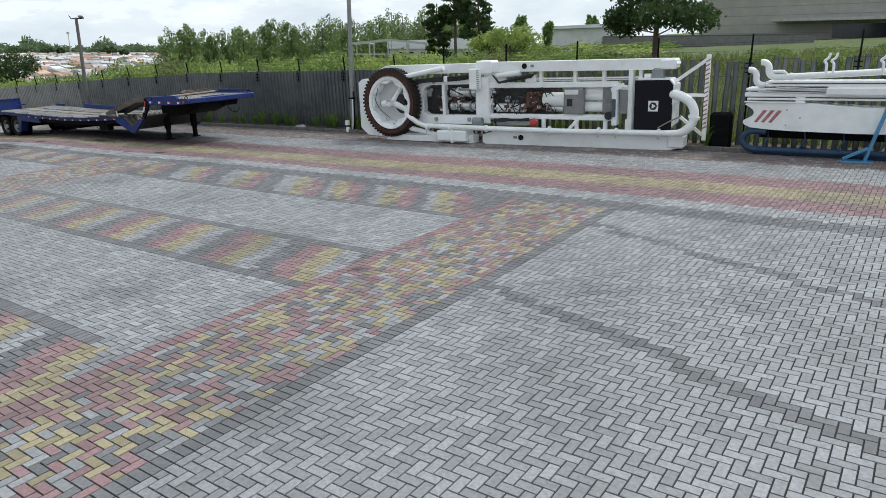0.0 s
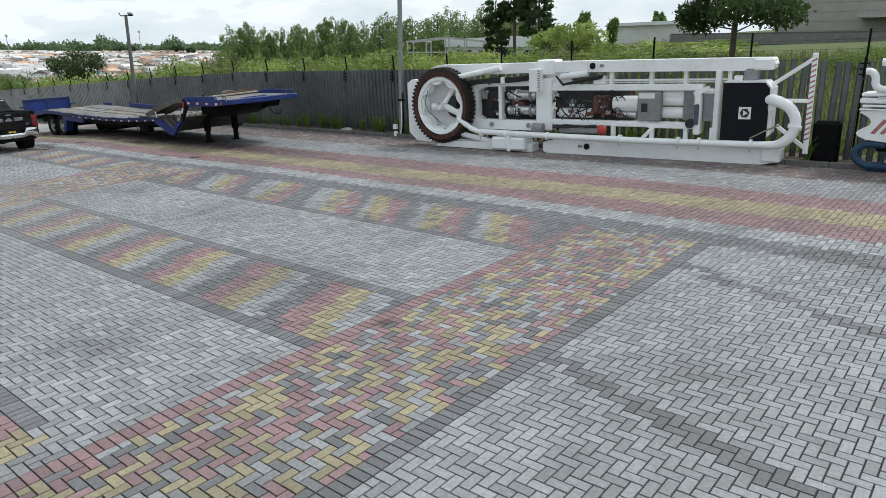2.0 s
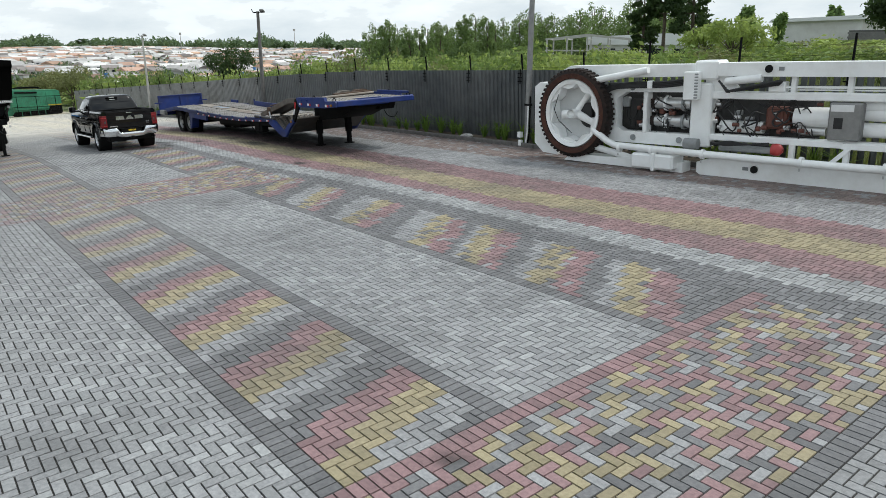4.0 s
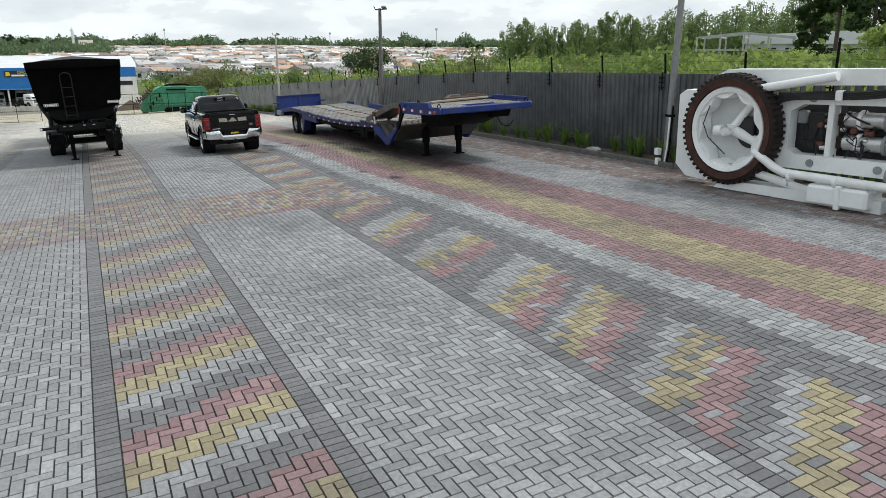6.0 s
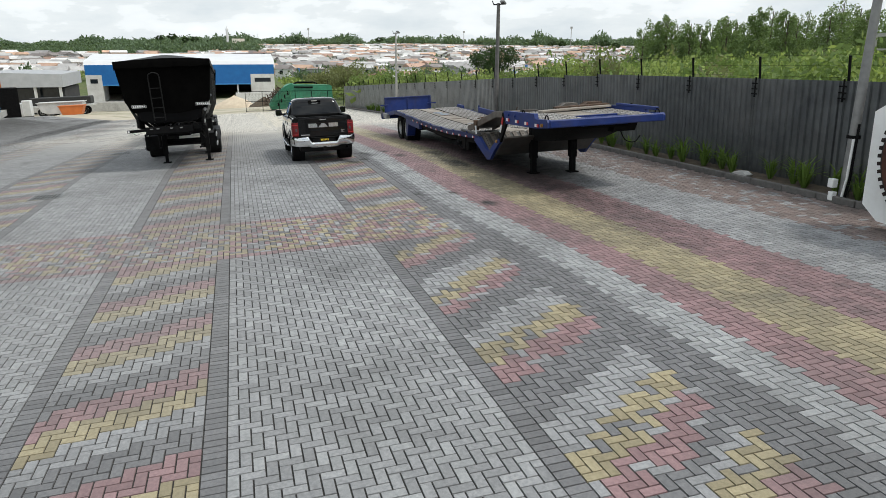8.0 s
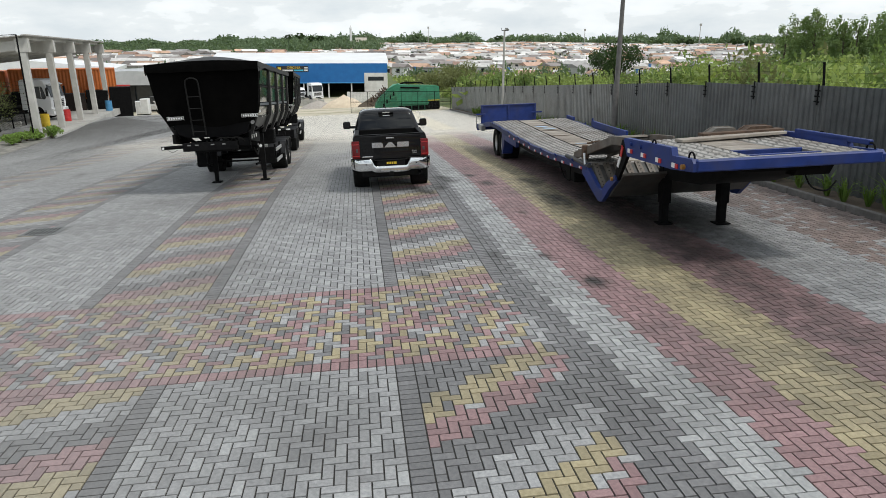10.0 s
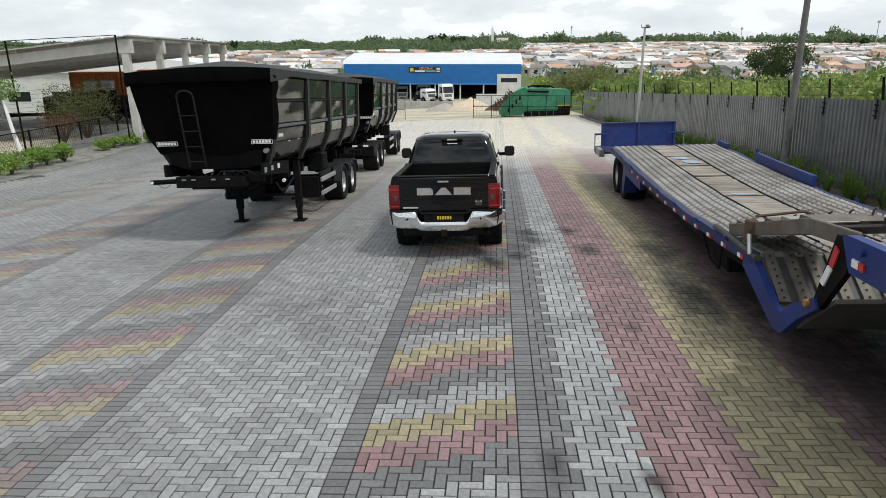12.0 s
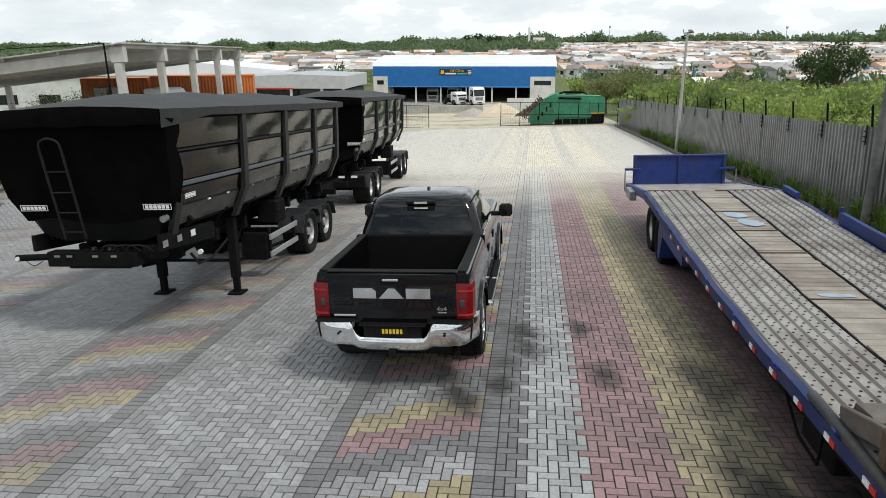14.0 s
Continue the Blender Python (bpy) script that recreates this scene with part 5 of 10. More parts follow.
for y in (-0.455, 0.295):
    part("edge_strip", Geo().tube([(-10.9 + 0.56 * i, y + 0.012 * math.sin(2.3 * i + 9 * y), deck_z(-10.9 + 0.56 * i) + 0.012) for i in range(20)], 0.016, 6), RUBBER, low, "dark worn strip beside the planks")
PATCH = surface("pale_blue_patch", (0.22, 0.32, 0.44), (0.36, 0.44, 0.52), 5, 0.6, bump=0.1, stain=(0.30, 0.28, 0.25), stain_scale=3.0, stain_amount=0.7)
for x0, y0, w, h in ((-8.9, -0.34, 0.50, 0.40), (-8.38, -0.22, 0.62, 0.40), (-4.3, -0.30, 0.16, 0.46)):
    z = deck_z(x0 + w / 2)
    g = Geo().prism([(x0, y0 + 0.3 * h), (x0 + 0.2 * w, y0), (x0 + 0.75 * w, y0 + 0.08 * h), (x0 + w, y0 + 0.5 * h), (x0 + 0.8 * w, y0 + h), (x0 + 0.25 * w, y0 + 0.9 * h)], "z", z + 0.019, z + 0.023)
    part("paint_patch", g, PATCH, low, "worn pale blue paint on the planks")
for x in (-8.95, -7.55, -6.2, -4.1):
    part("plank_joint", Geo().box(x, x + 0.03, -0.44, 0.28, deck_z(x) + 0.012, deck_z(x) + 0.024, 0.004), RUST_D, low, "rusty strip between the plank fields")
for s in (-1, 1):
    part("side_beam", along(-11.0, 0.38, rect(s * 1.45 - 0.045, s * 1.45 + 0.045, -0.135, 0.006), 0.45, 0.012), BLUE_WORN_SHADED, low, "blue painted side beam with a bent edge")
    part("side_channel", along(-7.9, 0.3, rect(s * 1.36 - 0.03, s * 1.36 + 0.03, -0.30, -0.15)), DARK_STEEL, low)
    for i in range(12):
        x = -7.6 + 0.68 * i
        z = deck_z(x)
        part("reflector", Geo().box(x, x + 0.10, s * 1.5 - 0.006, s * 1.5 + 0.006, z - 0.130, z - 0.078), SIGN_WHITE, low, "white reflector")
        part("reflector", Geo().box(x + 0.105, x + 0.20, s * 1.5 - 0.006, s * 1.5 + 0.006, z - 0.130, z - 0.078), RED, low, "red reflector")
    for i in range(8):
        x = -10.4 + 1.4 * i
        z = deck_z(x)
        part("lashing_hook", Geo().tube([(x, s * 1.49, z - 0.02), (x, s * 1.54, z + 0.05), (x + 0.07, s * 1.54, z + 0.05), (x + 0.07, s * 1.49, z - 0.02)], 0.012, 5), BLUE, low)
part("guard_rail", along(-8.0, -4.9, rect(1.42, 1.50, 0.02, 0.22)), BLUE, low, "blue raised side rail")
part("guard_rail", along(-10.9, -10.1, rect(1.42, 1.50, 0.02, 0.13)), BLUE, low)
part("winch_post", Geo().cyl((-8.0, 1.46, deck_z(-8) + 0.2), (-8.0, 1.46, deck_z(-8) + 0.30), 0.03, n=8), BLUE, low)
# fender plates and wheels
for s in (-1, 1):
    z = deck_z(-8.6)
    part("fender", Geo().prism([(-8.72, z - 0.01), (-8.38, z - 0.01), (-8.42, z - 0.35), (-8.66, 0.06), (-8.86, 0.02), (-8.80, z - 0.2)], "y", s * 1.16, s * 1.49), BLUE, low, "blue fender plate")
    part("fender_rail", along(-8.4, -6.6, rect(s * 1.44 - 0.05, s * 1.44 + 0.05, -0.34, -0.15)), BLUE, low)
    for x in (-9.35, -10.5):
        truck_wheel(low, x, s * 1.12, 0.47 + ground_z(x - 27.25))
for x in (-9.35, -10.5):
    part("axle", Geo().cyl((x, -1.1, 0.47 + ground_z(x - 27.25)), (x, 1.1, 0.47 + ground_z(x - 27.25)), 0.09, n=12), DARK_STEEL, low)
# tail: slopes down behind the wheels to the board
part("tail_deck", along(-13.95, -11.0, rect(-1.42, 1.42, -0.07, -0.012)), TREAD, low, "worn sloping tail plate")
for s in (-1, 1):
    part("tail_beam", along(-13.95, -11.0, rect(s * 1.45 - 0.045, s * 1.45 + 0.045, -0.16, 0.01)), BLUE, low)
part("tail_end", Geo().box(-14.05, -13.93, -1.5, 1.46, 0.36, 0.62, 0.02), BLUE, low)
board = part("tail_board", Geo().box(-14.0, -13.94, -1.33, 1.01, 0.60, 1.375, 0.008), BLUE, low, "flat blue steel tail board")
for y in (-1.28, -0.16, 0.96):
    part("stiffener", Geo().box(-13.94, -13.895, y - 0.035, y + 0.035, 0.62, 1.36, 0.006), BLUE, board)
part("stiffener", Geo().box(-13.94, -13.895, -1.24, 0.92, 1.325, 1.37, 0.006), BLUE, board)
for y0, y1 in ((-1.55, -1.15), (0.82, 1.24)):
    part("stiffener", Geo().box(-13.90, -13.84, y0, y1, 0.98, 1.04, 0.005), BLUE, board)
part("lamp_stay", Geo().tube([(-13.8, -1.55, 1.0), (-13.8, -1.55, 0.45)], 0.018, 6), STEEL, low)
part("lamp_stay", Geo().tube([(-13.8, 1.24, 1.0), (-13.8, 1.24, 0.6)], 0.018, 6), STEEL, low)
part("lamp_box", Geo().box(-12.9, -12.2, -1.62, -1.46, 0.50, 0.72, 0.01), GALV, low, "pale steel lamp box")
for x0, x1, y0, y1 in ((-11.25, -11.0, -1.36, -0.5), (-11.2, -10.98, 0.1, 1.36)):
    part("rust_strip", Geo().prism([(x0, deck_z(x0) - 0.01), (x1, deck_z(x1) - 0.01), (x1, deck_z(x1) + 0.012), (x0, deck_z(x0) + 0.012)], "y", y0, y1), RUST_D, low, "dark rusty strip at the rear of the deck")
# boxes below
part("under_box", Geo().box(-1.6, -0.9, -1.36, -1.1, 0.36, deck_z(-1.2) - 0.2, 0.02), DARK_STEEL, low)
for a, b in (((-2.0, -1.42, 0.70), (-1.5, -1.42, 0.40)), ((-1.5, -1.42, 0.40), (-1.05, -1.42, 0.38)), ((-1.05, -1.42, 0.38), (-1.0, -1.42, 0.72))):
    part("step_rod", Geo().beam(a, b, 0.022, 0.022), DARK_STEEL, low)
part("spare_axle_box", Geo().box(-6.6, -4.2, -0.9, 0.9, 0.28, 0.66, 0.05), DARK_STEEL, low)
# the dip: blue side webs, then the gooseneck
ZG = 1.80
for s in (-1, 1):
    web = [(0.10, 0.98), (0.32, 0.98), (1.12, 0.60), (1.34, 0.60), (1.60, 0.80), (2.05, 1.02), (2.12, 0.92), (1.72, 0.66), (1.36, 0.36), (1.14, 0.34), (0.86, 0.44), (0.05, 0.76)]
    part("web", Geo().prism(web, "y", s * 1.45 - 0.04, s * 1.45 + 0.04), BLUE, low, "blue bent side web")
    # riser in dark steel, the shadow on it put into the colour
    part("riser", Geo().prism([(1.98, 0.98), (2.12, 0.92), (2.62, 1.52), (2.54, ZG - 0.06), (2.30, ZG - 0.08)], "y", s * 1.43 - 0.03, s * 1.43 + 0.03), DARK_STEEL, low)
    part("reflector", Geo().prism([(2.24, 1.42), (2.32, 1.40), (2.40, 1.58), (2.32, 1.62)], "y", s * 1.47 - 0.008, s * 1.47 + 0.008), RED, low)
    part("reflector", Geo().prism([(2.10, 1.20), (2.18, 1.18), (2.30, 1.38), (2.22, 1.40)], "y", s * 1.47 - 0.008, s * 1.47 + 0.008), SIGN_WHITE, low)
    part("neck_beam", Geo().prism([(2.48, ZG - 0.05), (2.56, ZG - 0.02), (4.45, ZG + 0.03), (4.50, ZG - 0.09), (5.14, ZG - 0.06), (5.20, ZG - 0.12), (5.20, ZG - 0.24), (4.5, ZG - 0.30), (2.66, ZG - 0.34)], "y", s * 1.45 - 0.05, s * 1.45 + 0.05), BLUE, low, "blue gooseneck side beam")
    for i in range(4):
        x = 2.72 + 0.60 * i
        part("reflector", Geo().box(x, x + 0.11, s * 1.51 - 0.008, s * 1.51 + 0.008, ZG - 0.26, ZG - 0.19), SIGN_WHITE, low)
        part("reflector", Geo().box(x + 0.115, x + 0.20, s * 1.51 - 0.008, s * 1.51 + 0.008, ZG - 0.26, ZG - 0.19), RED, low)
    for x in (2.86, 3.28):
        part("bolt", Geo().cyl((x, s * 1.5, ZG - 0.10), (x, s * 1.535, ZG - 0.10), 0.035, n=12), BLUE, low)
    part("lifting_eye", Geo().tube(arc((3.75, s * 1.47, ZG + 0.0), 0.07, -20, 200, 10), 0.015, 6), DARK_STEEL, low)
    part("lifting_eye", Geo().tube(arc((4.98, s * 1.42, ZG - 0.07), 0.09, -10, 190, 10), 0.015, 6), DARK_STEEL, low)
AMBER_LENS = surface("amber_lens", (0.26, 0.12, 0.02), (0.32, 0.16, 0.03), 9, 0.3, bump=0)
part("marker_lamp", Geo().cyl((4.92, -1.50, ZG - 0.20), (4.92, -1.55, ZG - 0.20), 0.04), AMBER_LENS, low, "amber marker lamp")
part("marker_lamp", Geo().cyl((1.95, -1.46, 0.93), (1.95, -1.53, 0.93), 0.04), AMBER_LENS, low, "amber marker lamp")
part("neck_front", Geo().box(5.10, 5.22, -1.45, 1.45, ZG - 0.245, ZG - 0.07, 0.02), BLUE, low)
part("neck_rail", Geo().box(3.1, 4.95, 1.40, 1.48, ZG - 0.02, ZG + 0.06, 0.01), BLUE, low, "blue raised rail of the gooseneck")
part("neck_deck", Geo().box(2.5, 4.28, -1.42, 1.40, ZG - 0.16, ZG - 0.11), TREAD, low, "worn grey gooseneck deck")
for y0, y1 in ((-1.42, -0.45), (0.75, 1.40)):
    part("neck_deck", Geo().box(4.28, 5.10, y0, y1, ZG - 0.16, ZG - 0.11), TREAD, low)
part("neck_deck", Geo().box(4.80, 5.10, -0.45, 0.75, ZG - 0.16, ZG - 0.11), TREAD, low)
part("coupling_well", Geo().box(4.28, 4.80, -0.45, 0.75, ZG - 0.36, ZG - 0.30), DARK_STEEL, low, "dark open well in the gooseneck")
for x in (4.30, 4.78):
    part("well_edge", Geo().box(x - 0.025, x + 0.025, -0.45, 0.75, ZG - 0.30, ZG - 0.09, 0.005), BLUE, low)
for lo, hi in ((-1.38, -0.45), (0.35, 1.38)):
    for k in range(5):
        y = lo + (k + 0.5) * (hi - lo) / 5
        x1 = 4.24 if y > -0.45 and y < 0.75 else 5.06
        part("deck_rib", Geo().prism([(y - 0.078, ZG - 0.112), (y - 0.06, ZG - 0.085), (y + 0.06, ZG - 0.085), (y + 0.078, ZG - 0.112)], "x", 2.55, x1), TREAD, low)
        gh = Geo()
        for i in range(int((x1 - 2.6) / 0.12)):
            gh.cyl((2.62 + 0.12 * i, y + (0.03 if i % 2 else -0.03), ZG - 0.0848), (2.62 + 0.12 * i, y + (0.03 if i % 2 else -0.03), ZG - 0.082), 0.020, n=6)
        tagged(part("perforation", gh, HOLE, low), kind="stuff")
for i in range(10):
    part("plank", Geo().box(2.56 + 0.17 * i, 2.72 + 0.17 * i, -0.42, 0.32, ZG - 0.111, ZG - 0.088 + random.uniform(-0.004, 0.006), 0.005), PLANK, low)
part("plank_load", Geo().beam((3.1, -0.75, ZG - 0.05), (2.85, 1.34, ZG - 0.02), 0.24, 0.05, 0.006), PLANK, low, "loose weathered plank on the gooseneck")
part("plank_load", Geo().beam((2.8, -0.2, ZG + 0.0), (2.75, 1.36, ZG + 0.02), 0.20, 0.05, 0.006), RUST_D, low, "loose dark plank on the gooseneck")
for y0, y1, mt, lab in ((-0.1, 0.62, RAMP_OLD, "flat weathered ramp on the gooseneck"), (0.55, 1.34, RUST_D, "rusty brown ramp on the gooseneck")):
    rp = part("spare_ramp", Geo().prism([(y0, ZG - 0.08), (y0 + 0.14, ZG + 0.04), (y0 + 0.25, ZG + 0.10), (y1 - 0.14, ZG + 0.10), (y1, ZG + 0.0), (y1, ZG - 0.08)], "x", 2.50, 2.53), mt, low, lab)
    part("ramp_back", Geo().prism([(y0, ZG - 0.08), (y0 + 0.25, ZG + 0.09), (y1 - 0.14, ZG + 0.09), (y1, ZG - 0.08)], "x", 2.535, 2.72), mt, rp)
part("neck_belly", Geo().prism([(2.10, ZG - 0.35), (4.6, ZG - 0.26), (4.3, ZG - 0.52), (3.6, 1.05), (2.3, 0.92), (2.0, 1.0)], "y", -0.55, 0.80), DARK_STEEL, low)
part("kingpin_plate", Geo().prism([(3.9, ZG - 0.26), (4.7, ZG - 0.26), (4.55, ZG - 0.5), (4.05, ZG - 0.5)], "y", 0.5, 1.1), DARK_STEEL, low)
for x, y in ((2.05, -0.47), (2.32, 0.57)):
    lg = Geo().box(x - 0.095, x + 0.095, y - 0.095, y + 0.095, 0.42, ZG - 0.2, 0.008)
    lg.box(x - 0.07, x + 0.07, y - 0.07, y + 0.07, 0.02, 0.44, 0.006)
    leg = part("landing_leg", lg, DARK_STEEL, low)
    part("foot_plate", Geo().box(x - 0.14, x + 0.14, y - 0.14, y + 0.14, 0.002, 0.03, 0.006), DARK_STEEL, leg)
part("air_hose", Geo().tube(smooth_path([(4.2, 0.9, ZG - 0.5), (4.3, 1.0, 1.05), (4.4, 1.2, 1.0), (4.4, 1.35, 1.15)]), 0.014, 6), RUBBER, low)
# well floor, sloping ribs and the loading ramp lying across the dip
wf = part("well_floor", Geo().prism([(0.95, 0.50), (1.58, 0.50), (2.30, 1.04), (2.28, 1.08), (1.55, 0.56), (0.95, 0.56)], "y", -1.4, 1.4), PERF, low, "dark perforated steel plate of the dip")
gh = Geo()
for i in range(6):
    for j in range(22):
        gh.cyl((1.0 + 0.09 * i, -1.3 + 0.12 * j + 0.06 * (i % 2), 0.5605), (1.0 + 0.09 * i, -1.3 + 0.12 * j + 0.06 * (i % 2), 0.5625), 0.022, n=7)
tagged(part("perforation", gh, HOLE, wf), kind="stuff")
slope = part("well_slope", Geo().prism([(0.36, 0.92), (0.98, 0.50), (0.98, 0.54), (0.36, 0.97)], "y", -1.4, 1.4), PERF, low)
for k in range(12):
    y = -1.30 + 0.235 * k
    part("well_rib", Geo().beam((0.36, y, 0.985), (0.96, y, 0.575), 0.13, 0.04), RAMP_OLD, slope)
    gh = Geo()
    d = Vector((0.96, y, 0.575)) - Vector((0.36, y, 0.985))
    up = Vector((0.56, 0, 0.82)).normalized()
    for i in range(7):
        p = Vector((0.36, y, 0.985)) + d * ((i + 0.5) / 7) + up * 0.0262
        gh.cyl(p, p + up * 0.003, 0.016, n=6)
    tagged(part("perforation", gh, HOLE, slope), kind="stuff")
ramp = part("ramp", Geo().beam((-0.75, -1.40, 1.02), (1.55, -1.36, 1.62), 0.05, 0.17, 0.008), RAMP_OLD, low, "folded rusty loading ramp with cleats")
part("ramp_beam", Geo().beam((1.55, -1.36, 1.62), (2.35, -1.28, 1.66), 0.05, 0.17, 0.008), RAMP_OLD, ramp)
part("ramp_beam", Geo().beam((-0.75, -0.62, 1.02), (1.55, -0.56, 1.62), 0.05, 0.17, 0.008), RAMP_OLD, ramp)
part("ramp_beam", Geo().beam((1.55, -0.56, 1.62), (2.35, -0.48, 1.66), 0.05, 0.17, 0.008), RAMP_OLD, ramp)
part("ramp_bed", Geo().beam((-0.7, -1.0, 1.03), (1.5, -0.96, 1.60), 0.74, 0.03, 0.004), GALV_D, ramp)
for k in range(5):
    f = 0.08 + 0.2 * k
    p = Vector((-0.75 + 2.3 * f, -1.0 + 0.04 * f, 1.08 + 0.60 * f))
    part("cleat", Geo().prism([(p.x - 0.14, p.z - 0.04), (p.x + 0.20, p.z + 0.04), (p.x + 0.17, p.z + 0.075), (p.x - 0.10, p.z + 0.05)], "y", p.y - 0.36, p.y + 0.35), TREAD if k % 2 else RAMP_OLD, ramp)
    part("cleat_pin", Geo().tube([(p.x + 0.05, p.y + 0.30, p.z + 0.03), (p.x + 0.06, p.y + 0.31, p.z + 0.13), (p.x + 0.12, p.y + 0.31, p.z + 0.16)], 0.013, 6), RUST_D, ramp)
part("ramp_hinge", Geo().box(0.02, 0.14, -1.50, -1.36, 1.06, 1.36, 0.02), RUST_D, ramp)
part("chain", Geo().tube([(0.1, -1.4, 1.40), (0.3, -0.9, 1.50), (0.45, -0.4, 1.30)], 0.018, 5), RUST_D, ramp)
part("ram_rod", Geo().cyl((0.30, -1.50, 0.97), (0.20, -1.49, 1.20), 0.03, n=14), SILVER, ramp, "bright hydraulic rod")
part("roller", Geo().cyl((-1.2, -1.46, deck_z(-1.2) + 0.06), (0.46, -1.46, 0.96), 0.048, n=12), GALV_D, low)
part("loose_bar", Geo().tube([(1.1, -0.9, 0.60), (1.35, 0.1, 0.60), (1.5, 0.9, 0.62)], 0.025, 6), RUST_D, low)


# ---- the white piling rig lying on its side by the fence ----
RUST = surface("rusty_tread", (0.008, 0.007, 0.0065), (0.03, 0.017, 0.013), 7, 0.85, bump=0.4)
HOSE = surface("black_hose", (0.008, 0.008, 0.008), (0.02, 0.02, 0.02), 9, 0.5, bump=0)
GREY_P = surface("grey_machine_paint", (0.20, 0.21, 0.21), (0.30, 0.31, 0.31), 5, 0.45, bump=0.1)
BROWN_P = surface("brown_casting", (0.10, 0.035, 0.025), (0.17, 0.065, 0.045), 7, 0.6, bump=0.2)
rig = thing("piling_rig", pose(-10.984, 19.567, 0, 0, 0, 5.5) @ Matrix.Diagonal((0.955, 1, 1, 1)), "white piling rig laid on its side with exposed machinery", "construction machine")


def I(name, g, mat=WHITE, label="", smooth=32.0):
    return part(name, g, mat, rig, label, smooth)


# long box beams: two above, two on the ground
I("lower_beam", Geo().prism([(-1.25, 0.06), (-1.15, 0.0), (5.05, 0.0), (5.42, 0.08), (5.42, 0.30), (5.2, 0.42), (-0.8, 0.42), (-1.25, 0.30)], "y", -0.12, 0.42), label="white box beam resting on the paving")
I("lower_beam", Geo().prism([(-5.3, 0.03), (-1.6, 0.0), (-1.6, 0.24), (-5.1, 0.22)], "y", -0.16, 0.26))
I("beam_end", Geo().box(5.02, 5.5, -0.16, 0.46, 0.06, 0.42, 0.04))
I("beam_block", Geo().box(-2.95, -1.75, -0.42, 0.2, 0.06, 0.44, 0.05))
I("beam_block", Geo().box(-2.35, -2.25, -0.46, 0.24, 0.02, 0.48, 0.02))
I("upper_beam", Geo().prism([(-1.1, 2.30), (4.6, 2.27), (5.05, 2.32), (5.15, 2.42), (5.10, 2.54), (4.7, 2.58), (-0.9, 2.60), (-1.15, 2.5)], "y", 0.10, 0.62), label="white box beam along the top")
I("upper_beam", Geo().prism([(-5.55, 2.32), (-5.3, 2.24), (-1.5, 2.30), (-1.5, 2.58), (-5.3, 2.58), (-5.55, 2.48)], "y", 0.10, 0.55))
I("beam_cap", Geo().box(4.62, 5.12, 0.06, 0.66, 2.28, 2.575, 0.05))
I("hinge_plate", Geo().box(-1.55, -0.95, 0.06, 0.64, 2.22, 2.66, 0.04))
for x, z in ((0.25, 2.46), (0.2, 0.24)):
    y = 0.095 if z > 1 else -0.125
    I("rubber_plug", Geo().cyl((x, y - 0.03, z), (x, y + 0.01, z), 0.085, n=20), RUBBER)
    I("data_plate", Geo().box(x + 0.22 if z > 1 else x - 0.28, x + 0.34 if z > 1 else x - 0.14, y - 0.008, y, z - 0.04, z + 0.04), GREY_P)
# hydraulic struts beside the wheel
for z0, z1 in ((2.18, 2.46), (0.50, 0.16)):
    I("strut", Geo().cyl((-4.5, -0.10, z0), (-2.75, -0.05, z1), 0.085, n=16))
    I("strut_rod", Geo().cyl((-5.0, -0.12, z0 - 0.06 if z0 > 1 else z0 + 0.06), (-4.4, -0.10, z0), 0.05, n=12), SILVER)
# the big spoked wheel
WX, WZ, WR = -5.0, 1.33, 1.17
wheel = part("wheel", Geo().lathe([(0.12, -0.28), (0.12, 0.3)], (WX, -0.02, WZ), (0, 1, 0), 20), WHITE, rig, "large white wheel rim with a rusty studded tread")
ring = Geo().lathe([(0.80, -0.24), (0.90, -0.27), (0.93, -0.20), (0.93, 0.14), (0.84, 0.14), (0.78, 0.06), (0.80, -0.24)], (WX, 0, WZ), (0, 1, 0), 48)
part("rim", ring, WHITE, wheel)
tread = Geo().lathe([(0.93, -0.26), (1.06, -0.28), (1.14, -0.23), (WR, -0.16), (WR, 0.04), (1.13, 0.11), (0.93, 0.14), (0.93, -0.26)], (WX, 0, WZ), (0, 1, 0), 56)
for i in range(56):
    m = Matrix.Translation((WX, 0, WZ)) @ Matrix.Rotation(2 * math.pi * i / 56, 4, "Y") @ Matrix.Translation((WR, 0, 0))
    tread.box(-0.03, 0.020, -0.245, 0.10, -0.030, 0.030, 0.0, m)
part("tread", tread, RUST, wheel, "rusty studded tread")
part("sidewall", Geo().lathe([(0.935, -0.275), (1.07, -0.292), (1.07, -0.285), (0.935, -0.265), (0.935, -0.275)], (WX, 0, WZ), (0, 1, 0), 56), surface("rust_brown", (0.03, 0.012, 0.009), (0.09, 0.035, 0.022), 6, 0.85, bump=0.3), wheel, "rust brown sidewall")
# the darkness of the hub hole is drawn as a flat black disc
part("hub_opening", Geo().cyl((WX + 0.36, 0.10, WZ - 0.06), (WX + 0.36, 0.125, WZ - 0.06), 0.34, n=24), HOSE, wheel)
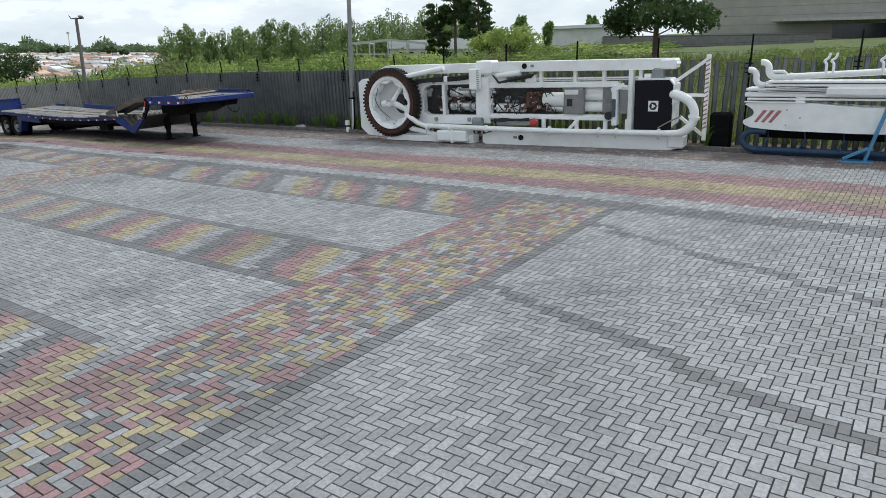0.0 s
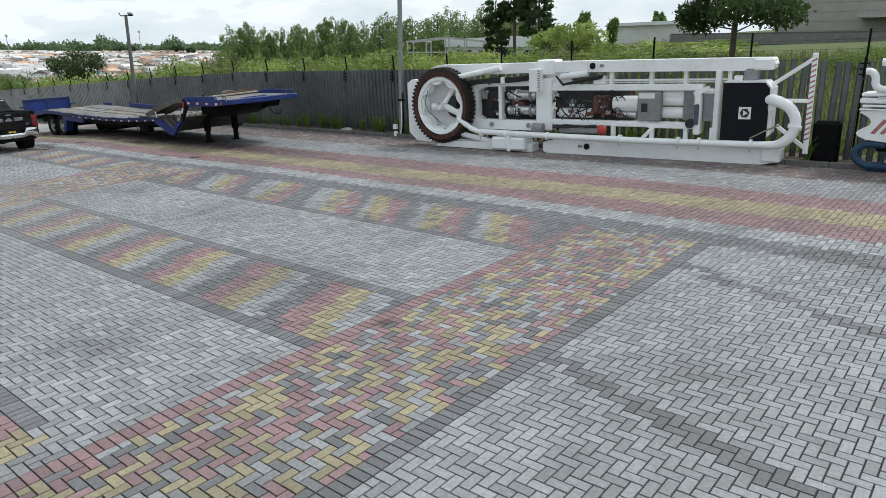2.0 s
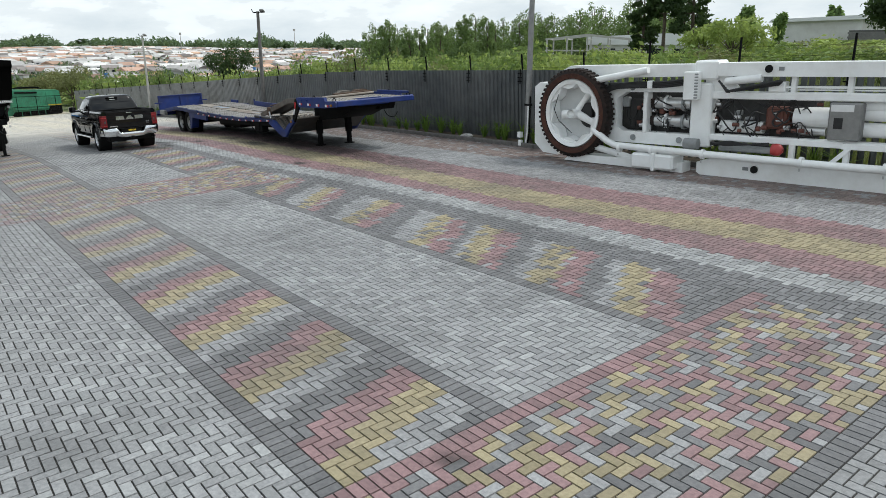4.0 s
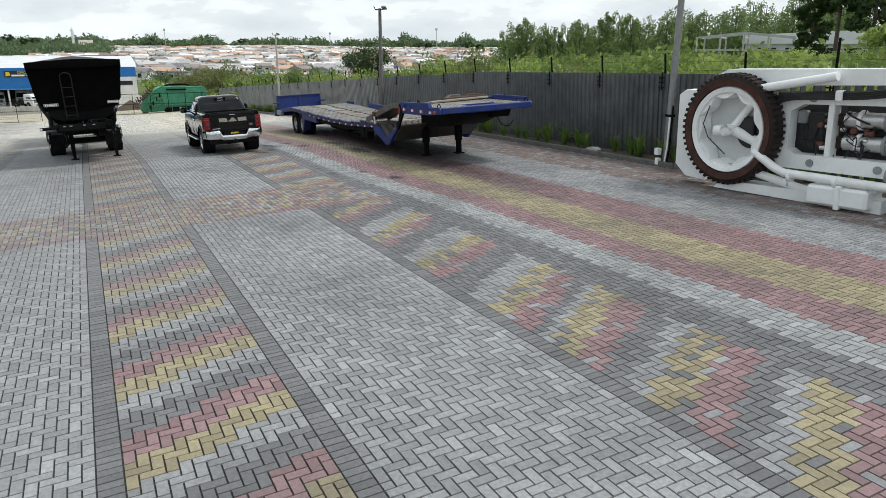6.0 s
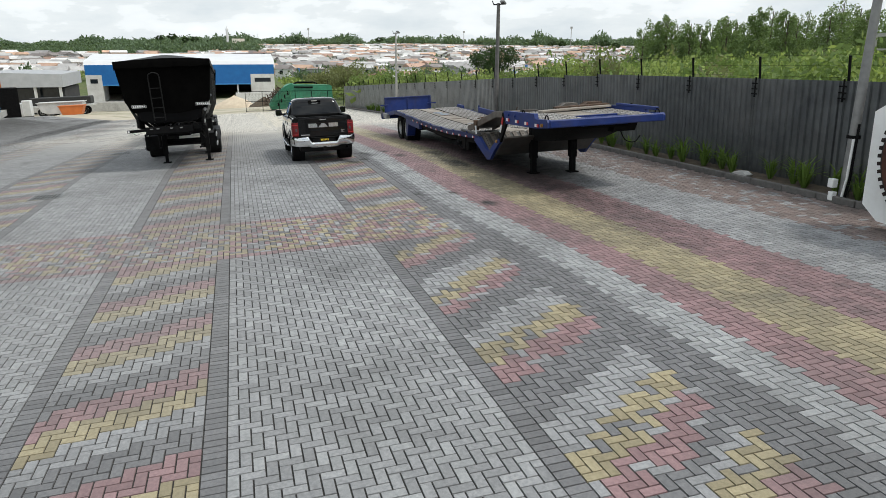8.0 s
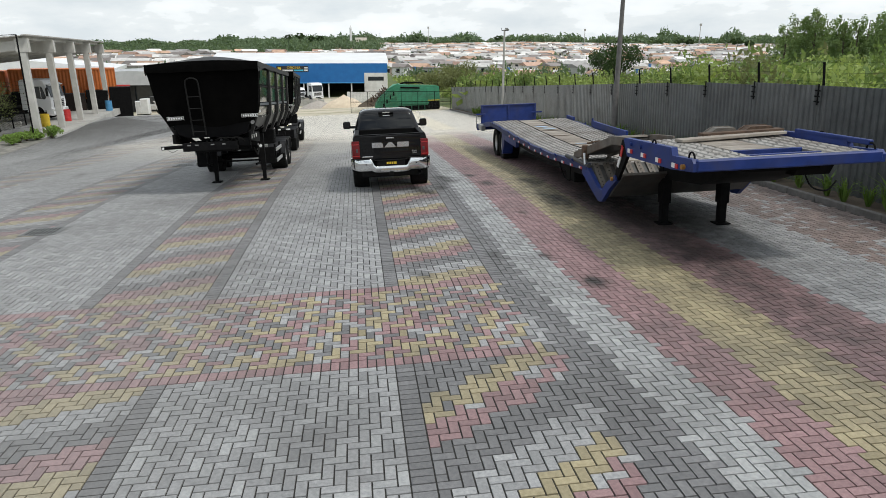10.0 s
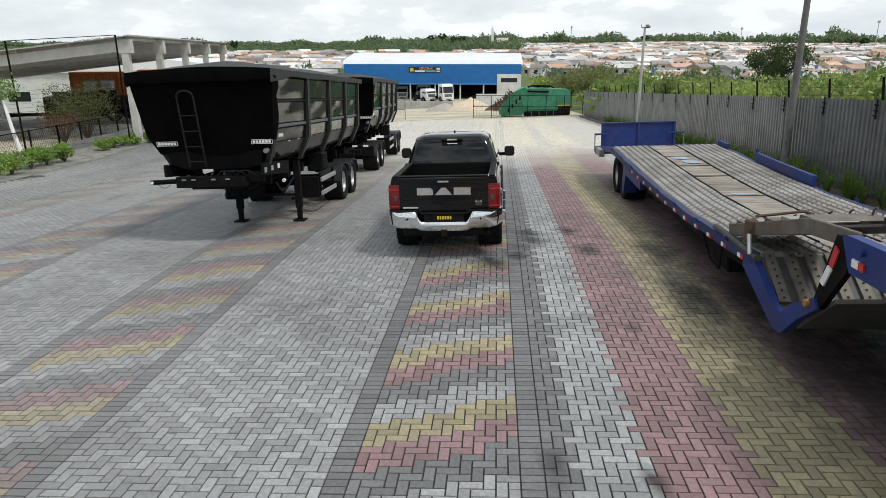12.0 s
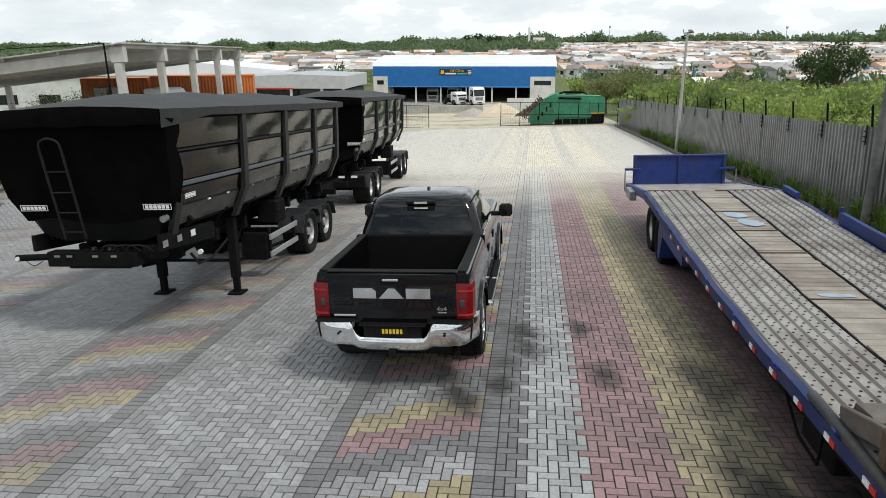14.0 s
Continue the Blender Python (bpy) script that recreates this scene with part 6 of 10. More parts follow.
for i in range(9):
    a = radians(40 * i + 20)
    c, s = math.cos(a), math.sin(a)
    lobe = Geo()
    rings_ = []
    for u in (0, 0.5, 1.0):
        rr = 0.80 - 0.02 * u
        rings_.append([(WX + rr * math.cos(a + w), -0.20 + 0.30 * u + 0.04 * math.cos(4.6 * w), WZ + rr * math.sin(a + w)) for w in np.linspace(-0.33, 0.33, 7)] +
                      [(WX + (rr - 0.13 * math.cos(w * 4.6)) * math.cos(a + w), -0.20 + 0.30 * u, WZ + (rr - 0.13 * math.cos(w * 4.6)) * math.sin(a + w)) for w in np.linspace(0.32, -0.32, 7)])
    lobe.loft(rings_)
    part("lobe", lobe, WHITE, wheel)
# back of the wheel in a greyer white that carries its shade
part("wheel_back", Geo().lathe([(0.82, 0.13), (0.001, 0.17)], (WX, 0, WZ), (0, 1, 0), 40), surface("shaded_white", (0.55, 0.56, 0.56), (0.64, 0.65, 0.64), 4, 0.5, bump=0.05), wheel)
part("spoke", Geo().cyl((WX, -0.05, WZ), (WX + 0.42, 0.12, WZ + 0.62), 0.085, n=14), WHITE, wheel)
part("spoke", Geo().cyl((WX, -0.05, WZ), (WX + 0.66, 0.12, WZ - 0.30), 0.11, n=14), WHITE, wheel)
part("spoke", Geo().cyl((WX - 0.35, -0.18, WZ - 0.05), (WX + 0.1, -0.05, WZ), 0.12, n=14), WHITE, wheel)
part("drive_motor", Geo().box(WX + 0.12, WX + 0.5, 0.0, 0.12, WZ - 0.2, WZ + 0.28, 0.05), HOSE, wheel)
part("cable", Geo().tube([(WX - 0.5, -0.2, WZ + 0.5), (WX - 0.62, -0.24, WZ + 0.1), (WX - 0.5, -0.2, WZ - 0.2), (WX - 0.1, -0.1, WZ - 0.55)], 0.012, 5), HOSE, wheel)
# rounded end plate and chassis plates
I("end_plate", Geo().prism([(-6.56, 0.42), (-6.25, 0.16), (-5.7, 0.12), (-5.7, 2.12), (-6.35, 2.14), (-6.54, 2.02)], "y", 0.02, 0.32))
chas = Geo().prism([(-4.3, 0.72), (-4.5, 1.0), (-4.5, 1.6), (-4.15, 2.0), (-3.4, 2.12), (-1.5, 2.12), (-1.5, 1.92), (-3.5, 1.90), (-3.78, 1.75), (-3.78, 1.0), (-3.6, 0.90), (-1.5, 0.90), (-1.5, 0.60), (-4.0, 0.60)], "y", 0.16, 0.44)
I("chassis_plate", chas, label="white chassis plate with openings")
I("chassis_post", Geo().box(-2.98, -2.86, 0.14, 0.42, 0.88, 1.94, 0.02))
I("chassis_post", Geo().box(-1.62, -1.08, 0.10, 0.46, 0.62, 2.14, 0.04))
I("chassis_rail", Geo().box(-1.1, 3.4, 0.16, 0.40, 1.78, 1.95, 0.02))
I("chassis_rail", Geo().box(-1.1, 3.2, 0.16, 0.40, 0.80, 0.95, 0.02))
# the shade of the openings is put into the dark back plates
DARK_RECESS = surface("shaded_recess", (0.03, 0.03, 0.03), (0.07, 0.068, 0.065), 5, 0.7, bump=0.2)
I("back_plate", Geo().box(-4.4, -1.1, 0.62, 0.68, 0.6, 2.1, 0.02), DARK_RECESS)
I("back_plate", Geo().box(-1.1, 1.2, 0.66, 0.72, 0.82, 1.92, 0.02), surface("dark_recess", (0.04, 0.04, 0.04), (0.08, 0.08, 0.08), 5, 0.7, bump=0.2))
for x, z in ((-3.3, 2.02), (-3.25, 0.75), (-1.9, 0.75)):
    I("plug", Geo().cyl((x, 0.12, z), (x, 0.18, z), 0.075, n=16), GREY_P)
# pumps, motors and hoses in the openings
for k, z in enumerate((1.18, 1.62)):
    I("motor", Geo().cyl((-2.72, 0.42, z), (-1.72, 0.42, z), 0.15, n=18), SILVER)
    I("motor_flange", Geo().cyl((-2.45, 0.42, z), (-2.38, 0.42, z), 0.19, n=18), WHITE)
    I("motor_flange", Geo().cyl((-1.95, 0.42, z), (-1.88, 0.42, z), 0.19, n=18), GREY_P)
    I("valve", Geo().box(-2.85, -2.7, 0.30, 0.5, z - 0.12, z + 0.12, 0.02), RUST)
I("pump", Geo().box(-3.5, -3.12, 0.35, 0.55, 1.0, 1.72, 0.04), HOSE)
I("pump", Geo().box(-3.72, -3.52, 0.32, 0.5, 1.50, 1.76, 0.03), GREY_P)
I("gearbox", Geo().box(0.18, 0.72, 0.30, 0.58, 1.12, 1.62, 0.05), BROWN_P, "rusty brown gearbox")
I("gearbox_cover", Geo().box(0.28, 0.58, 0.26, 0.32, 1.2, 1.54, 0.03), BROWN_P)
I("electric_box", Geo().box(1.62, 2.28, 0.08, 0.34, 0.98, 1.76, 0.03), STEEL, "grey steel electric box")
I("electric_box_slot", Geo().box(1.74, 1.92, 0.068, 0.082, 1.22, 1.45, 0.004), HOSE)
I("electric_box_label", Geo().box(1.66, 2.12, 0.068, 0.080, 1.58, 1.72, 0.004), SIGN_WHITE)
for z in (1.18, 1.52, 1.66):
    I("cylinder", Geo().cyl((2.2, 0.46, z), (3.6, 0.46, z), 0.155, n=20))
I("cylinder", Geo().cyl((-0.95, 0.48, 1.12), (0.1, 0.48, 1.12), 0.14, n=18))
I("cylinder", Geo().cyl((0.8, 0.50, 1.40), (1.6, 0.50, 1.40), 0.22, n=20))
I("cylinder", Geo().cyl((0.9, 0.46, 1.10), (1.5, 0.46, 1.10), 0.10, n=16), SILVER)
rng_m = random.Random(5)
for k in range(22):
    x0 = rng_m.uniform(-1.0, 0.9)
    z0 = rng_m.uniform(1.0, 1.75)
    pts = [(x0, 0.30, z0), (x0 + rng_m.uniform(-0.1, 0.3), 0.18, z0 + rng_m.uniform(-0.3, 0.2)), (x0 + rng_m.uniform(0.1, 0.5), 0.22, z0 + rng_m.uniform(-0.4, 0.3)), (x0 + rng_m.uniform(0.2, 0.7), 0.40, min(1.8, max(0.95, z0 + rng_m.uniform(-0.3, 0.3))))]
    I("hose", Geo().tube(smooth_path(pts), rng_m.choice((0.011, 0.014, 0.019)), 6), HOSE, smooth=60)
for k in range(7):
    z = 2.02 + 0.035 * (k % 4)
    I("hose", Geo().tube(smooth_path([(-4.3, 0.1, 1.55 + 0.05 * k), (-3.9, -0.02, 1.95 + 0.02 * k), (-3.2, -0.04, z + 0.02), (-2.3, 0.0, z + 0.04), (-1.6, 0.02, z + 0.12)]), 0.032, 6), HOSE, smooth=60)
for k in range(6):
    I("hose", Geo().tube(smooth_path([(-0.9 + 0.06 * k, 0.05, 2.2 - 0.05 * k), (-0.6, 0.0, 1.98), (0.0 + 0.1 * k, 0.05, 2.05 + 0.03 * k), (0.5, 0.1, 2.12)]), 0.024, 6), HOSE, smooth=60)
for k in range(16):
    x0, z0 = rng_m.uniform(-3.6, -1.7), rng_m.uniform(0.98, 1.8)
    I("hose", Geo().tube(smooth_path([(x0, 0.36, z0), (x0 + rng_m.uniform(-0.1, 0.2), 0.24, z0 + rng_m.uniform(-0.25, 0.2)), (x0 + rng_m.uniform(0.1, 0.4), 0.26, z0 + rng_m.uniform(-0.3, 0.2)), (x0 + rng_m.uniform(0.2, 0.5), 0.45, min(1.85, max(0.95, z0 + rng_m.uniform(-0.3, 0.3))))]), rng_m.choice((0.010, 0.013, 0.018)), 6), HOSE, smooth=60)
for k in range(26):
    x0, z0 = rng_m.uniform(-3.5, 1.4), rng_m.uniform(1.02, 1.7)
    I("fitting", Geo().cyl((x0, 0.30, z0), (x0 + rng_m.uniform(0.06, 0.16), 0.30, z0), rng_m.uniform(0.035, 0.06), n=8), SILVER if k % 2 else BROWN_P)
for k in range(24):
    x0, z0 = rng_m.uniform(-3.5, 1.4), rng_m.uniform(1.0, 1.7)
    I("valve", Geo().box(x0, x0 + rng_m.uniform(0.08, 0.2), 0.36, 0.5, z0, z0 + rng_m.uniform(0.06, 0.16), 0.012), (GREY_P, BROWN_P, HOSE)[k % 3])
I("hose_clamp", Geo().box(-2.75, -2.62, -0.10, 0.08, 2.0, 2.2, 0.02))
# finned cooler, valve block, braces by the hinge
fin = I("cooler", Geo().box(-1.72, -1.35, -0.14, 0.08, 1.76, 2.42, 0.02))
for k in range(9):
    part("fin", Geo().box(-1.42, -1.33, -0.155, -0.14, 1.80 + 0.068 * k, 1.83 + 0.068 * k), GREY_P, fin)
I("lift_cylinder", Geo().cyl((-0.75, 0.12, 2.18), (0.1, 0.12, 2.26), 0.09, n=16))
I("bracket", Geo().prism([(-1.3, 1.95), (-0.4, 1.95), (-0.7, 2.3), (-1.3, 2.3)], "y", 0.2, 0.3))
I("bracket", Geo().box(0.25, 0.62, 0.14, 0.4, 1.95, 2.18, 0.02))
# slim uprights and rails between the beams
for x in (0.78, 1.95, 2.9, 3.75, 4.05):
    I("upright", Geo().box(x - 0.055, x + 0.055, 0.2, 0.34, 1.92, 2.32, 0.01))
for x in (0.9, 2.05, 3.0, 3.7):
    I("upright", Geo().box(x - 0.055, x + 0.055, 0.10, 0.24, 0.42, 0.84, 0.01))
I("rail", Geo().beam((0.4, 0.26, 2.06), (4.1, 0.26, 2.06), 0.05, 0.05))
I("rail", Geo().beam((0.4, 0.30, 2.0), (4.1, 0.30, 2.0), 0.03, 0.03))
I("brace", Geo().beam((1.75, 0.1, 0.46), (2.15, 0.1, 0.86), 0.09, 0.09))
I("brace", Geo().beam((1.95, 0.14, 0.86), (3.3, 0.14, 0.86), 0.12, 0.12, 0.01))
I("grille", Geo().box(2.86, 3.18, 0.26, 0.36, 1.02, 1.80, 0.01), GREY_P)
for k in range(16):
    I("grille_slat", Geo().box(2.88, 3.16, 0.245, 0.262, 1.05 + 0.046 * k, 1.075 + 0.046 * k), STEEL)
I("grille", Geo().box(3.42, 3.72, 0.20, 0.32, 1.0, 1.70, 0.01), GREY_P)
I("frame_post", Geo().box(3.22, 3.40, 0.02, 0.34, 0.66, 1.86, 0.03))
I("frame_arm", Geo().beam((3.2, 0.1, 1.70), (3.6, 0.0, 1.86), 0.1, 0.12))
I("frame_post", Geo().box(3.72, 3.86, 0.06, 0.36, 0.5, 2.3, 0.02))
I("handle_box", Geo().box(3.24, 3.36, -0.03, 0.06, 0.92, 1.45, 0.02), surface("slate_plastic", (0.05, 0.07, 0.09), (0.08, 0.10, 0.12), 5, 0.5, bump=0.05))
I("knob", Geo().cyl((3.14, -0.02, 0.95), (3.14, 0.12, 0.95), 0.12, n=18), HOSE)
# the black radiator box
rad = I("radiator", Geo().prism([(4.02, 0.55), (5.0, 0.55), (5.18, 0.75), (5.18, 1.86), (5.0, 2.04), (4.02, 2.04)], "y", -0.16, 0.55))
part("radiator_core", Geo().prism([(4.0, 0.50), (5.05, 0.50), (5.12, 0.60), (5.12, 1.86), (5.0, 2.0), (4.0, 2.0)], "y", -0.20, -0.155), surface("black_mesh", (0.003, 0.003, 0.006), (0.008, 0.0075, 0.014), 30, 0.35, bump=0.2, bump_scale=120, spec=0.2), rad, "black radiator mesh")
part("badge", Geo().box(4.42, 4.72, -0.208, -0.20, 1.12, 1.42, 0.003), SIGN_WHITE, rad, "square silver badge with a plain dark mark")
part("badge_mark", Geo().prism([(4.57 + 0.12 * math.cos(radians(60 * k)), 1.27 + 0.12 * math.sin(radians(60 * k))) for k in range(6)], "y", -0.213, -0.209), HOSE, rad)
part("badge_mark", Geo().prism([(4.53, 1.20), (4.65, 1.27), (4.53, 1.34)], "y", -0.218, -0.214), SIGN_WHITE, rad)
I("filler_box", Geo().box(4.18, 4.40, 0.1, 0.4, 2.04, 2.16, 0.02))
I("filler_cap", Geo().prism([(4.42, 2.04), (4.75, 2.04), (4.75, 2.26), (4.68, 2.32), (4.49, 2.32), (4.42, 2.26)], "y", 0.1, 0.35), GREY_P)
# the long delivery pipe with clamps and elbow
pipe_pts = [(-4.3, -0.18, 0.92), (-4.15, -0.24, 0.86), (-3.75, -0.3, 0.66), (-3.5, -0.32, 0.58), (-1.0, -0.32, 0.53), (2.0, -0.32, 0.50), (5.0, -0.32, 0.52)] + arc((5.28, -0.32, 1.04), 0.52, -85, 70, 10) + [(5.36, -0.28, 1.57), (5.2, -0.2, 1.60), (5.12, -0.12, 1.60)]
I("delivery_pipe", Geo().tube(pipe_pts, [0.085] * 7 + [0.10, 0.115] + [0.13] * (len(pipe_pts) - 9), 14), label="long white delivery pipe with clamps", smooth=60)
for x in (-3.35, -2.4, -1.0, 1.3, 2.95, 3.5, 4.8):
    I("pipe_clamp", Geo().cyl((x - 0.035, -0.32, 0.525), (x + 0.035, -0.32, 0.525), 0.118, n=18))
    I("clamp_bolt", Geo().cyl((x, -0.40, 0.40), (x, -0.40, 0.34), 0.02, n=6), SILVER)
I("pipe_collar", Geo().cyl((5.78, -0.32, 0.94), (5.80, -0.32, 1.02), 0.165, n=18))
I("elbow_bracket", Geo().prism([(5.1, 1.3), (5.32, 1.42), (5.25, 1.72), (5.08, 1.7)], "y", -0.2, 0.0))
I("strap", Geo().tube([(4.75, -0.25, 0.66), (5.1, -0.36, 0.86), (5.44, -0.40, 1.02)], 0.02, 6), surface("webbing", (0.20, 0.19, 0.12), (0.28, 0.26, 0.17), 20, 0.9, bump=0.2))
I("red_valve", Geo().lathe([(0.02, -0.12), (0.12, -0.10), (0.14, 0.0), (0.12, 0.08), (0.06, 0.14), (0.02, 0.14)], (0.66, -0.10, 0.72), (1, 0, 0), 20), surface("red_paint", (0.36, 0.03, 0.03), (0.44, 0.05, 0.05), 9, 0.35, bump=0), "red pipe valve")
I("tray", Geo().box(-0.75, 0.55, -0.06, 0.4, 0.60, 0.72, 0.03), GREY_P)
I("grey_cap", Geo().cyl((-1.55, -0.2, 0.74), (-1.2, -0.2, 0.74), 0.13, n=18), GREY_P)
for k in range(4):
    I("hose", Geo().tube(smooth_path([(-0.95, -0.05, 0.72 + 0.02 * k), (-0.5, -0.14, 0.84 - 0.03 * k), (0.0, -0.1, 0.80), (0.45, -0.02, 0.78 + 0.02 * k)]), 0.022, 6), HOSE, smooth=60)
# outrigger gate with striped tape
I("gate_post", Geo().box(5.98, 6.10, -0.06, 0.06, 0.30, 2.66, 0.015))
I("gate_arm", Geo().beam((5.1, 0.1, 1.92), (6.0, 0.0, 2.52), 0.09, 0.09))
I("gate_arm", Geo().beam((5.35, 0.1, 1.56), (6.0, 0.0, 1.56), 0.08, 0.08))
I("gate_arm", Geo().beam((5.3, 0.1, 0.95), (6.0, 0.0, 0.45), 0.08, 0.08))
TAPE = surface("faded_red_tape", (0.36, 0.10, 0.10), (0.46, 0.2, 0.2), 9, 0.7, bump=0)
for k in range(16):
    z = 0.62 + 0.122 * k
    I("tape_stripe", Geo().prism([(5.985, z), (6.095, z + 0.06), (6.095, z + 0.10), (5.985, z + 0.04)], "y", -0.066, -0.0605), TAPE)
# plain dark box in the gap beside the gate post
I("dark_drum", Geo().box(6.12, 6.75, 0.32, 0.62, 0.02, 1.05, 0.1), DARK_STEEL)

# ---- the second white machine: stacked booms on a blue cradle ----
boom = thing("boom_stack", pose(-4.22, 20.15, 0, 0, 0, -1.0) @ Matrix.Diagonal((1.05, 1, 1.03, 1)), "stacked white machine booms and pipes on a blue cradle", "construction machine")
BLUE_T = surface("blue_tarp_frame", (0.008, 0.028, 0.065), (0.022, 0.065, 0.13), 6, 0.6, bump=0.3, bump_scale=12, dist=0.03, stain=(0.05, 0.07, 0.09), stain_amount=0.5)
BLUE_L = surface("light_blue_steel", (0.06, 0.20, 0.36), (0.09, 0.26, 0.44), 5, 0.45, bump=0.1)


def Bm(name, g, mat=WHITE, label="", smooth=32.0):
    return part(name, g, mat, boom, label, smooth)


Bm("main_boom", Geo().prism([(0.06, 1.30), (0.16, 1.25), (0.26, 1.17), (0.29, 1.09), (0.25, 1.02), (0.14, 0.95), (0.05, 0.90), (0.03, 0.85), (0.07, 0.79), (0.22, 0.72), (0.6, 0.68), (1.2, 0.655), (2.6, 0.64), (6.0, 0.68), (6.0, 1.20), (2.6, 1.27), (1.6, 1.35), (0.9, 1.36), (0.3, 1.35), (0.08, 1.34)], "y", -0.25, 0.35), label="white box boom with red warning stripes")
Bm("boom_lip", Geo().box(0.04, 1.45, -0.29, 0.38, 1.355, 1.385, 0.012))
for k in range(3):
    Bm("warning_stripe", Geo().prism([(0.30 + 0.17 * k, 0.86), (0.38 + 0.17 * k, 0.85), (0.60 + 0.17 * k, 1.16), (0.51 + 0.17 * k, 1.17)], "y", -0.256, -0.25), TAPE)
Bm("side_plate", Geo().prism([(0.95, 0.76), (1.42, 0.76), (1.52, 0.90), (1.50, 1.14), (1.40, 1.22), (0.95, 1.24)], "y", -0.262, -0.25), label="white side plate with rounded end")
for x, z in ((1.36, 0.99), (1.05, 1.18), (1.05, 0.80)):
    Bm("bolt", Geo().cyl((x, -0.275, z), (x, -0.26, z), 0.018, n=8), STEEL)
for z, x0, h in ((1.42, 0.08, 0.05), (1.50, 0.02, 0.11), (1.65, 0.04, 0.07), (1.76, 0.3, 0.05), (1.84, 0.5, 0.05)):
    Bm("boom_section", Geo().box(x0, 6.0, -0.22, 0.42, z, z + h, 0.02))
for k in range(3):
    Bm("guide_rod", Geo().tube([(0.35 + 0.2 * k, -0.25, 1.63 + 0.055 * k), (1.9, -0.25, 1.60 + 0.05 * k)], 0.016, 8), SILVER)
Bm("boom_section", Geo().box(1.86, 6.0, -0.30, 0.1, 1.53, 1.76, 0.05))
Bm("pipe", Geo().tube([(0.75, -0.1, 1.98), (6.0, -0.1, 2.24)], 0.078, 14))
Bm("pipe_collar", Geo().cyl((1.02, -0.1, 1.993), (1.08, -0.1, 1.996), 0.095, n=14))
Bm("pipe_elbow", Geo().tube([(0.85, -0.1, 1.985), (0.70, -0.1, 1.98)] + arc((0.70, -0.1, 2.16), 0.18, 270, 190, 6) + arc((0.36, -0.1, 2.20), 0.16, 0, 100, 6), 0.08, 14), smooth=60)
Bm("pipe_elbow", Geo().tube([(0.48, -0.2, 1.80)] + arc((0.42, -0.2, 1.96), 0.16, 260, 190, 5) + arc((0.10, -0.2, 2.02), 0.16, 0, 100, 6), 0.075, 14), smooth=60)
Bm("pipe_elbow", Geo().tube([(0.62, -0.12, 2.12), (0.86, -0.12, 2.12), (0.93, -0.12, 2.06), (0.93, -0.12, 1.98)], 0.045, 10), smooth=60)
for x in (1.80, 1.95, 2.95):
    Bm("hook", Geo().tube(smooth_path([(x, -0.2, 2.02), (x, -0.2, 2.28), (x - 0.05, -0.2, 2.36), (x + 0.03, -0.2, 2.44), (x + 0.06, -0.2, 2.55)]), 0.03, 8), smooth=60)
Bm("boom_lug", Geo().box(1.20, 1.42, -0.2, 0.1, 1.36, 1.52, 0.03))
Bm("cradle_wrap", Geo().tube(smooth_path([(0.6, -0.15, 0.60), (0.3, -0.15, 0.62), (0.08, -0.15, 0.5), (0.06, -0.15, 0.3), (0.25, -0.15, 0.15), (0.6, -0.15, 0.14), (3.0, -0.15, 0.15), (6.0, -0.15, 0.15)]), 0.082, 12), BLUE_T, "blue wrapped cradle tube", 60)
Bm("cradle_wrap", Geo().tube([(0.35, 0.4, 0.5), (6.0, 0.4, 0.5)], 0.12, 10), BLUE_T)
Bm("cradle_base", Geo().box(0.3, 6.0, -0.1, 0.45, 0.0, 0.10, 0.02), BLUE_T)
Bm("cradle_beam", Geo().box(0.4, 6.0, 0.2, 0.35, 0.42, 0.66, 0.02), DARK_STEEL)
for k in range(6):
    x = 0.55 + 0.85 * k
    Bm("cradle_strap", Geo().tube([(x, -0.24, 0.22), (x + 0.12, -0.22, 0.44), (x + 0.05, 0.1, 0.6)], 0.022, 6), BLUE_T)
Bm("stand_leg", Geo().beam((2.85, -0.45, 0.02), (3.35, -0.35, 2.0), 0.14, 0.07, 0.01), BLUE_L, "light blue steel stand leg")
Bm("stand_foot", Geo().beam((2.4, -0.5, 0.06), (2.9, -0.45, 0.34), 0.12, 0.07, 0.01), BLUE_L)
Bm("foot_plate", Geo().box(2.35, 3.05, -0.66, -0.3, 0.0, 0.03, 0.005), BLUE_L)


# ---- the workshop beyond the gate ----
SHEET_WHITE = surface("white_sheet", (0.70, 0.71, 0.72), (0.78, 0.79, 0.80), 1.2, 0.5, bump=0.05, stain=(0.45, 0.43, 0.40), stain_scale=0.3, stain_amount=0.3)
SHEET_BLUE = surface("bright_blue_sheet", (0.006, 0.115, 0.36), (0.010, 0.15, 0.43), 1.0, 0.4, bump=0.05)
PLASTER = surface("white_plaster", (0.60, 0.60, 0.58), (0.70, 0.70, 0.68), 1.0, 0.8, bump=0.1, stain=(0.35, 0.32, 0.28), stain_scale=0.3, stain_amount=0.5)
# the shade inside workshop and showroom is put into this colour
DARK_IN = surface("dark_interior", (0.02, 0.02, 0.022), (0.05, 0.05, 0.05), 1.0, 0.8, bump=0)
GLASS_D = surface("dark_window", (0.012, 0.016, 0.02), (0.02, 0.025, 0.03), 2.0, 0.08, 0.15, bump=0)
YELLOW = surface("yellow_paint", (0.62, 0.42, 0.02), (0.70, 0.50, 0.04), 4, 0.5, bump=0.05)


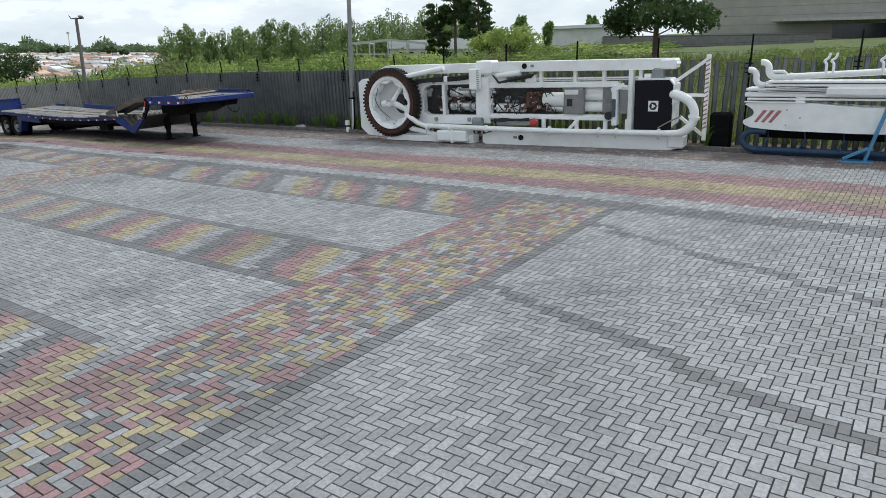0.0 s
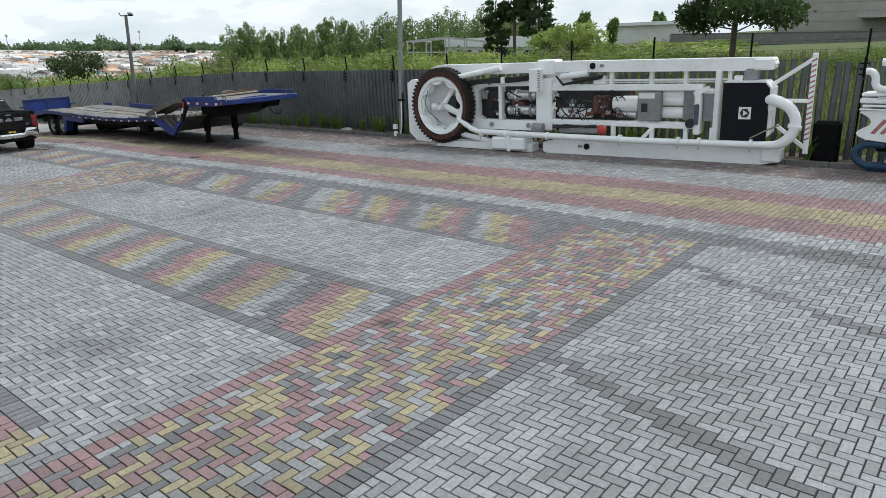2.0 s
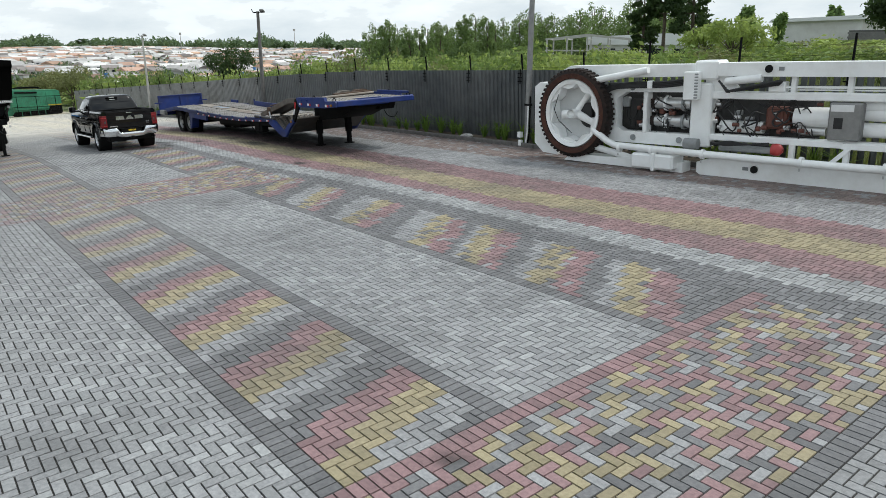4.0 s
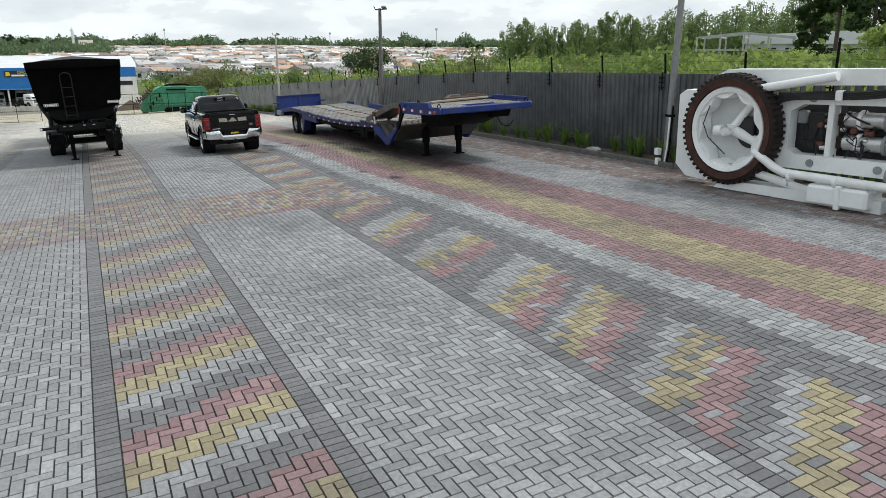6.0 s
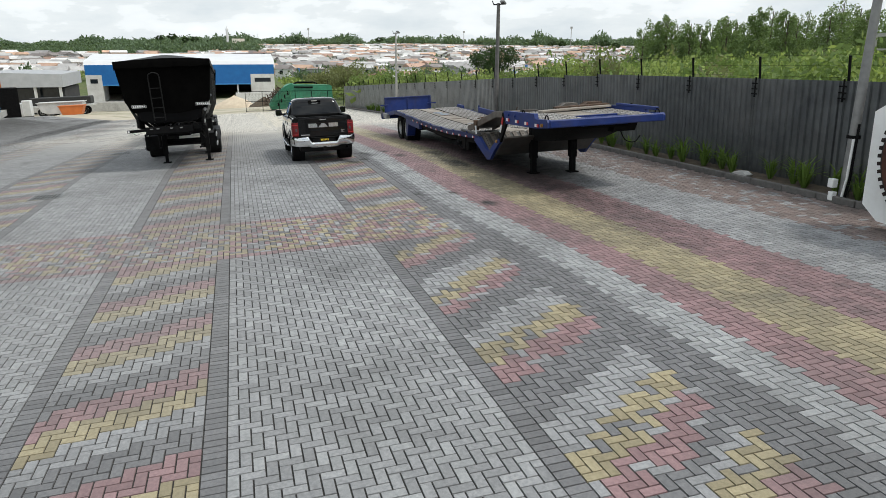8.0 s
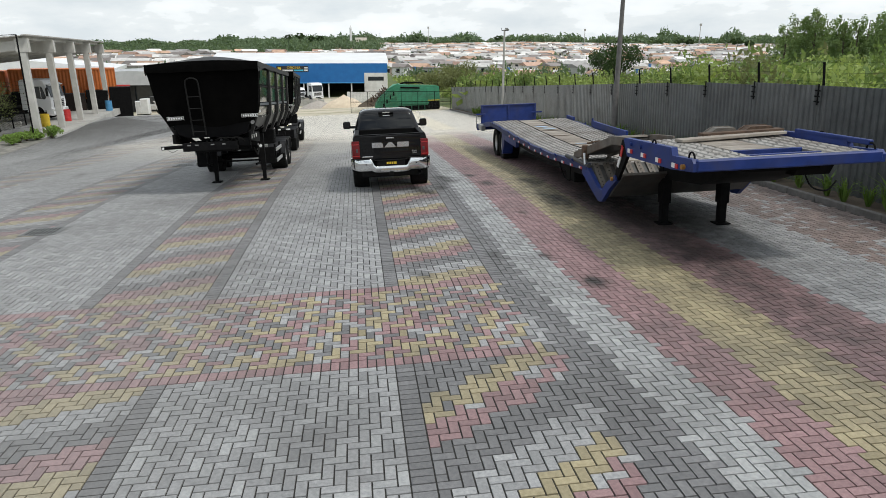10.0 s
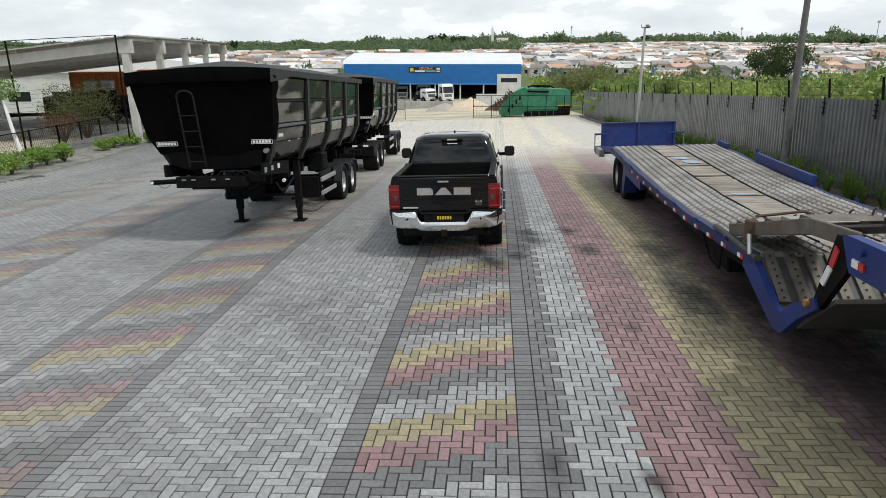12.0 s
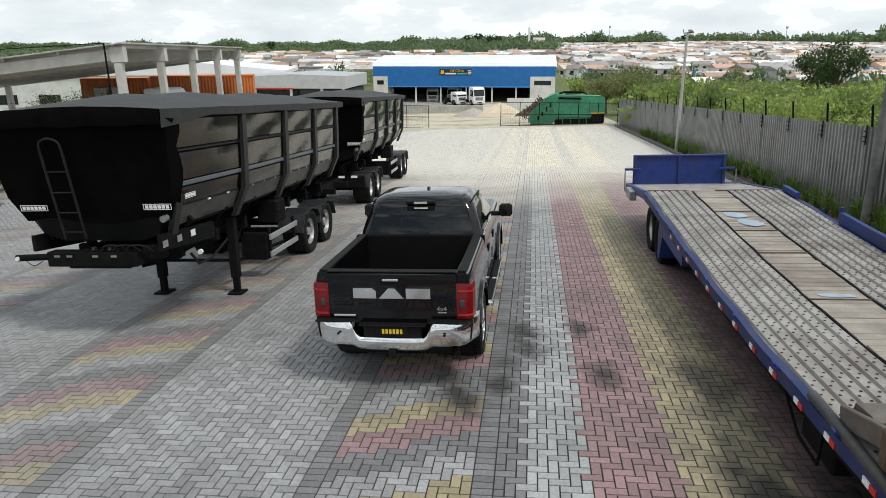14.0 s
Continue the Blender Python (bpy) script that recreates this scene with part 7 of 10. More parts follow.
def writing(name, text, size, material, parent, m, label=""):
    """Raised letters in the built-in font."""
    cu = bpy.data.curves.new(name, "FONT")
    cu.body, cu.size, cu.extrude, cu.align_x, cu.align_y = text, size, 0.01, "CENTER", "CENTER"
    tmp = bpy.data.objects.new(name, cu)
    me = bpy.data.meshes.new_from_object(tmp)
    bpy.data.objects.remove(tmp)
    me.materials.clear()
    me.materials.append(material)
    return part(name, me, None, parent, label, m=m)


BX, BZ = -166.0, -3.9
shop = thing("workshop", upright(BX, 0, BZ), "long white and blue steel workshop with open truck bays", "workshop")
Y0, Y1 = -20.4, 17.0
part("floor_slab", Geo().box(-24, 1.0, Y0, Y1, -0.3, 0.05), CONCRETE, shop)
part("back_wall", Geo().box(-24, -23.7, Y0, Y1, 0, 7.2), DARK_IN, shop)
part("side_wall", Geo().box(-24, -0.1, Y0, Y0 + 0.3, 0, 7.2), PLASTER, shop)
part("side_wall", Geo().box(-24, -0.1, Y1 - 0.3, Y1, 0, 7.2), PLASTER, shop)
part("roof", Geo().prism([(-24.5, 7.4), (0.15, 7.3), (-0.6, 8.1), (-12, 9.4), (-24.5, 8.0)], "y", Y0 - 0.2, Y1 + 0.2), SHEET_WHITE, shop, "white steel roof")
part("fascia", Geo().box(-0.1, 0.15, Y0, Y1, 4.9, 7.4), SHEET_BLUE, shop, "bright blue sheet fascia")
part("fascia", Geo().box(-0.1, 0.14, Y0 + 3.0, Y1 - 5.0, 3.45, 4.9), SHEET_BLUE, shop)
part("fascia_trim", Geo().box(-0.1, 0.22, Y0 + 3.0, Y1 - 5.0, 3.25, 3.45), surface("light_blue_trim", (0.05, 0.25, 0.55), (0.07, 0.30, 0.6), 2, 0.4, bump=0), shop)
for a, b in ((Y0, Y0 + 3.0), (Y1 - 5.0, Y1)):
    blk = part("office_block", Geo().box(-6, 0.2, a, b, 0, 5.4, 0.02), PLASTER, shop, "white plastered office block")
    part("window", Geo().box(0.2, 0.24, a + 0.8, b - 0.8, 3.75, 4.6), GLASS_D, blk)
for y in (-11.5, -6.3, -1.0, 4.3, 9.2):
    part("column", Geo().box(-0.3, 0.0, y - 0.14, y + 0.14, 0, 3.4), PLASTER, shop)
sign = part("sign_board", Geo().box(0.15, 0.22, -6.5, 0.2, 5.65, 6.85, 0.01), surface("sign_black", (0.01, 0.01, 0.012), (0.02, 0.02, 0.022), 3, 0.5, bump=0), shop)
writing("lettering", "OFICINA", 0.72, YELLOW, sign, pose(0.24, -2.9, 6.5, 90, 0, 90), "yellow lettering")
for k, (a, b) in enumerate(((-5.3, -3.1), (-2.9, -0.9))):
    part("sign_bar", Geo().box(0.22, 0.24, a, b, 5.82, 6.12), SIGN_WHITE if k == 0 else surface("cyan_bar", (0.05, 0.42, 0.55), (0.08, 0.46, 0.6), 3, 0.5, bump=0), sign)
for k in range(3):
    part("sign_bar", Geo().box(0.22, 0.24, -0.7, 0.05, 5.85 + 0.3 * k, 6.02 + 0.3 * k), SIGN_WHITE, sign)
part("sign_mark", Geo().prism([(-6.3, 5.85), (-5.5, 5.95), (-5.6, 6.6), (-6.2, 6.65)], "x", 0.22, 0.24), YELLOW, sign)


def cab_truck(x, y, z, rz, label, tall=1.0, material=None):
    """A cab-over lorry, its front towards local x."""
    t = thing("lorry", upright(x, y, z, rz), label, "lorry")
    mt = material or SHEET_WHITE
    top = 3.0 * tall
    waist = 1.72
    arch_c, arch_r = -0.92, 0.66
    low_edge = [(arch_c + arch_r * math.cos(a), 0.51 + arch_r * math.sin(a)) for a in (radians(180 - 15 * k) for k in range(2, 11))]
    side = [(-2.0, 0.80)] + [p for p in low_edge if p[1] > 0.80] + [(0.0, 0.80), (0.26, 0.86), (0.31, 1.25), (0.27, waist), (0.02, top - 0.38), (-0.14, top - 0.12), (-0.42, top), (-1.85, top), (-2.0, top - 0.12)]
    cab = Geo()
    rings = []
    for yy, k in ((-1.22, 0.975), (-1.17, 1.0), (-0.6, 1.012), (0.0, 1.016), (0.6, 1.012), (1.17, 1.0), (1.22, 0.975)):
        rings.append([(-0.85 + (px_ + 0.85) * k, yy, 0.5 + (pz - 0.5) * (k if k < 1 else 1.0)) for px_, pz in side])
    cab.loft(rings)
    body = part("cab", cab, mt, t, smooth=40)
    part("windscreen", Geo().prism([(0.295, waist + 0.06), (0.325, waist + 0.06), (0.075, top - 0.42), (0.02, top - 0.42)], "y", -1.06, 1.06), GLASS_D, t)
    for s in (-1, 1):
        part("wiper", Geo().tube([(0.335, s * 0.15, waist + 0.08), (0.27, s * 0.75, waist + 0.30)], 0.014, 5), DARK_STEEL, t)
    part("sun_visor", Geo().prism([(0.06, top - 0.42), (0.26, top - 0.46), (0.28, top - 0.42), (0.0, top - 0.30)], "y", -1.1, 1.1), mt, t)
    grille = part("grille", Geo().box(0.30, 0.335, -0.82, 0.82, 0.98, 1.56, 0.02), DARK_STEEL, t)
    for k in range(4):
        part("grille_bar", Geo().box(0.33, 0.365, -0.78, 0.78, 1.03 + 0.14 * k, 1.075 + 0.14 * k, 0.008), SILVER, grille)
    bump = Geo().prism([(-0.16, 0.42), (0.30, 0.36), (0.42, 0.46), (0.40, 0.90), (-0.16, 0.90)], "y", -1.22, 1.22)
    bumper = part("bumper", bump, mt, t)
    part("air_intake", Geo().box(0.40, 0.43, -0.55, 0.55, 0.48, 0.66, 0.01), DARK_STEEL, bumper)
    for s in (-1, 1):
        part("headlamp", Geo().box(0.34, 0.435, s * 0.93 - 0.22, s * 0.93 + 0.22, 0.70, 0.86, 0.03), SILVER, bumper)
        w = part("side_window", Geo().prism([(-1.25, waist + 0.05), (-0.12, waist - 0.08), (-0.02, waist + 0.10), (-0.26, top - 0.52), (-1.25, top - 0.52)], "y", s * 1.222 - 0.012, s * 1.222 + 0.012), GLASS_D, t)
        part("window_bar", Geo().box(-0.42, -0.385, s * 1.235 - 0.006, s * 1.235 + 0.006, waist, top - 0.54), mt, w)
        part("door_seam", Geo().box(-1.34, -1.325, s * 1.223 - 0.004, s * 1.223 + 0.004, 1.0, top - 0.40), DARK_STEEL, t)
        part("door_handle", Geo().box(-1.24, -1.05, s * 1.235 - 0.015, s * 1.235 + 0.015, 1.52, 1.58, 0.006), DARK_STEEL, t)
        for k in range(2):
            part("step", Geo().box(-0.22, 0.20, s * 1.10 - 0.10, s * 1.10 + 0.10, 0.46 + 0.24 * k, 0.52 + 0.24 * k, 0.01), DARK_STEEL, t)
        arm = part("mirror_arm", Geo().tube([(0.05, s * 1.20, top - 0.55), (0.24, s * 1.40, top - 0.58), (0.22, s * 1.40, waist + 0.1)], 0.018, 6), DARK_STEEL, t)
        part("mirror", Geo().box(0.14, 0.24, s * 1.42 - 0.11, s * 1.42 + 0.11, waist + 0.18, top - 0.62, 0.03), DARK_STEEL, arm)
        lip = Geo()
        ring = []
        for k in range(13):
            a = radians(12 + 13 * k)
            ring.append([(arch_c + q * math.cos(a), s * yy, 0.51 + q * math.sin(a)) for q, yy in ((arch_r - 0.03, 0.9), (arch_r - 0.03, 1.25), (arch_r + 0.05, 1.25), (arch_r + 0.05, 0.9))])
        lip.loft(ring)
        part("wheel_arch", lip, mt, t)
        truck_wheel(t, arch_c, s * 1.0)
        truck_wheel(t, -4.4, s * 1.0)
        part("fuel_tank", Geo().box(-3.5, -2.4, s * 0.9 - 0.28, s * 0.9 + 0.28, 0.45, 1.0, 0.08), DARK_STEEL, t)
    part("chassis", Geo().box(-5.4, -0.5, -0.45, 0.45, 0.6, 0.95), DARK_STEEL, t)
    part("coupling_plate", Geo().prism([(-4.9, 0.96), (-3.9, 0.96), (-4.0, 1.12), (-4.8, 1.12)], "y", -0.4, 0.4), DARK_STEEL, t)
    part("air_stack", Geo().box(-2.35, -2.08, 0.5, 0.85, 0.95, top - 0.2, 0.03), DARK_STEEL, t)
    return t


cab_truck(-160, -1.4, BZ, 40, "small white lorry cab outside the workshop", 0.85)
cab_truck(-158, 2.2, BZ, 30, "white tractor unit outside the workshop", 1.15)
cab_truck(-170, -8.6, BZ, 5, "white lorry inside a workshop bay", 1.0)
cab_truck(-171, -4.4, BZ, -20, "white lorry inside a workshop bay", 1.05)

lot_wall = Geo().box(-0.15, 0.15, -9.0, 0.0, -0.5, 1.9, 0.02)
tagged(part("boundary_wall", lot_wall, PLASTER, m=upright(-135, 17.6, -3.75)), "low white plastered boundary wall", "wall", kind="structure")
tagged(part("boundary_wall", Geo().box(-0.15, 0.15, -30.0, 0.0, -0.5, 1.0, 0.02), CONCRETE, m=upright(-138, 4.5, -3.8)), "low grey boundary wall of concrete blocks", "wall", kind="structure")


def heap(x, y, r, h, seed, label, mat):
    g = Geo()
    rings = []
    for k in range(7):
        f = k / 6
        ring = []
        for i in range(22):
            a = 2 * math.pi * i / 22
            rr = r * (1 - f) ** 0.8 * (1 + 0.22 * noise.noise((math.cos(a) * 1.3, math.sin(a) * 1.3, seed + f)))
            ring.append((rr * math.cos(a) * 0.6 + 0.001, rr * math.sin(a) + 0.001 * i, h * f * (1 + 0.12 * noise.noise((a, f * 3, seed)))))
        rings.append(ring)
    g.loft(rings)
    return tagged(part("heap", g, mat, m=pose(x, y, ground_z(x) - 0.05)), label, "heap")


SANDY = surface("pale_sand", (0.56, 0.46, 0.34), (0.68, 0.58, 0.45), 2, 0.95, bump=0.6, bump_scale=6, dist=0.1)
heap(-118, 8.4, 3.6, 1.9, 1, "pale heap of building sand", SANDY)
heap(-120, 4.4, 3.0, 1.2, 2, "low spread heap of pale rubble", surface("rubble", (0.34, 0.31, 0.28), (0.46, 0.42, 0.38), 3, 0.95, bump=0.8, bump_scale=5, dist=0.15))
heap(-117, 12.6, 2.4, 1.4, 3, "heap of brown rubble and earth", SOIL)

# ---- gate leaves at the end of the paving ----
def gate_leaf(x, y0, y1, label):
    t = thing("mesh_gate", upright(x, y0, ground_z(x)), label, "gate", "mesh gate leaves")
    w = y1 - y0
    for y in [w * k / max(2, round(w / 1.9)) for k in range(max(2, round(w / 1.9)) + 1)]:
        part("gate_post", Geo().box(-0.03, 0.03, y - 0.03, y + 0.03, 0, 2.35), DARK_STEEL, t)
    for z in (0.1, 1.2, 2.32):
        part("gate_rail", Geo().box(-0.025, 0.025, 0, w, z - 0.025, z + 0.025), DARK_STEEL, t)
    n = int(w / 0.16)
    g = Geo()
    for i in range(n):
        g.box(-0.005, 0.005, i * w / n - 0.004, i * w / n + 0.004, 0.1, 2.3)
    for i in range(13):
        g.box(-0.005, 0.005, 0, w, 0.1 + 0.17 * i, 0.106 + 0.17 * i)
    tagged(part("mesh", g, GALV_D, t), kind="stuff")
    return t


gate_leaf(-91.4, 9.6, 20.9, "long dark steel mesh gate before the refuse truck body")
gate_leaf(-92.0, -2.2, 2.3, "open dark steel mesh gate leaf")

# ---- green refuse compactor body ----
GREEN = surface("green_paint", (0.035, 0.22, 0.12), (0.055, 0.29, 0.165), 2.5, 0.45, bump=0.1, stain=(0.03, 0.05, 0.035), stain_scale=0.8, stain_amount=0.6)
GREEN_L = surface("light_green_paint", (0.05, 0.24, 0.12), (0.08, 0.30, 0.16), 2.5, 0.4, bump=0.1)
comp = thing("refuse_compactor", pose(-93.2, 12.75, ground_z(-93.2), 0, 0, 1.0), "green refuse truck body standing by the fence", "refuse truck")
part("body", Geo().prism([(2.2, 0.55), (6.9, 0.55), (7.0, 1.2), (6.95, 2.55), (6.7, 2.66), (2.7, 2.92), (2.0, 2.75)], "x", -1.25, 1.25), GREEN, comp)
tail_c = part("tailgate", Geo().prism([(-0.25, 0.18), (1.9, 0.16), (2.3, 0.6), (2.15, 2.75), (2.55, 3.0), (1.9, 2.95), (1.2, 2.45), (0.4, 1.75), (-0.2, 1.05), (-0.4, 0.5)], "x", -1.28, 1.28), GREEN, comp, "hooded ribbed green tailgate")
for k in range(6):
    f = k / 5
    part("tailgate_rib", Geo().beam((1.33, 0.3 + 1.55 * f, 0.2), (1.33, 0.55 + 1.75 * f, 1.75 + 1.05 * f ** 0.6), 0.07, 0.09), GREEN, tail_c)
for a, b in (((0.2, 0.5), (2.2, 1.2)), ((0.3, 1.2), (2.2, 1.9)), ((0.7, 2.0), (2.4, 2.35))):
    part("tailgate_brace", Geo().beam((1.35, a[0], a[1]), (1.35, b[0], b[1]), 0.06, 0.08), GREEN, tail_c)
for k in range(4):
    part("tailgate_bar", Geo().tube(smooth_path([(1.40, 0.15 + 0.16 * k, 0.35 + 0.28 * k), (1.44, 0.35 + 0.2 * k, 1.15 + 0.30 * k), (1.40, 1.0 + 0.25 * k, 1.95 + 0.22 * k), (1.38, 1.9 + 0.1 * k, 2.30 + 0.16 * k)]), 0.04, 7), GREEN, tail_c)
    part("tailgate_cleat", Geo().box(1.28, 1.42, 0.45 + 0.4 * k, 0.62 + 0.4 * k, 0.5 + 0.42 * k, 0.95 + 0.42 * k, 0.02), DARK_STEEL, tail_c)
for (ya, za), (yb, zb_) in (((-0.3, 0.5), (2.1, 1.1)), ((-0.1, 1.05), (2.1, 1.7)), ((0.4, 1.7), (2.2, 2.2)), ((1.1, 2.4), (1.5, 0.3)), ((0.4, 1.7), (0.7, 0.25)), ((1.9, 2.9), (2.2, 0.6))):
    part("tailgate_strut", Geo().beam((1.36, ya, za), (1.36, yb, zb_), 0.10, 0.12, 0.01), GREEN_L, tail_c, "lighter green strut")
part("top_edge", Geo().beam((1.22, 2.6, 2.86), (1.22, 6.7, 2.66), 0.12, 0.10, 0.02), GREEN_L, comp, "lighter green roof edge")
part("tailgate_hoop", Geo().tube(smooth_path([(1.42, -0.42, 0.3), (1.42, -0.3, 1.1), (1.42, 0.4, 1.85), (1.42, 1.3, 2.6), (1.42, 2.3, 3.05)]), 0.05, 8), GREEN, tail_c)
part("lift_ram", Geo().cyl((1.36, 2.5, 2.62), (1.36, 4.7, 2.5), 0.09, n=10), DARK_STEEL, comp)
part("side_recess", Geo().box(1.24, 1.28, 2.5, 4.8, 2.2, 2.42, 0.02), GREEN, comp)
part("side_post", Geo().box(1.24, 1.32, 5.55, 5.7, 0.6, 2.5, 0.01), GREEN, comp)
part("lower_rail", Geo().box(1.18, 1.40, 2.3, 5.7, 0.70, 0.98, 0.03), GREEN, comp)
part("lower_rail_top", Geo().box(1.19, 1.41, 2.3, 5.7, 0.982, 1.05, 0.01), GREEN_L, comp, "lighter green rail edge")
part("chassis", Geo().box(-1.1, 1.15, 2.2, 6.9, 0.04, 0.56, 0.02), DARK_STEEL, comp, "dark underframe on the ground")
part("yellow_stripe", Geo().box(1.3, 1.37, 5.6, 6.95, 1.02, 1.12), YELLOW, comp)
part("side_box", Geo().box(1.0, 1.34, 5.6, 6.95, 0.16, 0.98, 0.03), DARK_STEEL, comp)
for y in (2.9, 3.7, 4.5, 5.2):
    part("underframe_post", Geo().box(1.16, 1.22, y, y + 0.07, 0.02, 0.6), GREEN, comp)
part("roof_rack", Geo().tube([(0.9, 2.6, 2.98), (0.9, 3.2, 3.14), (0.9, 5.0, 3.06), (0.9, 5.3, 2.84)], 0.05, 8), DARK_STEEL, comp)
part("roof_rack", Geo().tube([(-0.7, 2.6, 2.98), (-0.7, 3.2, 3.14), (-0.7, 5.0, 3.06), (-0.7, 5.3, 2.84)], 0.05, 8), DARK_STEEL, comp)
part("roof_plate", Geo().box(-0.7, 0.9, 3.2, 5.0, 2.98, 3.08, 0.02), DARK_STEEL, comp)
rub = Geo()
rng_d = np.random.default_rng(91)
for k in range(90):
    f = rng_d.random()
    c = Vector((rng_d.uniform(-1.2, 1.3), -0.95 + 1.9 * f + rng_d.normal(0, 0.12), 0.55 + 2.0 * f ** 0.8 + rng_d.normal(0, 0.12)))
    rub.beam(c, c + Vector(rng_d.normal(0, 0.28, 3)), 0.05 + 0.1 * rng_d.random(), 0.04)
tagged(part("debris", rub, RUST_D, comp, "rusty scrap hanging from the tail"), kind="stuff")
part("hopper_mouth", Geo().prism([(-0.25, 0.1), (0.3, 0.1), (0.6, 1.7), (0.3, 1.9)], "x", -1.1, 1.1), DARK_STEEL, comp)
for k in range(7):
    part("hopper_bar", Geo().tube([(1.0 - 0.25 * k, -0.05, 0.1), (1.05 - 0.25 * k, 0.05 + 0.03 * (k % 3), 1.0), (1.0 - 0.25 * k, 0.4, 1.9)], 0.035, 6), RUST_D, comp)

# ---- open concrete shelter ----
SX, SY, SZ = -58.8, -9.6, -0.55
SA = 188.9
ROW_A = Matrix.Translation((SX, SY, SZ)) @ pose(0, 0, 0, 0, -0.9, SA)  # local x along the columns, local y towards +y side reversed
shelter = thing("concrete_shelter", ROW_A, "open precast concrete shelter with a flat sheet roof", "shelter")
CON_L = surface("precast_concrete", (0.42, 0.41, 0.38), (0.54, 0.53, 0.50), 1.5, 0.8, bump=0.2, stain=(0.26, 0.25, 0.23), stain_scale=0.5, stain_amount=0.5)
HT = 5.9


def roof_z(y):
    """Underside of the purlins, falling towards the back."""
    return HT - 0.087 * y


for k in range(5):
    x = 6.1 * k
    col = part("column", Geo().box(x - 0.22, x + 0.22, -0.20, 0.20, 0, HT - 0.75, 0.02), CON_L, shelter)
    part("column_head", Geo().prism([(x - 0.24, HT - 0.75), (x + 0.24, HT - 0.75), (x + 0.24, HT + 0.05), (x - 0.24, HT + 0.05)], "y", -0.42, 0.30), CON_L, shelter)
    part("beam", Geo().beam((x, 0.3, roof_z(0.3) - 0.33), (x, 21.5, roof_z(21.5) - 0.33), 0.28, 0.6, 0.02), CON_L, shelter)
    for y in (20.5,):
        part("column", Geo().box(x - 0.22, x + 0.22, y - 0.2, y + 0.2, 0, roof_z(y) - 0.6, 0.02), CON_L, shelter)
for k in range(8):
    y = 0.1 + 3.0 * k
    part("purlin", Geo().box(-0.2, 24.7, y - 0.07, y + 0.07, roof_z(y), roof_z(y) + 0.16), CON_L, shelter)
roof = Geo()
nr = 40
fall = Matrix.Translation((0, 0, HT)) @ pose(0, 0, 0, -4.97, 0, 0)
for k in range(nr):
    y = -0.5 + 22.5 * k / nr
    roof.box(-0.5, 24.9, y, y + 22.5 / nr * 0.55, 0.17, 0.24, 0, fall)
roof.box(-0.5, 24.9, -0.5, 22.0, 0.16, 0.19, 0, fall)
part("roof", roof, CONCRETE, shelter, "grey corrugated roof sheets")
part("floor_slab", Geo().box(-0.6, 26, -1.0, 22, -0.5, 0.02), CONCRETE, shelter)

# things stored round the shelter
ORANGE = surface("orange_container", (0.52, 0.13, 0.025), (0.62, 0.18, 0.04), 1.2, 0.55, bump=0.1, stain=(0.25, 0.09, 0.04), stain_scale=0.5, stain_amount=0.4)


def container(x, y, z, rz, length, label):
    t = thing("container", upright(x, y, z, rz), label, "container", "orange freight containers")
    n = int(length / 0.28)
    ring = []
    for i in range(n * 2 + 1):
        d = 0.05 if (i // 1) % 2 else 0.0
        ring.append([(i * length / (2 * n), 0.0 + d, 0.1), (i * length / (2 * n), 0.0 + d, 2.75), (i * length / (2 * n), 2.4 - d, 2.75), (i * length / (2 * n), 2.4 - d, 0.1)])
    part("shell", Geo().loft(ring), ORANGE, t, smooth=0)
    part("top_rail", Geo().box(0, length, -0.03, 2.43, 2.72, 2.85), ORANGE, t)
    part("bottom_rail", Geo().box(0, length, -0.03, 2.43, 0, 0.14), ORANGE, t)
    return t


container(-80.5, -27.2, 0.95, 108, 5.6, "short orange freight container raised on a trailer")
container(-82.3, -21.6, 0.95, 108, 9.0, "orange corrugated freight container raised on a trailer")
for cx, cy, ln in ((-80.9, -27.3, 5.6), (-82.7, -21.7, 9.0)):
    t = thing("container_chassis", upright(cx, cy, -0.6, 108), "dark steel trailer chassis carrying a container", "trailer")
    part("frame", Geo().box(0, ln, 0.5, 2.0, 1.1, 1.5, 0.02), DARK_STEEL, t)
    for lx_ in (0.8, 2.1, ln - 0.9):
        for s in (0.75, 1.75):
            part("tyre", TYRE_T, None, t, m=pose(lx_, s, 0.51))
dark_store = thing("dark_crates", upright(-78.7, -28.6, -0.6, 108), "row of dark stacked crates and pallets", "crates")
for k in range(9):
    part("crate", Geo().box(2.0 * k, 2.0 * k + 1.9, -0.9, 0.5, 0.0, 2.35 + 0.25 * (k % 3), 0.03), DARK_STEEL if k % 3 else RUST, dark_store)
for k, (x, y) in enumerate(((-80.3, -25.1), (-80.7, -23.7))):
    t = thing("liquid_tank", upright(x, y, 1.85, 108), "white caged plastic liquid tank on a crate", "tank", "caged tanks")
    part("tank", Geo().box(-0.5, 0.5, -0.6, 0.6, 0.1, 1.1, 0.06), PLASTER, t)
    for z in (0.15, 0.4, 0.65, 0.9, 1.12):
        part("cage_bar", Geo().box(-0.53, 0.53, -0.63, 0.63, z - 0.012, z + 0.012), STEEL, t)
cab_truck(-72.6, -13.95, -0.27, 86, "white tractor unit parked behind the columns of the shelter", 1.05)
DRUM_BLUE = surface("blue_drum", (0.05, 0.22, 0.42), (0.08, 0.28, 0.5), 3, 0.45, bump=0.05)
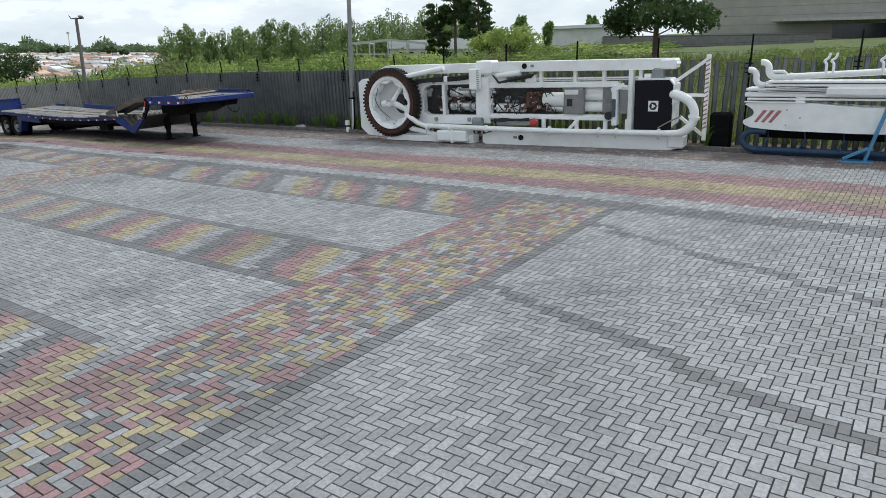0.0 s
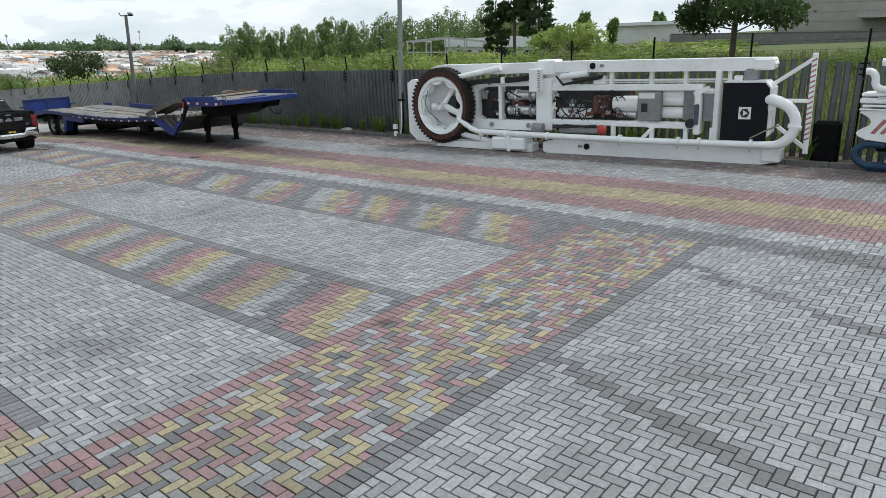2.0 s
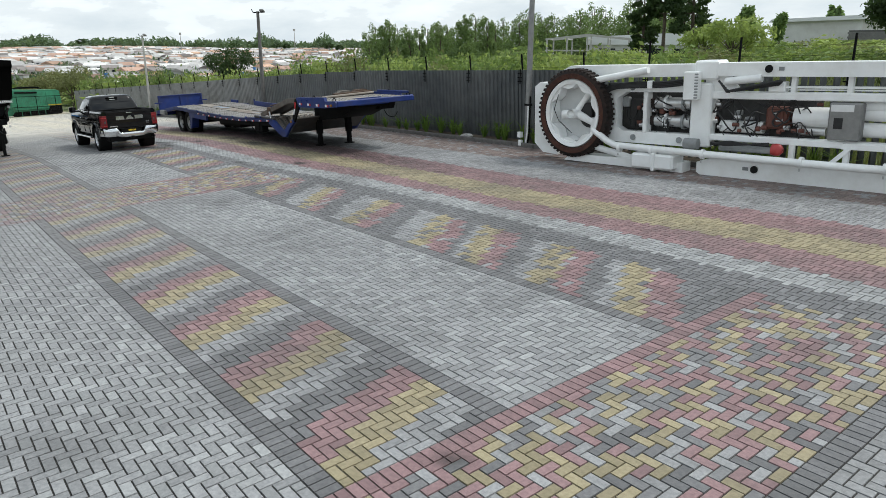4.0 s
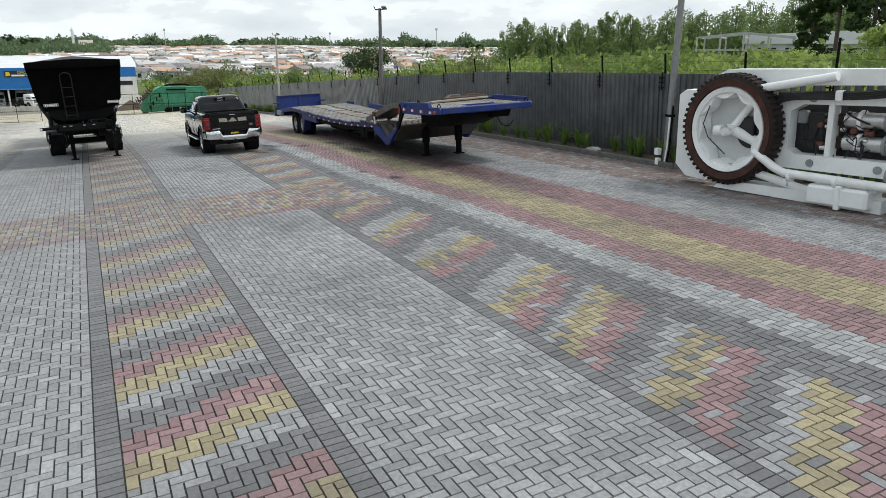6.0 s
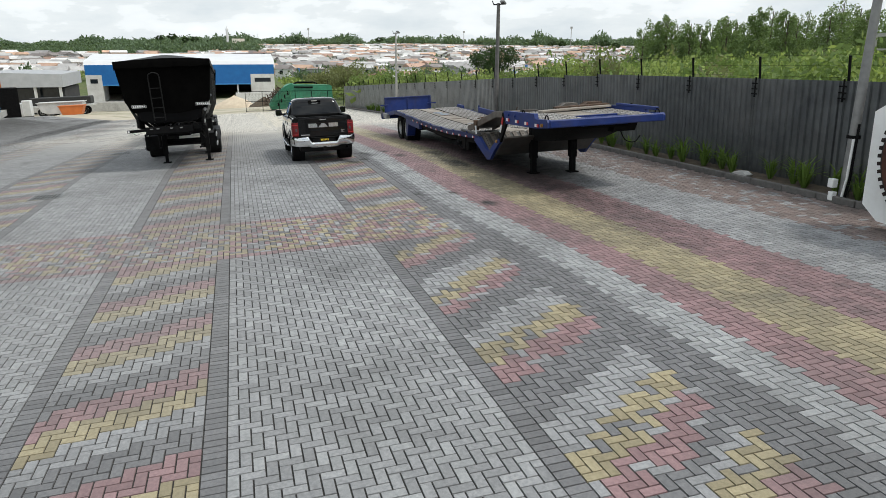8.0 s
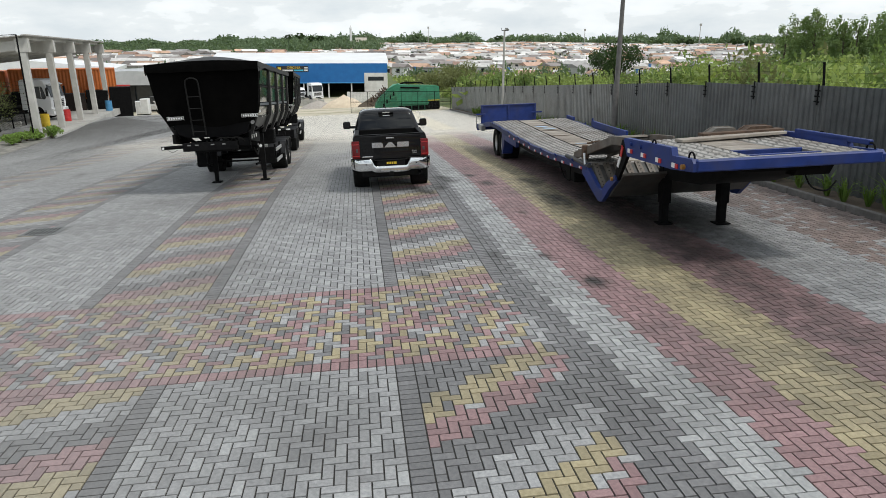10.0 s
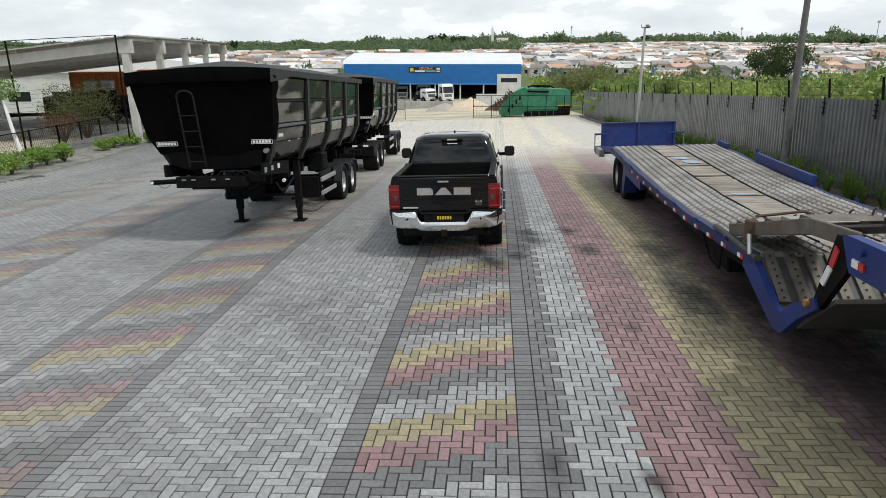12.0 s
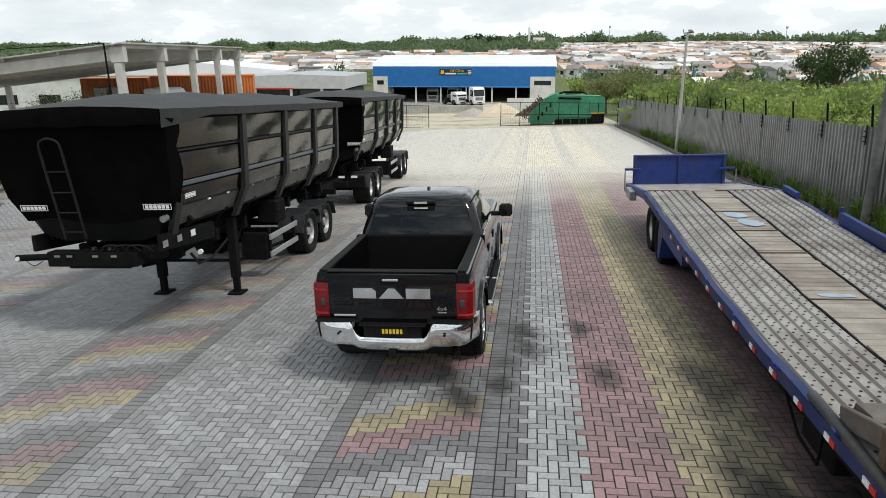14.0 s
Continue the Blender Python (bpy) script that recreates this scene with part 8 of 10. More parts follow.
for x, y, c, lab in ((-66.2, -12.2, YELLOW, "yellow steel drum by the shelter"), (-70.2, -12.25, RED, "red steel drum by the shelter"), (-80.2, -12.4, DRUM_BLUE, "blue plastic drum at the end of the shelter")):
    t = thing("steel_drum", upright(x, y, -0.53 + 0.0157 * (-58.8 - x)), lab, "drum")
    part("shell", Geo().lathe([(0.001, 0.02), (0.29, 0.02), (0.29, 0.28), (0.305, 0.30), (0.29, 0.32), (0.29, 0.60), (0.305, 0.62), (0.29, 0.64), (0.29, 0.9), (0.27, 0.9), (0.27, 0.86), (0.001, 0.86)], (0, 0, 0), (0, 0, 1), 24), c, t)

# parked bodies beyond the gate
HULL = surface("pale_grey_hull", (0.50, 0.51, 0.51), (0.62, 0.62, 0.61), 1.5, 0.5, bump=0.1, stain=(0.25, 0.23, 0.21), stain_scale=0.8, stain_amount=0.5)
t = thing("tipper_body", pose(-101.5, -11.6, ground_z(-101.5, -11.6)), "pale grey tipper body standing on the ground", "trailer body")
part("hull", Geo().prism([(-2.4, 1.5), (-2.1, 0.55), (-1.5, 0.25), (1.5, 0.25), (2.3, 0.75), (2.5, 1.35), (2.4, 1.5)], "x", -1.1, 1.1), HULL, t)
part("rim", Geo().box(-1.2, 1.2, -2.5, 2.6, 1.5, 1.6, 0.02), HULL, t)
for y in (-1.4, 1.3):
    part("support", Geo().box(-0.8, 0.8, y - 0.12, y + 0.12, 0, 0.3), STEEL, t)
t = thing("skip", pose(-98.6, -9.9, ground_z(-98.6, -9.9)), "small orange steel skip on the ground", "skip")
part("hull", Geo().prism([(-1.35, 1.05), (-1.0, 0.05), (1.0, 0.05), (1.35, 1.05)], "x", -0.8, 0.8), ORANGE, t)
part("rim", Geo().box(-0.86, 0.86, -1.4, 1.4, 1.02, 1.1, 0.01), ORANGE, t)
t = thing("flatbed_trailer", pose(-108.0, -12.5, ground_z(-108.0, -12.5)), "flatbed trailer with a dark covered load", "trailer")
part("bed", Geo().box(-1.2, 1.2, -4.0, 3.4, 1.1, 1.35, 0.02), HULL, t)
part("load", Geo().box(-1.1, 1.1, -3.9, 3.2, 1.352, 2.3, 0.08), CANVAS, t, "dark covered load")
for y in (-2.6, -1.4, 2.2):
    for s in (-1, 1):
        w = truck_wheel(t, s * 0.95, y)
        w.matrix_basis = pose(s * 0.95, y, 0.5, 0, 0, -90 if s > 0 else 90)
for k, (x, y, w, h) in enumerate(((-103.0, -16.2, 1.3, 1.7), (-104.2, -19.0, 2.2, 1.5), (-100.0, -14.9, 0.9, 1.9))):
    t = thing("white_cabinet", pose(x, y, ground_z(x, y)), "white steel cabinet standing beyond the gate", "cabinet", "white cabinets beyond the gate")
    part("body", Geo().box(-0.5, 0.5, -w / 2, w / 2, 0.1, h, 0.04), SHEET_WHITE, t)
    part("door", Geo().box(0.5, 0.53, -w / 2 + 0.08, w / 2 - 0.08, 0.2, h - 0.1, 0.01), HULL, t)
    part("plinth", Geo().box(-0.45, 0.45, -w / 2 + 0.05, w / 2 - 0.05, 0, 0.1), DARK_STEEL, t)

# raised bed with shrubs before the shelter
BED_WALL = [(-44.6, -9.55), (-52.9, -10.72), (-62.9, -12.05)]
bedk = Geo()
for (xa, ya), (xb, yb) in zip(BED_WALL, BED_WALL[1:]):
    bedk.beam((xa, ya, -0.27), (xb, yb, -0.27), 0.16, 0.46)
tagged(part("bed_kerb", bedk, surface("old_kerb", (0.17, 0.17, 0.17), (0.27, 0.27, 0.26), 4, 0.85, bump=0.3, stain=(0.10, 0.10, 0.095), stain_scale=1.0, stain_amount=0.6)), "low grey rendered wall behind the shrub bed", "wall", kind="structure")
STONY = surface("stony_soil", (0.13, 0.125, 0.11), (0.30, 0.285, 0.255), 3.5, 0.95, bump=0.8, bump_scale=9, dist=0.05, stain=(0.07, 0.07, 0.055), stain_scale=1.4, stain_amount=0.7)
bed2 = Geo()
for a in range(31):
    x = -40 - 0.75 * a
    y_front = -6.5 - 0.075 * (-40 - x) - 0.0025 * (-40 - x) ** 2
    y_back = -9.0 - 0.137 * (-41 - x)
    for b in range(9):
        y = y_front + (y_back - y_front) * b / 8
        bed2.v.append((x, y, ground_z(x, y) + 0.012 + 0.03 * min(1, b / 2)))
bed2.f += [(9 * a + b, 9 * a + b + 1, 9 * a + b + 10, 9 * a + b + 9) for a in range(30) for b in range(8)]
tagged(part("shrub_bed", bed2, STONY), "strip of grey stony soil planted with low shrubs", "soil", kind="structure")
court = Geo()
court.add([(-36, -8.6, -0.36), (-52.9, -10.8, -0.38), (-62.9, -12.2, -0.40), (-64.2, -27, -0.40), (-36, -24, -0.36)], [(0, 1, 2, 3, 4)])
tagged(part("court_floor", court, GRIT), "pale sandy floor of the neighbouring court", "soil", kind="structure")
tagged(part("court_wall", Geo().beam((-44.0, -20.5, -0.1), (-62.2, -19.2, -0.1), 0.2, 0.6, 0.02).beam((-62.2, -19.2, -0.1), (-63.4, -12.6, -0.1), 0.2, 0.6, 0.02), CONCRETE), "low grey block wall across the sandy court", "wall", kind="structure")


BRIGHT_LEAF = foliage("bright_shrub_leaves", (0.12, 0.20, 0.045), (0.23, 0.33, 0.085))


def shrub(x, y, z, r, h, n, mat, label, seed, bare=False):
    rng = np.random.default_rng(seed)
    t = thing("shrub", Matrix.Translation((x, y, z)), label, "shrub")
    g = Geo()
    for k in range(9 if not bare else 34):
        a = 2.4 * k
        q = rng.uniform(0.4, 1.0) * r
        g.tube([(0, 0, 0), (0.4 * q * math.cos(a), 0.4 * q * math.sin(a), h * 0.45), (q * math.cos(a), q * math.sin(a), h * rng.uniform(0.7, 1.0))], [0.025, 0.015, 0.006], 5)
    tagged(part("stems", g, BARK, t), kind="stuff")
    blobs = [((rng.uniform(-0.6, 0.6) * r, rng.uniform(-0.6, 0.6) * r, h * rng.uniform(0.4, 0.8)), (r * 0.42, r * 0.42, h * 0.25)) for _ in range(16 if bare else 8)]
    part("leaves", quads_mesh("leaves", leaf_cloud(rng, blobs, n, 0.055 if bare else 0.07), mat), None, t)
    return t


for i, (x, y, r, h) in enumerate(((-43.6, -7.7, 0.7, 0.9), (-45.3, -8.0, 0.7, 0.95), (-47.1, -8.4, 0.75, 1.0), (-48.4, -8.55, 0.7, 0.95), (-49.5, -8.4, 0.65, 0.9), (-54.0, -9.0, 0.6, 0.72), (-55.1, -9.1, 0.55, 0.62), (-56.1, -9.15, 0.55, 0.6), (-57.1, -9.0, 0.55, 0.65), (-58.2, -8.6, 0.65, 0.78), (-59.4, -9.9, 0.5, 0.6))):
    shrub(x, y, ground_z(x, y), r, h, 900, BRIGHT_LEAF, "clipped low bright green shrub in the bed", 700 + i)
shrub(-58.6, -12.7, -0.42, 2.5, 3.5, 5200, foliage("olive_leaves", (0.075, 0.09, 0.035), (0.13, 0.145, 0.06)), "sparse olive-green bush with bare twigs", 733, True)
shrub(-56.6, -12.9, -0.42, 1.3, 2.0, 900, foliage("reddish_leaves", (0.11, 0.045, 0.035), (0.17, 0.075, 0.055)), "sparse bush with reddish leaves", 739, True)
shrub(-49.5, -12.5, -0.35, 1.3, 2.3, 700, LEAF_DARK, "dark green bush behind the kerb", 735)
trunk_t = thing("young_tree", upright(-48.8, -9.9, -0.35), "leaning young tree with a whitewashed trunk", "tree")
part("trunk", Geo().tube([(0, 0, 0), (-0.3, -0.5, 1.3), (-0.8, -1.1, 2.7)], [0.11, 0.09, 0.06], 9), PLASTER, trunk_t)
part("crown", quads_mesh("crown", leaf_cloud(np.random.default_rng(61), [((-1.0, -1.4, 3.2), (0.9, 0.9, 0.6))], 500, 0.09), LEAF_TREE), None, trunk_t)
# tall slim mesh fence with leaning posts beside the shelter
wfence = thing("mesh_fence", pose(0, 0, 0), "tall thin wire mesh fence on dark posts", "fence", kind="structure")
prev = None
for k, (x, y, h) in enumerate(((-56.5, -8.9, 5.9), (-52.5, -12.4, 5.6), (-49.0, -15.6, 5.4), (-45.5, -18.8, 5.3))):
    z = -0.4
    top = (x + 0.35, y + 0.25, z + h)
    part("post", Geo().tube([(x, y, z), top], 0.045, 8), DARK_STEEL, wfence)
    if prev:
        part("wire", Geo().tube([prev, top], 0.02, 5), DARK_STEEL, wfence)
        g = Geo()
        a0, b0 = Vector(prev), Vector(top)
        lowa, lowb = Vector((pxy[0], pxy[1], z)), Vector((x, y, z))
        for i in range(1, 16):
            f = i / 16
            g.tube([lowa.lerp(a0, f * 0.6), lowb.lerp(b0, f * 0.6)], 0.005, 4)
        tagged(part("mesh", g, DARK_STEEL, wfence), kind="stuff")
    prev, pxy = top, (x, y)

low_fence = thing("low_mesh_fence", pose(0, 0, 0), "low dark diamond mesh fence on the bed wall", "fence", kind="structure")
for (xa, ya), (xb, yb) in zip(BED_WALL, BED_WALL[1:]):
    a0, b0 = Vector((xa, ya - 0.02, -0.06)), Vector((xb, yb - 0.02, -0.06))
    span = (b0 - a0).length
    rise = Vector((0, 0, 1.0))
    n = max(2, round(span / 2.6))
    for k in range(n + 1):
        p = a0.lerp(b0, k / n)
        part("post", Geo().beam(p, p + rise * 1.05 + Vector((0.03, 0, 0)), 0.07, 0.07), DARK_STEEL, low_fence)
    part("top_rail", Geo().beam(a0 + rise, b0 + rise, 0.04, 0.04), DARK_STEEL, low_fence)
    g = Geo()
    m_ = round(span / 0.22)
    for k in range(-4, m_):
        for d in (1, -1):
            f0, f1 = (k, k + 4.5) if d > 0 else (k + 4.5, k)
            lo, hi = max(0.0, min(1.0, f0 / m_)), max(0.0, min(1.0, f1 / m_))
            h0, h1 = (lo * m_ - f0) / (f1 - f0), (hi * m_ - f0) / (f1 - f0)
            g.tube([a0.lerp(b0, lo) + rise * h0, a0.lerp(b0, hi) + rise * h1], 0.006, 3)
    tagged(part("mesh", g, DARK_STEEL, low_fence), kind="stuff")

# ---- neighbouring buildings ----
show = thing("showroom", upright(-140, -19.6, -4.3), "low grey showroom with a flat roof and a red band", "building")
part("body", Geo().box(-14, -2.0, -24, 0, 0, 4.6), DARK_IN, show)
part("roof", Geo().prism([(-24.4, 4.9), (0.4, 4.9), (0.4, 7.0), (-9, 7.3), (-24.4, 6.6)], "x", -15, 0.5), surface("pale_grey_sheet", (0.38, 0.39, 0.40), (0.46, 0.47, 0.48), 1, 0.6, bump=0.05), show, "pale grey sheet roof and parapet")
part("red_band", Geo().box(0.5, 0.58, -24.4, -9, 4.75, 5.0), RED, show)
for y in (-22, -16, -9.5, -4, -0.2):
    part("column", Geo().box(-0.2, 0.2, y - 0.2, y + 0.2, 0, 4.9), PLASTER, show)
part("glazing", Geo().box(-2.0, -1.9, -9, -0.4, 0.4, 4.6), GLASS_D, show)
fac = thing("white_factory", upright(-150, -62, -3.5, 12), "long white industrial hall with a pale roof", "building")
part("hall", Geo().box(-20, 0, -40, 26, 0, 7.5), PLASTER, fac)
part("roof", Geo().prism([(-41, 7.5), (27, 7.5), (27, 8.2), (-7, 11.5), (-41, 8.2)], "x", -21, 0.5), SHEET_WHITE, fac)
for k in range(8):
    part("window", Geo().box(0.0, 0.06, -36 + 8 * k, -32 + 8 * k, 2.2, 4.0), GLASS_D, fac)
# open steel frame hall and a white hall behind the scrub
hall = thing("steel_frame_hall", upright(-69.8, 75.8, 0.55, 36), "unfinished open steel frame hall with a white roof behind", "building")
for k in range(5):
    for y in (0, 8):
        part("steel_post", Geo().box(2.7 * k - 0.1, 2.7 * k + 0.1, y - 0.1, y + 0.1, -1.5, 2.95 + 0.45 * (2 - abs(k - 2)) / 2 + 0.2), CON_L, hall)
for y in (0, 8):
    part("eaves_beam", Geo().beam((-0.2, y, 3.15), (5.4, y, 3.75), 0.16, 0.22), CON_L, hall)
    part("eaves_beam", Geo().beam((5.4, y, 3.75), (11.0, y, 3.2), 0.16, 0.22), CON_L, hall)
    part("mid_rail", Geo().beam((-0.2, y, 1.7), (11.0, y, 1.7), 0.12, 0.16), CON_L, hall)
for k in range(5):
    part("cross_beam", Geo().beam((2.7 * k, 0, 3.2), (2.7 * k, 8, 3.2), 0.12, 0.16), CON_L, hall)
part("rear_hall", Geo().box(5, 27, 10, 22, -2, 2.6), PLASTER, hall)
part("rear_roof", Geo().prism([(4.6, 2.5), (27.4, 2.5), (27.4, 3.6), (16, 4.1), (4.6, 3.6)], "y", 9.6, 22.4), SHEET_WHITE, hall, "white sheet roof")
for k in range(6):
    part("window", Geo().box(6.5 + 3.4 * k, 8.8 + 3.4 * k, 9.9, 10.0, 0.8, 2.0), GLASS_D, hall)

# white gable wall, block wall and warehouse on the bank
wb = thing("white_shed", upright(-40.0, 78, 0.6), "small white rendered shed on the bank", "building")
part("wall", Geo().box(0, 8.6, 0, 6, -0.5, 3.8), PLASTER, wb)
part("roof", Geo().prism([(-0.3, 3.7), (0.0, 4.0), (9.0, 4.2), (9.0, 3.8)], "y", -0.4, 6.4), SHEET_WHITE, wb)
BLOCK = surface("grey_blocks", (0.15, 0.145, 0.14), (0.23, 0.225, 0.215), 2.0, 0.9, bump=0.3)
bw = thing("block_wall", upright(-32.0, 77, 1.2), "long weathered grey concrete block wall on the bank", "wall", kind="structure")
blk = Geo().box(-0.195, 0.195, -0.1, 0.1, -0.095, 0.095, 0.008).mesh("block")
blk.materials.append(BLOCK)
part("wall_core", Geo().box(0, 21.6, -0.07, 0.07, -1.5, 2.0), surface("mortar", (0.09, 0.088, 0.085), (0.13, 0.125, 0.12), 4, 0.95, bump=0.2), bw)
for r in range(5):
    for c in range(54):
        part("block", blk, None, bw, m=pose(0.2 + 0.4 * c + (0.2 if r % 2 else 0) - 0.1, random.uniform(-0.01, 0.01), 0.95 + 0.2 * r))
wh = thing("warehouse", upright(-25.5, 92, 0.5, -4), "large beige industrial warehouse with a grey roof", "building")
BEIGE = surface("beige_wall", (0.30, 0.28, 0.25), (0.37, 0.35, 0.315), 0.8, 0.8, bump=0.1)
part("front_wall", Geo().box(0, 36, 0, 0.4, -1.5, 9.5), BEIGE, wh)
part("side_wall", Geo().box(0, 0.4, 0.4, 30, -1.5, 9.5), BEIGE, wh)
part("back_wall", Geo().box(0.4, 36, 29.6, 30, -1.5, 9.5), BEIGE, wh)
part("end_wall", Geo().box(35.6, 36, 0.4, 29.6, -1.5, 9.5), BEIGE, wh)
part("roof", Geo().box(-0.3, 36.3, -0.4, 30.4, 9.5, 9.9), CONCRETE, wh)
for k in range(9):
    part("panel_joint", Geo().box(-0.02, 36.02, -0.02, 0.0, 0.4 + 1.0 * k, 0.44 + 1.0 * k), surface("joint_shadow", (0.20, 0.19, 0.17), (0.24, 0.23, 0.21), 2, 0.9, bump=0), wh)
part("canopy", Geo().box(9, 34, -3.2, -0.02, 3.6, 3.9), CONCRETE, wh, "grey canopy")
part("window", Geo().box(15, 33, -0.06, -0.02, 1.8, 3.3), GLASS_D, wh)
part("plinth", Geo().box(6, 36.2, -0.7, -0.02, -1.5, 1.1), PLASTER, wh)

# ---- the town on the far hill ----
WALLS = [surface("render_" + n, c, tuple(min(1, v * 1.15) for v in c), 0.3, 0.85, bump=0, per="both", spread=0.22, stain=(0.30, 0.27, 0.24), stain_scale=0.12, stain_amount=0.45) for n, c in
         (("white", (0.74, 0.74, 0.73)), ("cream", (0.66, 0.62, 0.54)), ("grey", (0.50, 0.50, 0.50)), ("salmon", (0.62, 0.48, 0.40)), ("ochre", (0.62, 0.47, 0.24)))]
ROOFS = [surface("roof_" + n, c, tuple(min(1, v * 1.3) for v in c), 0.5, 0.85, bump=0, per="both", spread=0.35, stain=(0.14, 0.11, 0.10), stain_scale=0.2, stain_amount=0.4) for n, c in
         (("clay", (0.36, 0.235, 0.18)), ("orange", (0.47, 0.31, 0.22)), ("fibre", (0.38, 0.37, 0.36)), ("pale", (0.58, 0.57, 0.55)), ("dark", (0.20, 0.18, 0.17)))]


TANK_BLUE = surface("blue_water_tank", (0.05, 0.16, 0.36), (0.07, 0.2, 0.42), 2.0, 0.5, bump=0)


def house_proto(k):
    r = random.Random(40 + k)
    w, d, h = r.uniform(6.5, 11), r.uniform(6, 9), r.choice((2.9, 3.1, 3.2, 5.6))
    t = thing("house", pose(0, 0, 0), ("small %s town house with a %s roof" % (("white rendered", "cream rendered", "grey rendered", "salmon rendered", "ochre rendered")[k % 5], ("clay tile", "orange tile", "fibre sheet", "pale flat", "dark tile")[(k * 2) % 5])), "house", "town houses")
    wall = part("wall", Geo().box(-d / 2, d / 2, -w / 2, w / 2, -4, h), WALLS[k % 5], t)
    if k % 4 == 3:
        part("roof", Geo().box(-d / 2 - 0.2, d / 2 + 0.2, -w / 2 - 0.2, w / 2 + 0.2, h, h + 0.5), ROOFS[(k * 2) % 5], t)
    else:
        e = 0.5
        rise = r.uniform(1.3, 2.2)
        if k % 2:
            part("roof", Geo().prism([(-d / 2 - e, h - 0.1), (d / 2 + e, h - 0.1), (0, h + rise)], "y", -w / 2 - e, w / 2 + e), ROOFS[(k * 2) % 5], t, smooth=0)
        else:
            part("roof", Geo().prism([(-w / 2 - e, h - 0.1), (w / 2 + e, h - 0.1), (0, h + rise)], "x", -d / 2 - e, d / 2 + e), ROOFS[(k * 2) % 5], t, smooth=0)
    for i in range(3):
        y = -w / 2 + w * (0.2 + 0.3 * i)
        low = h - 2.9 if i == k % 3 else h - 2.2
        part("door" if i == k % 3 else "window", Geo().box(d / 2, d / 2 + 0.05, y - 0.7, y + 0.7, low, h - 0.9), GLASS_D, t)
        if i != 1:
            part("window", Geo().box(-d / 2 - 0.05, -d / 2, y - 0.7, y + 0.7, h - 2.2, h - 1.0), GLASS_D, t)
    for s in (-1, 1):
        for x in (-d * 0.22, d * 0.24):
            part("window", Geo().box(x - 0.7, x + 0.7, s * (w / 2 + 0.025) - 0.025, s * (w / 2 + 0.025) + 0.025, h - 2.2, h - 0.9), GLASS_D, t)
    if k % 3 == 0:
        part("porch", Geo().box(d / 2, d / 2 + 2.2, -w / 2, 0.4, h - 0.75, h - 0.55), ROOFS[(k + 2) % 5], t)
        part("garden_wall", Geo().box(d / 2 + 3.0, d / 2 + 3.2, -w / 2 - 2, w / 2 + 2, -3, 1.5), WALLS[(k + 1) % 5], t)
    if k % 5 == 1:
        part("water_tank", Geo().cyl((-d * 0.2, w * 0.2, h), (-d * 0.2, w * 0.2, h + 2.6), 0.7, n=10), TANK_BLUE, t)
    return t


protos_h = [house_proto(k) for k in range(10)]
rt = random.Random(9)
placed = []
first_use = set()
tries = 0
while len(placed) < 292 and tries < 9000:
    tries += 1
    r = 285 + 330 * rt.random() ** 0.9
    az = rt.uniform(146.5, 214)
    if az > 178 and r > 570:
        continue
    x, y, z = spot(az, r)
    if any((x - a) ** 2 + (y - b) ** 2 < 12.5 ** 2 for a, b in placed):
        continue
    placed.append((x, y))
    k = rt.randrange(10)
    m = upright(x, y, z, rt.choice((0, 90, 180)) + rt.uniform(-25, 25))
    if k in first_use:
        copy_thing(protos_h[k], m)
    else:
        protos_h[k].matrix_basis = m
        first_use.add(k)
# roofs farther back run together
far_v = {i: Geo() for i in range(5)}
far_r = {i: Geo() for i in range(5)}
far_w = Geo()
for i in range(5000):
    r = 320 + 760 * rt.random() ** 0.75
    x, y, z = spot(rt.uniform(144, 181), r) if i < 4200 else spot(rt.uniform(178, 204), 300 + 290 * rt.random())
    w, d, h = rt.uniform(6, 11), rt.uniform(5.5, 8.5), rt.choice((2.8, 3.0, 3.2, 5.6))
    m = upright(x, y, z, rt.uniform(-40, 40))
    far_v[rt.choice((0, 0, 0, 1, 1, 2, 3, 4))].box(-d / 2, d / 2, -w / 2, w / 2, -4, h, 0, m)
    for y in (-w * 0.28, w * 0.22) if r < 700 else ():
        far_w.box(d / 2, d / 2 + 0.06, y - 0.75, y + 0.75, h - 2.3, h - 0.7, 0, m)
    g = far_r[rt.choice((0, 1, 2, 2, 3, 3, 4))]
    pts = [(-d / 2 - 0.5, -w / 2 - 0.5, h), (d / 2 + 0.5, -w / 2 - 0.5, h), (d / 2 + 0.5, w / 2 + 0.5, h), (-d / 2 - 0.5, w / 2 + 0.5, h), (0, -w / 2 - 0.5, h + 1.5), (0, w / 2 + 0.5, h + 1.5)]
    g.add([m @ Vector(p) for p in pts], [(0, 1, 4), (1, 2, 5, 4), (2, 3, 5), (3, 0, 4, 5), (3, 2, 1, 0)])
far_town = thing("far_town", pose(0, 0, 0), "crowded pale houses with clay roofs on the far hill", "town", kind="stuff")
for i in range(5):
    tagged(part("walls", far_v[i], WALLS[i], far_town, smooth=0), kind="stuff")
    tagged(part("roofs", far_r[i], ROOFS[i], far_town, smooth=0), kind="stuff")

tagged(part("openings", far_w, GLASS_D, far_town, smooth=0), kind="stuff")

